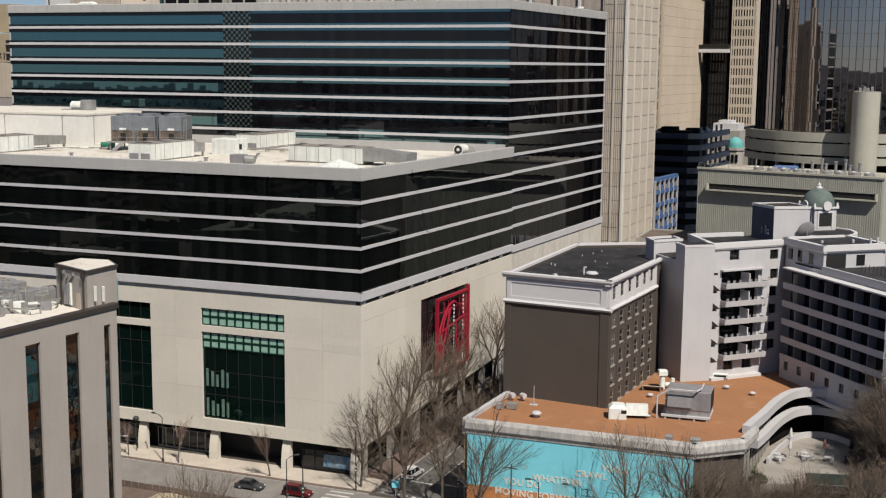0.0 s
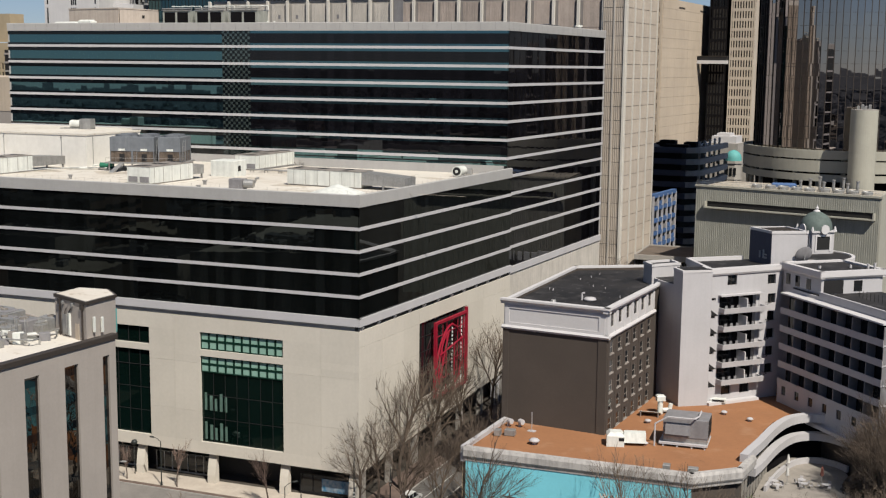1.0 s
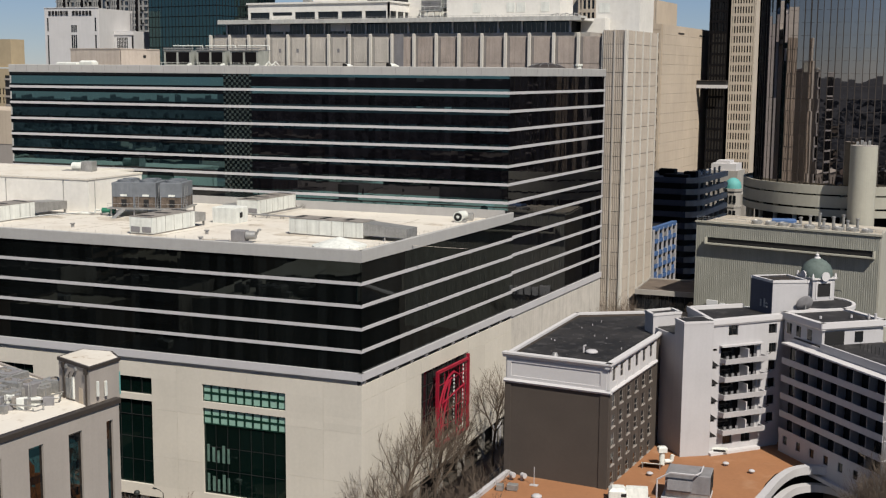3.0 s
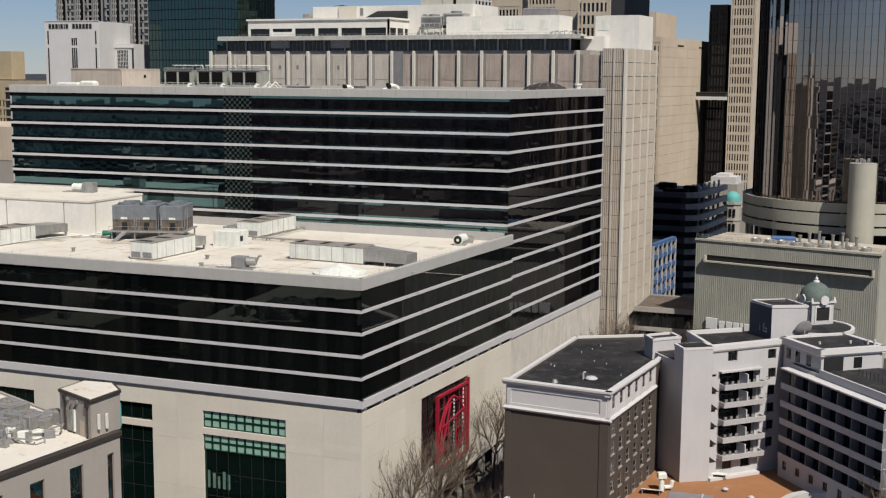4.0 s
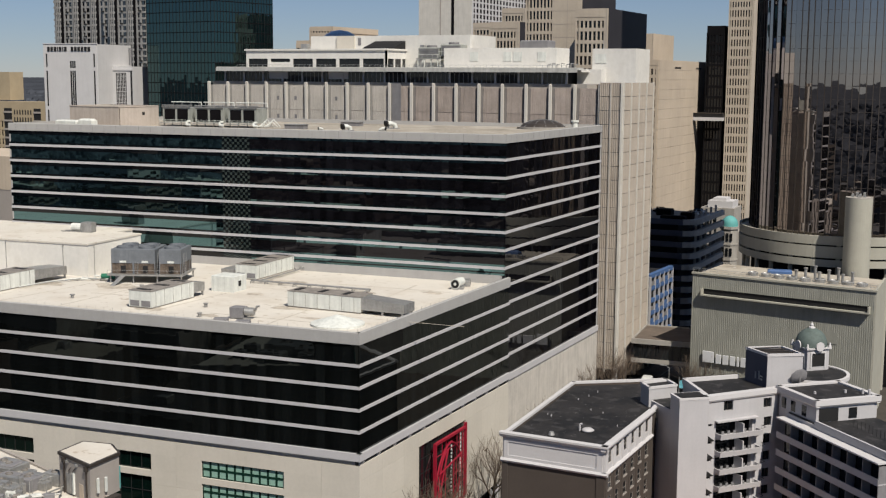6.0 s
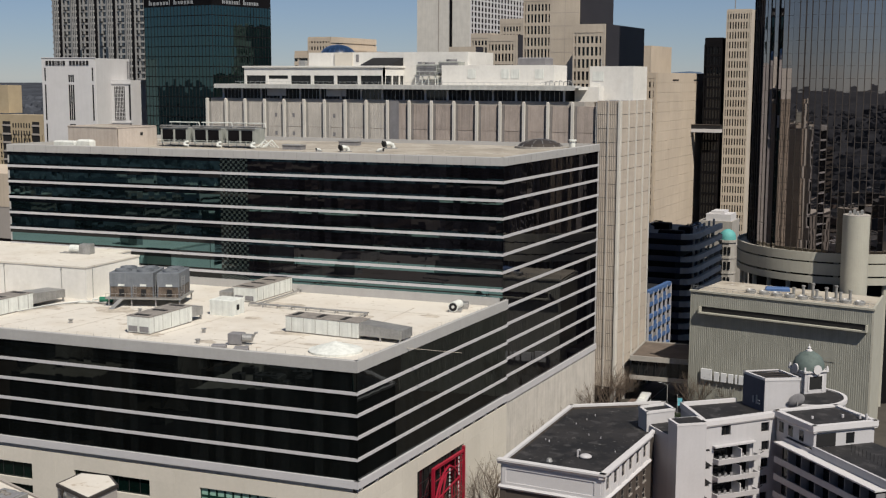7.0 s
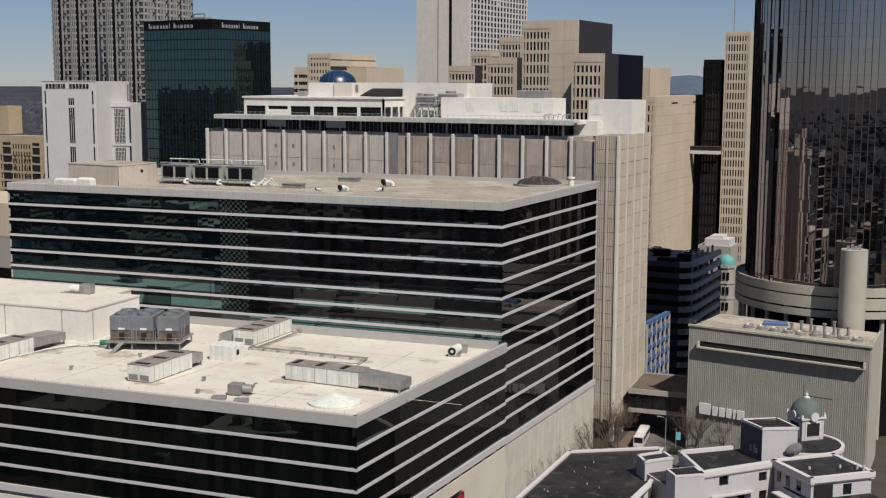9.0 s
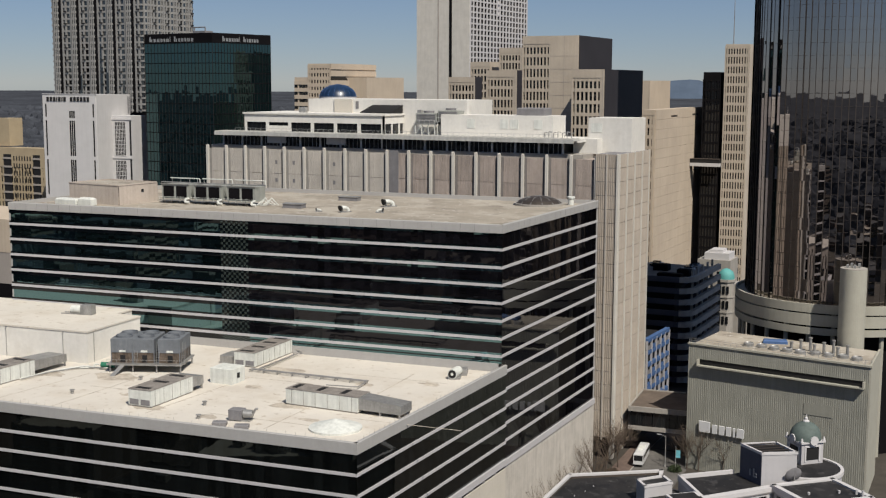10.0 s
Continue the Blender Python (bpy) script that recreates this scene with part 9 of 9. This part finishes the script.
for u, o, turn, h, mt, arm, lab in ((34.4, 3.9, 175, 7.6, DARK_POLE, 1.6, "dark street lamp with a curved arm on the pavement"),
                                    (36.0, 16.4, 20, 7.4, STEEL_POLE, 2.6, "pale metal street lamp with a curved arm"),
                                    (4.6, 16.0, 60, 7.8, DARK_POLE, 1.4, "dark street lamp beside the street corner"),
                                    (68.0, 3.9, 175, 7.6, DARK_POLE, 1.6, "dark street lamp with a curved arm on the pavement")):
    x, y = along(u, out=o)
    street_lamp(x, y, 0.1, turn, h, mt, arm, lab)
for x, y in ((34.2, -10.2), (39.5, -9.8), (22.5, -9.6)):
    street_lamp(x, y, 0.1, 200, 8.4, DARK_POLE, 1.2, "dark street lamp before the painted wall")
t = thing("globe_lamp", "dark lamp post with a round globe", "street lamp", (*along(41.8, out=0.8), 0.15))
part("pole", Geo().rod((0, 0, 0), (0, 0, 5.2), 0.07, 0.05, 8), DARK_POLE, t, "", t.matrix_basis)
part("globe", Geo().lathe(0, 0, [(0, 5.1), (0.4, 5.25), (0.55, 5.6), (0.4, 5.95), (0, 6.1)], 14), DARK_POLE, t, "", t.matrix_basis, True)
for x, y, h in ((*along(1.8, out=16.2), 7.2), (*along(-1.2, out=4.4), 9.5), (4.0, 3.0, 6.0), (18.2, -2.5, 6.2)):
    t = thing("traffic_signal", "dark pole with a signal head at the crossing", "traffic signal", (x, y, 0.05), 30, "crossing signals")
    m = t.matrix_basis
    part("pole", Geo().rod((0, 0, 0), (0, 0, h), 0.12, 0.08, 8), DARK_POLE, t, "", m)
    part("signal_head", Geo().bevel(-0.2, 0.2, -0.35, -0.12, 3.2, 4.2, 0.05), DARK_POLE, t, "", m)
    part("lens", Geo().box(-0.12, 0.12, -0.37, -0.35, 3.3, 3.55).box(-0.12, 0.12, -0.37, -0.35, 3.85, 4.1), LIGHT_LENS, t, "", m)
for x, y, h in ((30.6, -11.5, 11.0), (4.4, 14, 9.0)):
    t = thing("utility_pole", "thin wooden utility pole", "utility pole", (x, y, 0), 0, "utility poles")
    part("pole", Geo().rod((0, 0, 0), (0, 0, h), 0.14, 0.1, 8), BARK, t, "", t.matrix_basis)
    part("cross_arm", Geo().box(-0.9, 0.9, -0.06, 0.06, h - 0.7, h - 0.55), BARK, t, "", t.matrix_basis)
t = thing("street_banner", "light blue banner sign on the side street", "banner", (15.2, 136, 8.2), 0)
part("banner_pole", Geo().rod((0, 0, 0), (0, 0, 6.5), 0.08, 0.08, 6), STEEL_POLE, t, "", t.matrix_basis)
part("banner_cloth", Geo().box(0.1, 1.2, -0.03, 0.03, 3.6, 5.6), MURAL, t, "", t.matrix_basis)
street_lamp(12.0, 138, 8.3, 180, 8.0, STEEL_POLE, 1.6, "pale street lamp on the side street")
t = thing("blue_sign", "round light blue sign by the crossing", "sign", (8.2, -3.6, 0.05), 20)
part("sign_pole", Geo().rod((0, 0, 0), (0, 0, 2.2), 0.05, 0.05, 6), STEEL_POLE, t, "", t.matrix_basis)
part("sign_board", Geo().box(-0.6, 0.6, -0.06, -0.02, 1.4, 2.5), MURAL, t, "", t.matrix_basis)
# site fence, sand heap and dark machines on the near edge of the street
fx = thing("site_fence", "brown timber site fence with pale posts", "fence", (*along(30, out=16.6), 0.1))
for i in range(26):
    p = along(44 - i * 1.3, out=16.6)
    part("fence_board", Geo().box(-0.6, 0.6, -0.03, 0.03, 0.05, 1.0), BRICK_PAVE, fx, "", pose(p[0], p[1], 0.1, 0, 0, 4.6))
for i in range(6):
    p = along(43 - i * 4.6, out=16.3)
    part("fence_post", Geo().cyl(0, 0, 0, 2.2, 0.09, 8), STEEL_POLE, fx, "", pose(p[0], p[1], 0.1))
sd = thing("sand_heap", "low heap of pale sand", "sand heap", (*along(22, out=20.5), 0.1))
g = Geo()
n = 14
for i in range(n + 1):
    for j in range(n + 1):
        x, y = (i / n - 0.5) * 9, (j / n - 0.5) * 6
        h = max(0, 1.5 * (1 - (x / 4.5) ** 2 - (y / 3.0) ** 2)) + 0.15 * noise.noise((x, y, 1))
        g.v.append((x, y, max(h, -0.1)))
for i in range(n):
    for j in range(n):
        k = i * (n + 1) + j
        g.f.append((k, k + n + 1, k + n + 2, k + 1))
part("sand", g, mat("pale_sand", (0.50, 0.41, 0.29), 0.95, vary=0.1, scale=1.0), sd, "", sd.matrix_basis, True)
for i, (u, o) in enumerate(((39.5, 20), (35.5, 20.5), (33, 19.6))):
    t = thing("site_machine", "dark site machine under a cover", "machine", (*along(u, out=o), 0.1), 20 * i, "site machines")
    part("machine_body", Geo().bevel(-1.2, 1.2, -0.8, 0.8, 0.4, 1.5, 0.2), CAR_DARK, t, "", t.matrix_basis)
    part("machine_top", Geo().bevel(-0.6, 0.7, -0.6, 0.6, 1.5, 2.1, 0.15), CAR_WHITE if i == 1 else BLACK, t, "", t.matrix_basis)
    for k in range(4):
        part("wheel", Geo().rod((-0.8 + 1.6 * (k % 2), -0.9 if k < 2 else 0.7, 0.4), (-0.8 + 1.6 * (k % 2), -0.7 if k < 2 else 0.9, 0.4), 0.4, 0.4, 12), TYRE, t, "", t.matrix_basis)


def car(x, y, z, turn, paint, label, suv=False, L=4.6, W=1.82):
    t = thing("car", label, "car", (x, y, z), turn, "street cars")
    m = t.matrix_basis
    H = 1.72 if suv else 1.45
    belt = 0.98 if suv else 0.9
    body = Geo()
    prof = [(-L / 2, 0.35), (-L / 2 + 0.05, belt - 0.12), (-L / 2 + 0.35, belt), (L * 0.2, belt), (L / 2 - 0.25, belt - 0.2), (L / 2, 0.62), (L / 2, 0.32)]
    n = len(prof)
    for yy, k in ((-W / 2, 1), (W / 2, 1)):
        body.v += [(px, yy, pz) for px, pz in prof]
    body.f += [tuple(range(n)), tuple(range(2 * n - 1, n - 1, -1))] + [(i + n, (i + 1) % n + n, (i + 1) % n, i) for i in range(n)]
    part("body", body, paint, t, "", m)
    x0, x1, x2, x3 = (-L / 2 + 0.12, -L / 2 + 0.45, L * 0.06, L * 0.24) if suv else (-L / 2 + 0.55, -L / 2 + 1.2, L * 0.06, L * 0.26)
    w0, w1 = W / 2 - 0.06, W / 2 - 0.24
    cab = Geo().add([(x0, -w0, belt), (x3, -w0, belt), (x3, w0, belt), (x0, w0, belt), (x1, -w1, H - 0.05), (x2, -w1, H - 0.05), (x2, w1, H - 0.05), (x1, w1, H - 0.05)],
                    [(0, 1, 5, 4), (1, 2, 6, 5), (2, 3, 7, 6), (3, 0, 4, 7), (4, 5, 6, 7)])
    part("cabin_glass", cab, GL_WIN, t, "dark windows", m)
    part("roof_panel", Geo().bevel(x1 - 0.05, x2 + 0.1, -w1 - 0.02, w1 + 0.02, H - 0.06, H + 0.03, 0.04), paint, t, "", m)
    for px in (x0 * 0.5 + x1 * 0.5, (x1 + x2) / 2, x2 * 0.6 + x3 * 0.4):
        for s in (-1, 1):
            part("pillar", Geo().box(px - 0.05, px + 0.05, s * w0 - 0.03 - 0.06 * s, s * w0 + 0.03 - 0.06 * s, belt, H - 0.1), paint, t, "", m)
    for wx in (-L * 0.29, L * 0.3):
        for wy in (-W / 2, W / 2):
            s = 1 if wy > 0 else -1
            wl = part("wheel", Geo().rod((wx, wy - 0.2 * s, 0.33), (wx, wy + 0.02 * s, 0.33), 0.33, 0.33, 14), TYRE, t, "", m)
            part("rim", Geo().rod((wx, wy + 0.01 * s, 0.33), (wx, wy + 0.035 * s, 0.33), 0.21, 0.19, 10), METAL, wl, "", m)
    for wy in (-0.62, 0.62):
        part("headlight", Geo().bevel(L / 2 - 0.08, L / 2 + 0.015, wy - 0.2, wy + 0.2, 0.6, 0.74, 0.03), LIGHT_LENS, t, "", m)
        part("tail_light", Geo().bevel(-L / 2 - 0.015, -L / 2 + 0.05, wy - 0.18, wy + 0.18, 0.65, 0.85, 0.02), RED, t, "", m)
    for s in (-1, 1):
        part("mirror", Geo().bevel(L * 0.16, L * 0.2, s * (W / 2 + 0.08) - 0.08, s * (W / 2 + 0.08) + 0.08, belt, belt + 0.14, 0.02), paint, t, "", m)
    return t


car(*along(14.6, out=9.6), 0.0, 4.6, CAR_GREY, "dark grey saloon car on the front street")
car(*along(6.2, out=9.6), 0.0, 4.6, CAR_RED, "dark red estate car on the front street", True)
car(6.6, 5.2, 0.3, 90, CAR_WHITE, "silver car waiting on the side street", True)
car(8.6, 30.0, 1.8, 90, CAR_DARK, "dark car on the side street")
bus = thing("bus", "white coach on the side street below the footbridge", "bus", (5.0, 140.4, 8.5), 98)
m = bus.matrix_basis
part("bus_body", Geo().bevel(-5.5, 5.5, -1.27, 1.27, 0.4, 3.3, 0.25), CAR_WHITE, bus, "", m)
part("bus_windows", Geo().box(-5.2, 5.0, -1.29, -1.25, 1.7, 2.7).box(-5.2, 5.0, 1.25, 1.29, 1.7, 2.7), GL_WIN, bus, "dark side windows", m)
part("windscreen", Geo().box(-5.53, -5.48, -1.1, 1.1, 1.4, 2.8), GL_WIN, bus, "", m)
for wx in (-3.6, 3.4):
    for wy in (-1.25, 1.05):
        part("wheel", Geo().rod((wx, wy, 0.5), (wx, wy + 0.22, 0.5), 0.5, 0.5, 14), TYRE, bus, "", m)
part("roof_unit", Geo().bevel(-2.5, 1.5, -0.8, 0.8, 3.3, 3.6, 0.1), UNIT_WHITE, bus, "", m)

# ---- unseen city at the camera's back, added for reflections, and the far woods ----
rng = random.Random(77)
n = 0
for gx in range(-7, 8):
    for gy in range(-9, -1):
        x, y = gx * 46 + rng.random() * 12, gy * 42 + rng.random() * 10
        if -60 < x < 30 and y > -100 or math.hypot(x - 93, y + 163) < 46 or y > -52:
            continue
        if 30 <= x < 120 and y > -150:
            continue
        if rng.random() < 0.35:
            continue
        h = 6 + rng.random() * 16
        t = thing("low_building", "unseen low building added for the glass reflections", "building", (x, y, 0), rng.choice((0, 4.6)), "low buildings")
        m = t.matrix_basis
        w, d = 20 + rng.random() * 14, 18 + rng.random() * 12
        wm = rng.choice((TAUPE, BRICK_PAVE, BROWN, BROWN, CONCRETE, BRICK_PAVE))
        part("walls", Geo().box(0, w, 0, d, 0, h), wm, t, "", m)
        part("roof", Geo().box(0.4, w - 0.4, 0.4, d - 0.4, h, h + 0.1), rng.choice((ROOF_BLACK, ROOF_TAN, ROOF_BLACK, ROOF_BLACK)), t, "", m)
        part("parapet", Geo().box(0, w, 0, 0.4, h, h + 0.7).box(0, w, d - 0.4, d, h, h + 0.7).box(0, 0.4, 0.4, d - 0.4, h, h + 0.7).box(w - 0.4, w, 0.4, d - 0.4, h, h + 0.7), wm, t, "", m)
        for k in range(int(h / 3.6)):
            part("window_band", Geo().box(1, w - 1, d, d + 0.06, 1.2 + k * 3.6, 2.8 + k * 3.6), GL_WIN, t, "", m)
        part("roof_unit", Geo().bevel(w * 0.3, w * 0.3 + 3, d * 0.4, d * 0.4 + 2.4, h + 0.1, h + 1.8, 0.1), METAL, t, "", m)
rng = random.Random(55)
for gx in range(15):
    for gy in range(5):
        x, y = -170 - gx * 66 - rng.random() * 20, -250 - gy * 80 - rng.random() * 20
        h = 10 + 30 * rng.random() ** 1.6
        if gx > 8:
            x, y, h = 170 + (gx - 9) * 64 + rng.random() * 20, 170 - gy * 78 - rng.random() * 20, 8 + 20 * rng.random()
        if rng.random() < 0.25:
            continue
        t = thing("city_block", "unseen city block with window rows, added for reflections", "building", (x, y, 0), rng.choice((0, 4.6, 10)), "city blocks")
        m = t.matrix_basis
        w, d = 30 + rng.random() * 22, 24 + rng.random() * 20
        wm = rng.choice((TAUPE, BROWN, BROWN, BRICK_PAVE, BRICK_PAVE, BLACK_WALL))
        part("walls", Geo().box(0, w, 0, d, 0, h), wm, t, "", m)
        part("roof", Geo().box(0.4, w - 0.4, 0.4, d - 0.4, h, h + 0.4), rng.choice((ROOF_BLACK, ROOF_TAN, ROOF_BLACK)), t, "", m)
        for k in range(int(h / 4)):
            part("window_band", Geo().box(1, w - 1, d, d + 0.06, 1.2 + k * 4, 3.2 + k * 4).box(w, w + 0.06, 1, d - 1, 1.2 + k * 4, 3.2 + k * 4), GL_WIN, t, "", m)
        part("roof_house", Geo().box(w * 0.3, w * 0.6, d * 0.3, d * 0.6, h, h + 4), wm, t, "", m)
woods = Geo()
rng = random.Random(91)
for i in range(11000):
    # the rear half is unseen, added to darken the tower's reflections
    ahead = i < 5200
    a = rng.uniform(math.radians(55), math.radians(165)) if ahead else rng.uniform(math.radians(185), math.radians(355))
    r = (620 if ahead else 400) + 2300 * rng.random() ** 1.3
    x, y = r * math.cos(a), 75 + r * math.sin(a)
    base = ground_z(x, y) + (65 if ahead else 52) * max(0, (r - 600) / 3900) ** 1.4 - 3
    s = 9 + rng.random() * 9
    vs = [(x + s * (0.7 + 0.5 * rng.random()) * math.cos(k * 1.257), y + s * (0.7 + 0.5 * rng.random()) * math.sin(k * 1.257), base + 4 * rng.random()) for k in range(5)]
    vs += [(x + s * 0.55 * math.cos(k * 1.257 + 0.6), y + s * 0.55 * math.sin(k * 1.257 + 0.6), base + 9 + 5 * rng.random()) for k in range(5)]
    vs.append((x, y, base + 13 + 4 * rng.random()))
    fs = []
    for k in range(5):
        j = (k + 1) % 5
        fs += [(k, j, k + 5), (j, j + 5, k + 5), (k + 5, j + 5, 10)]
    woods.add(vs, fs)
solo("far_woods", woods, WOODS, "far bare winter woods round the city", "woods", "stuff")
hill = Geo()
for i in range(41):
    u = i / 40
    a = math.atan2(2905, -752) + (0.5 - u) * 0.32
    hgt = 58 + 46 * math.exp(-((u - 0.52) / 0.09) ** 2) + 30 * math.exp(-((u - 0.43) / 0.10) ** 2) + 14 * math.exp(-((u - 0.32) / 0.12) ** 2) + 5 * noise.noise((u * 22, 0, 0))
    for z, r in ((20, 4000), (hgt, 4250), (20, 4480)):
        hill.v.append((93 + r * math.cos(a), -163 + r * math.sin(a), z))
for i in range(40):
    k = 3 * i
    hill.f += [(k, k + 3, k + 4, k + 1), (k + 1, k + 4, k + 5, k + 2)]
solo("far_hill", hill, HILL, "low hill on the horizon tinted blue for haze", "hill", "structure")
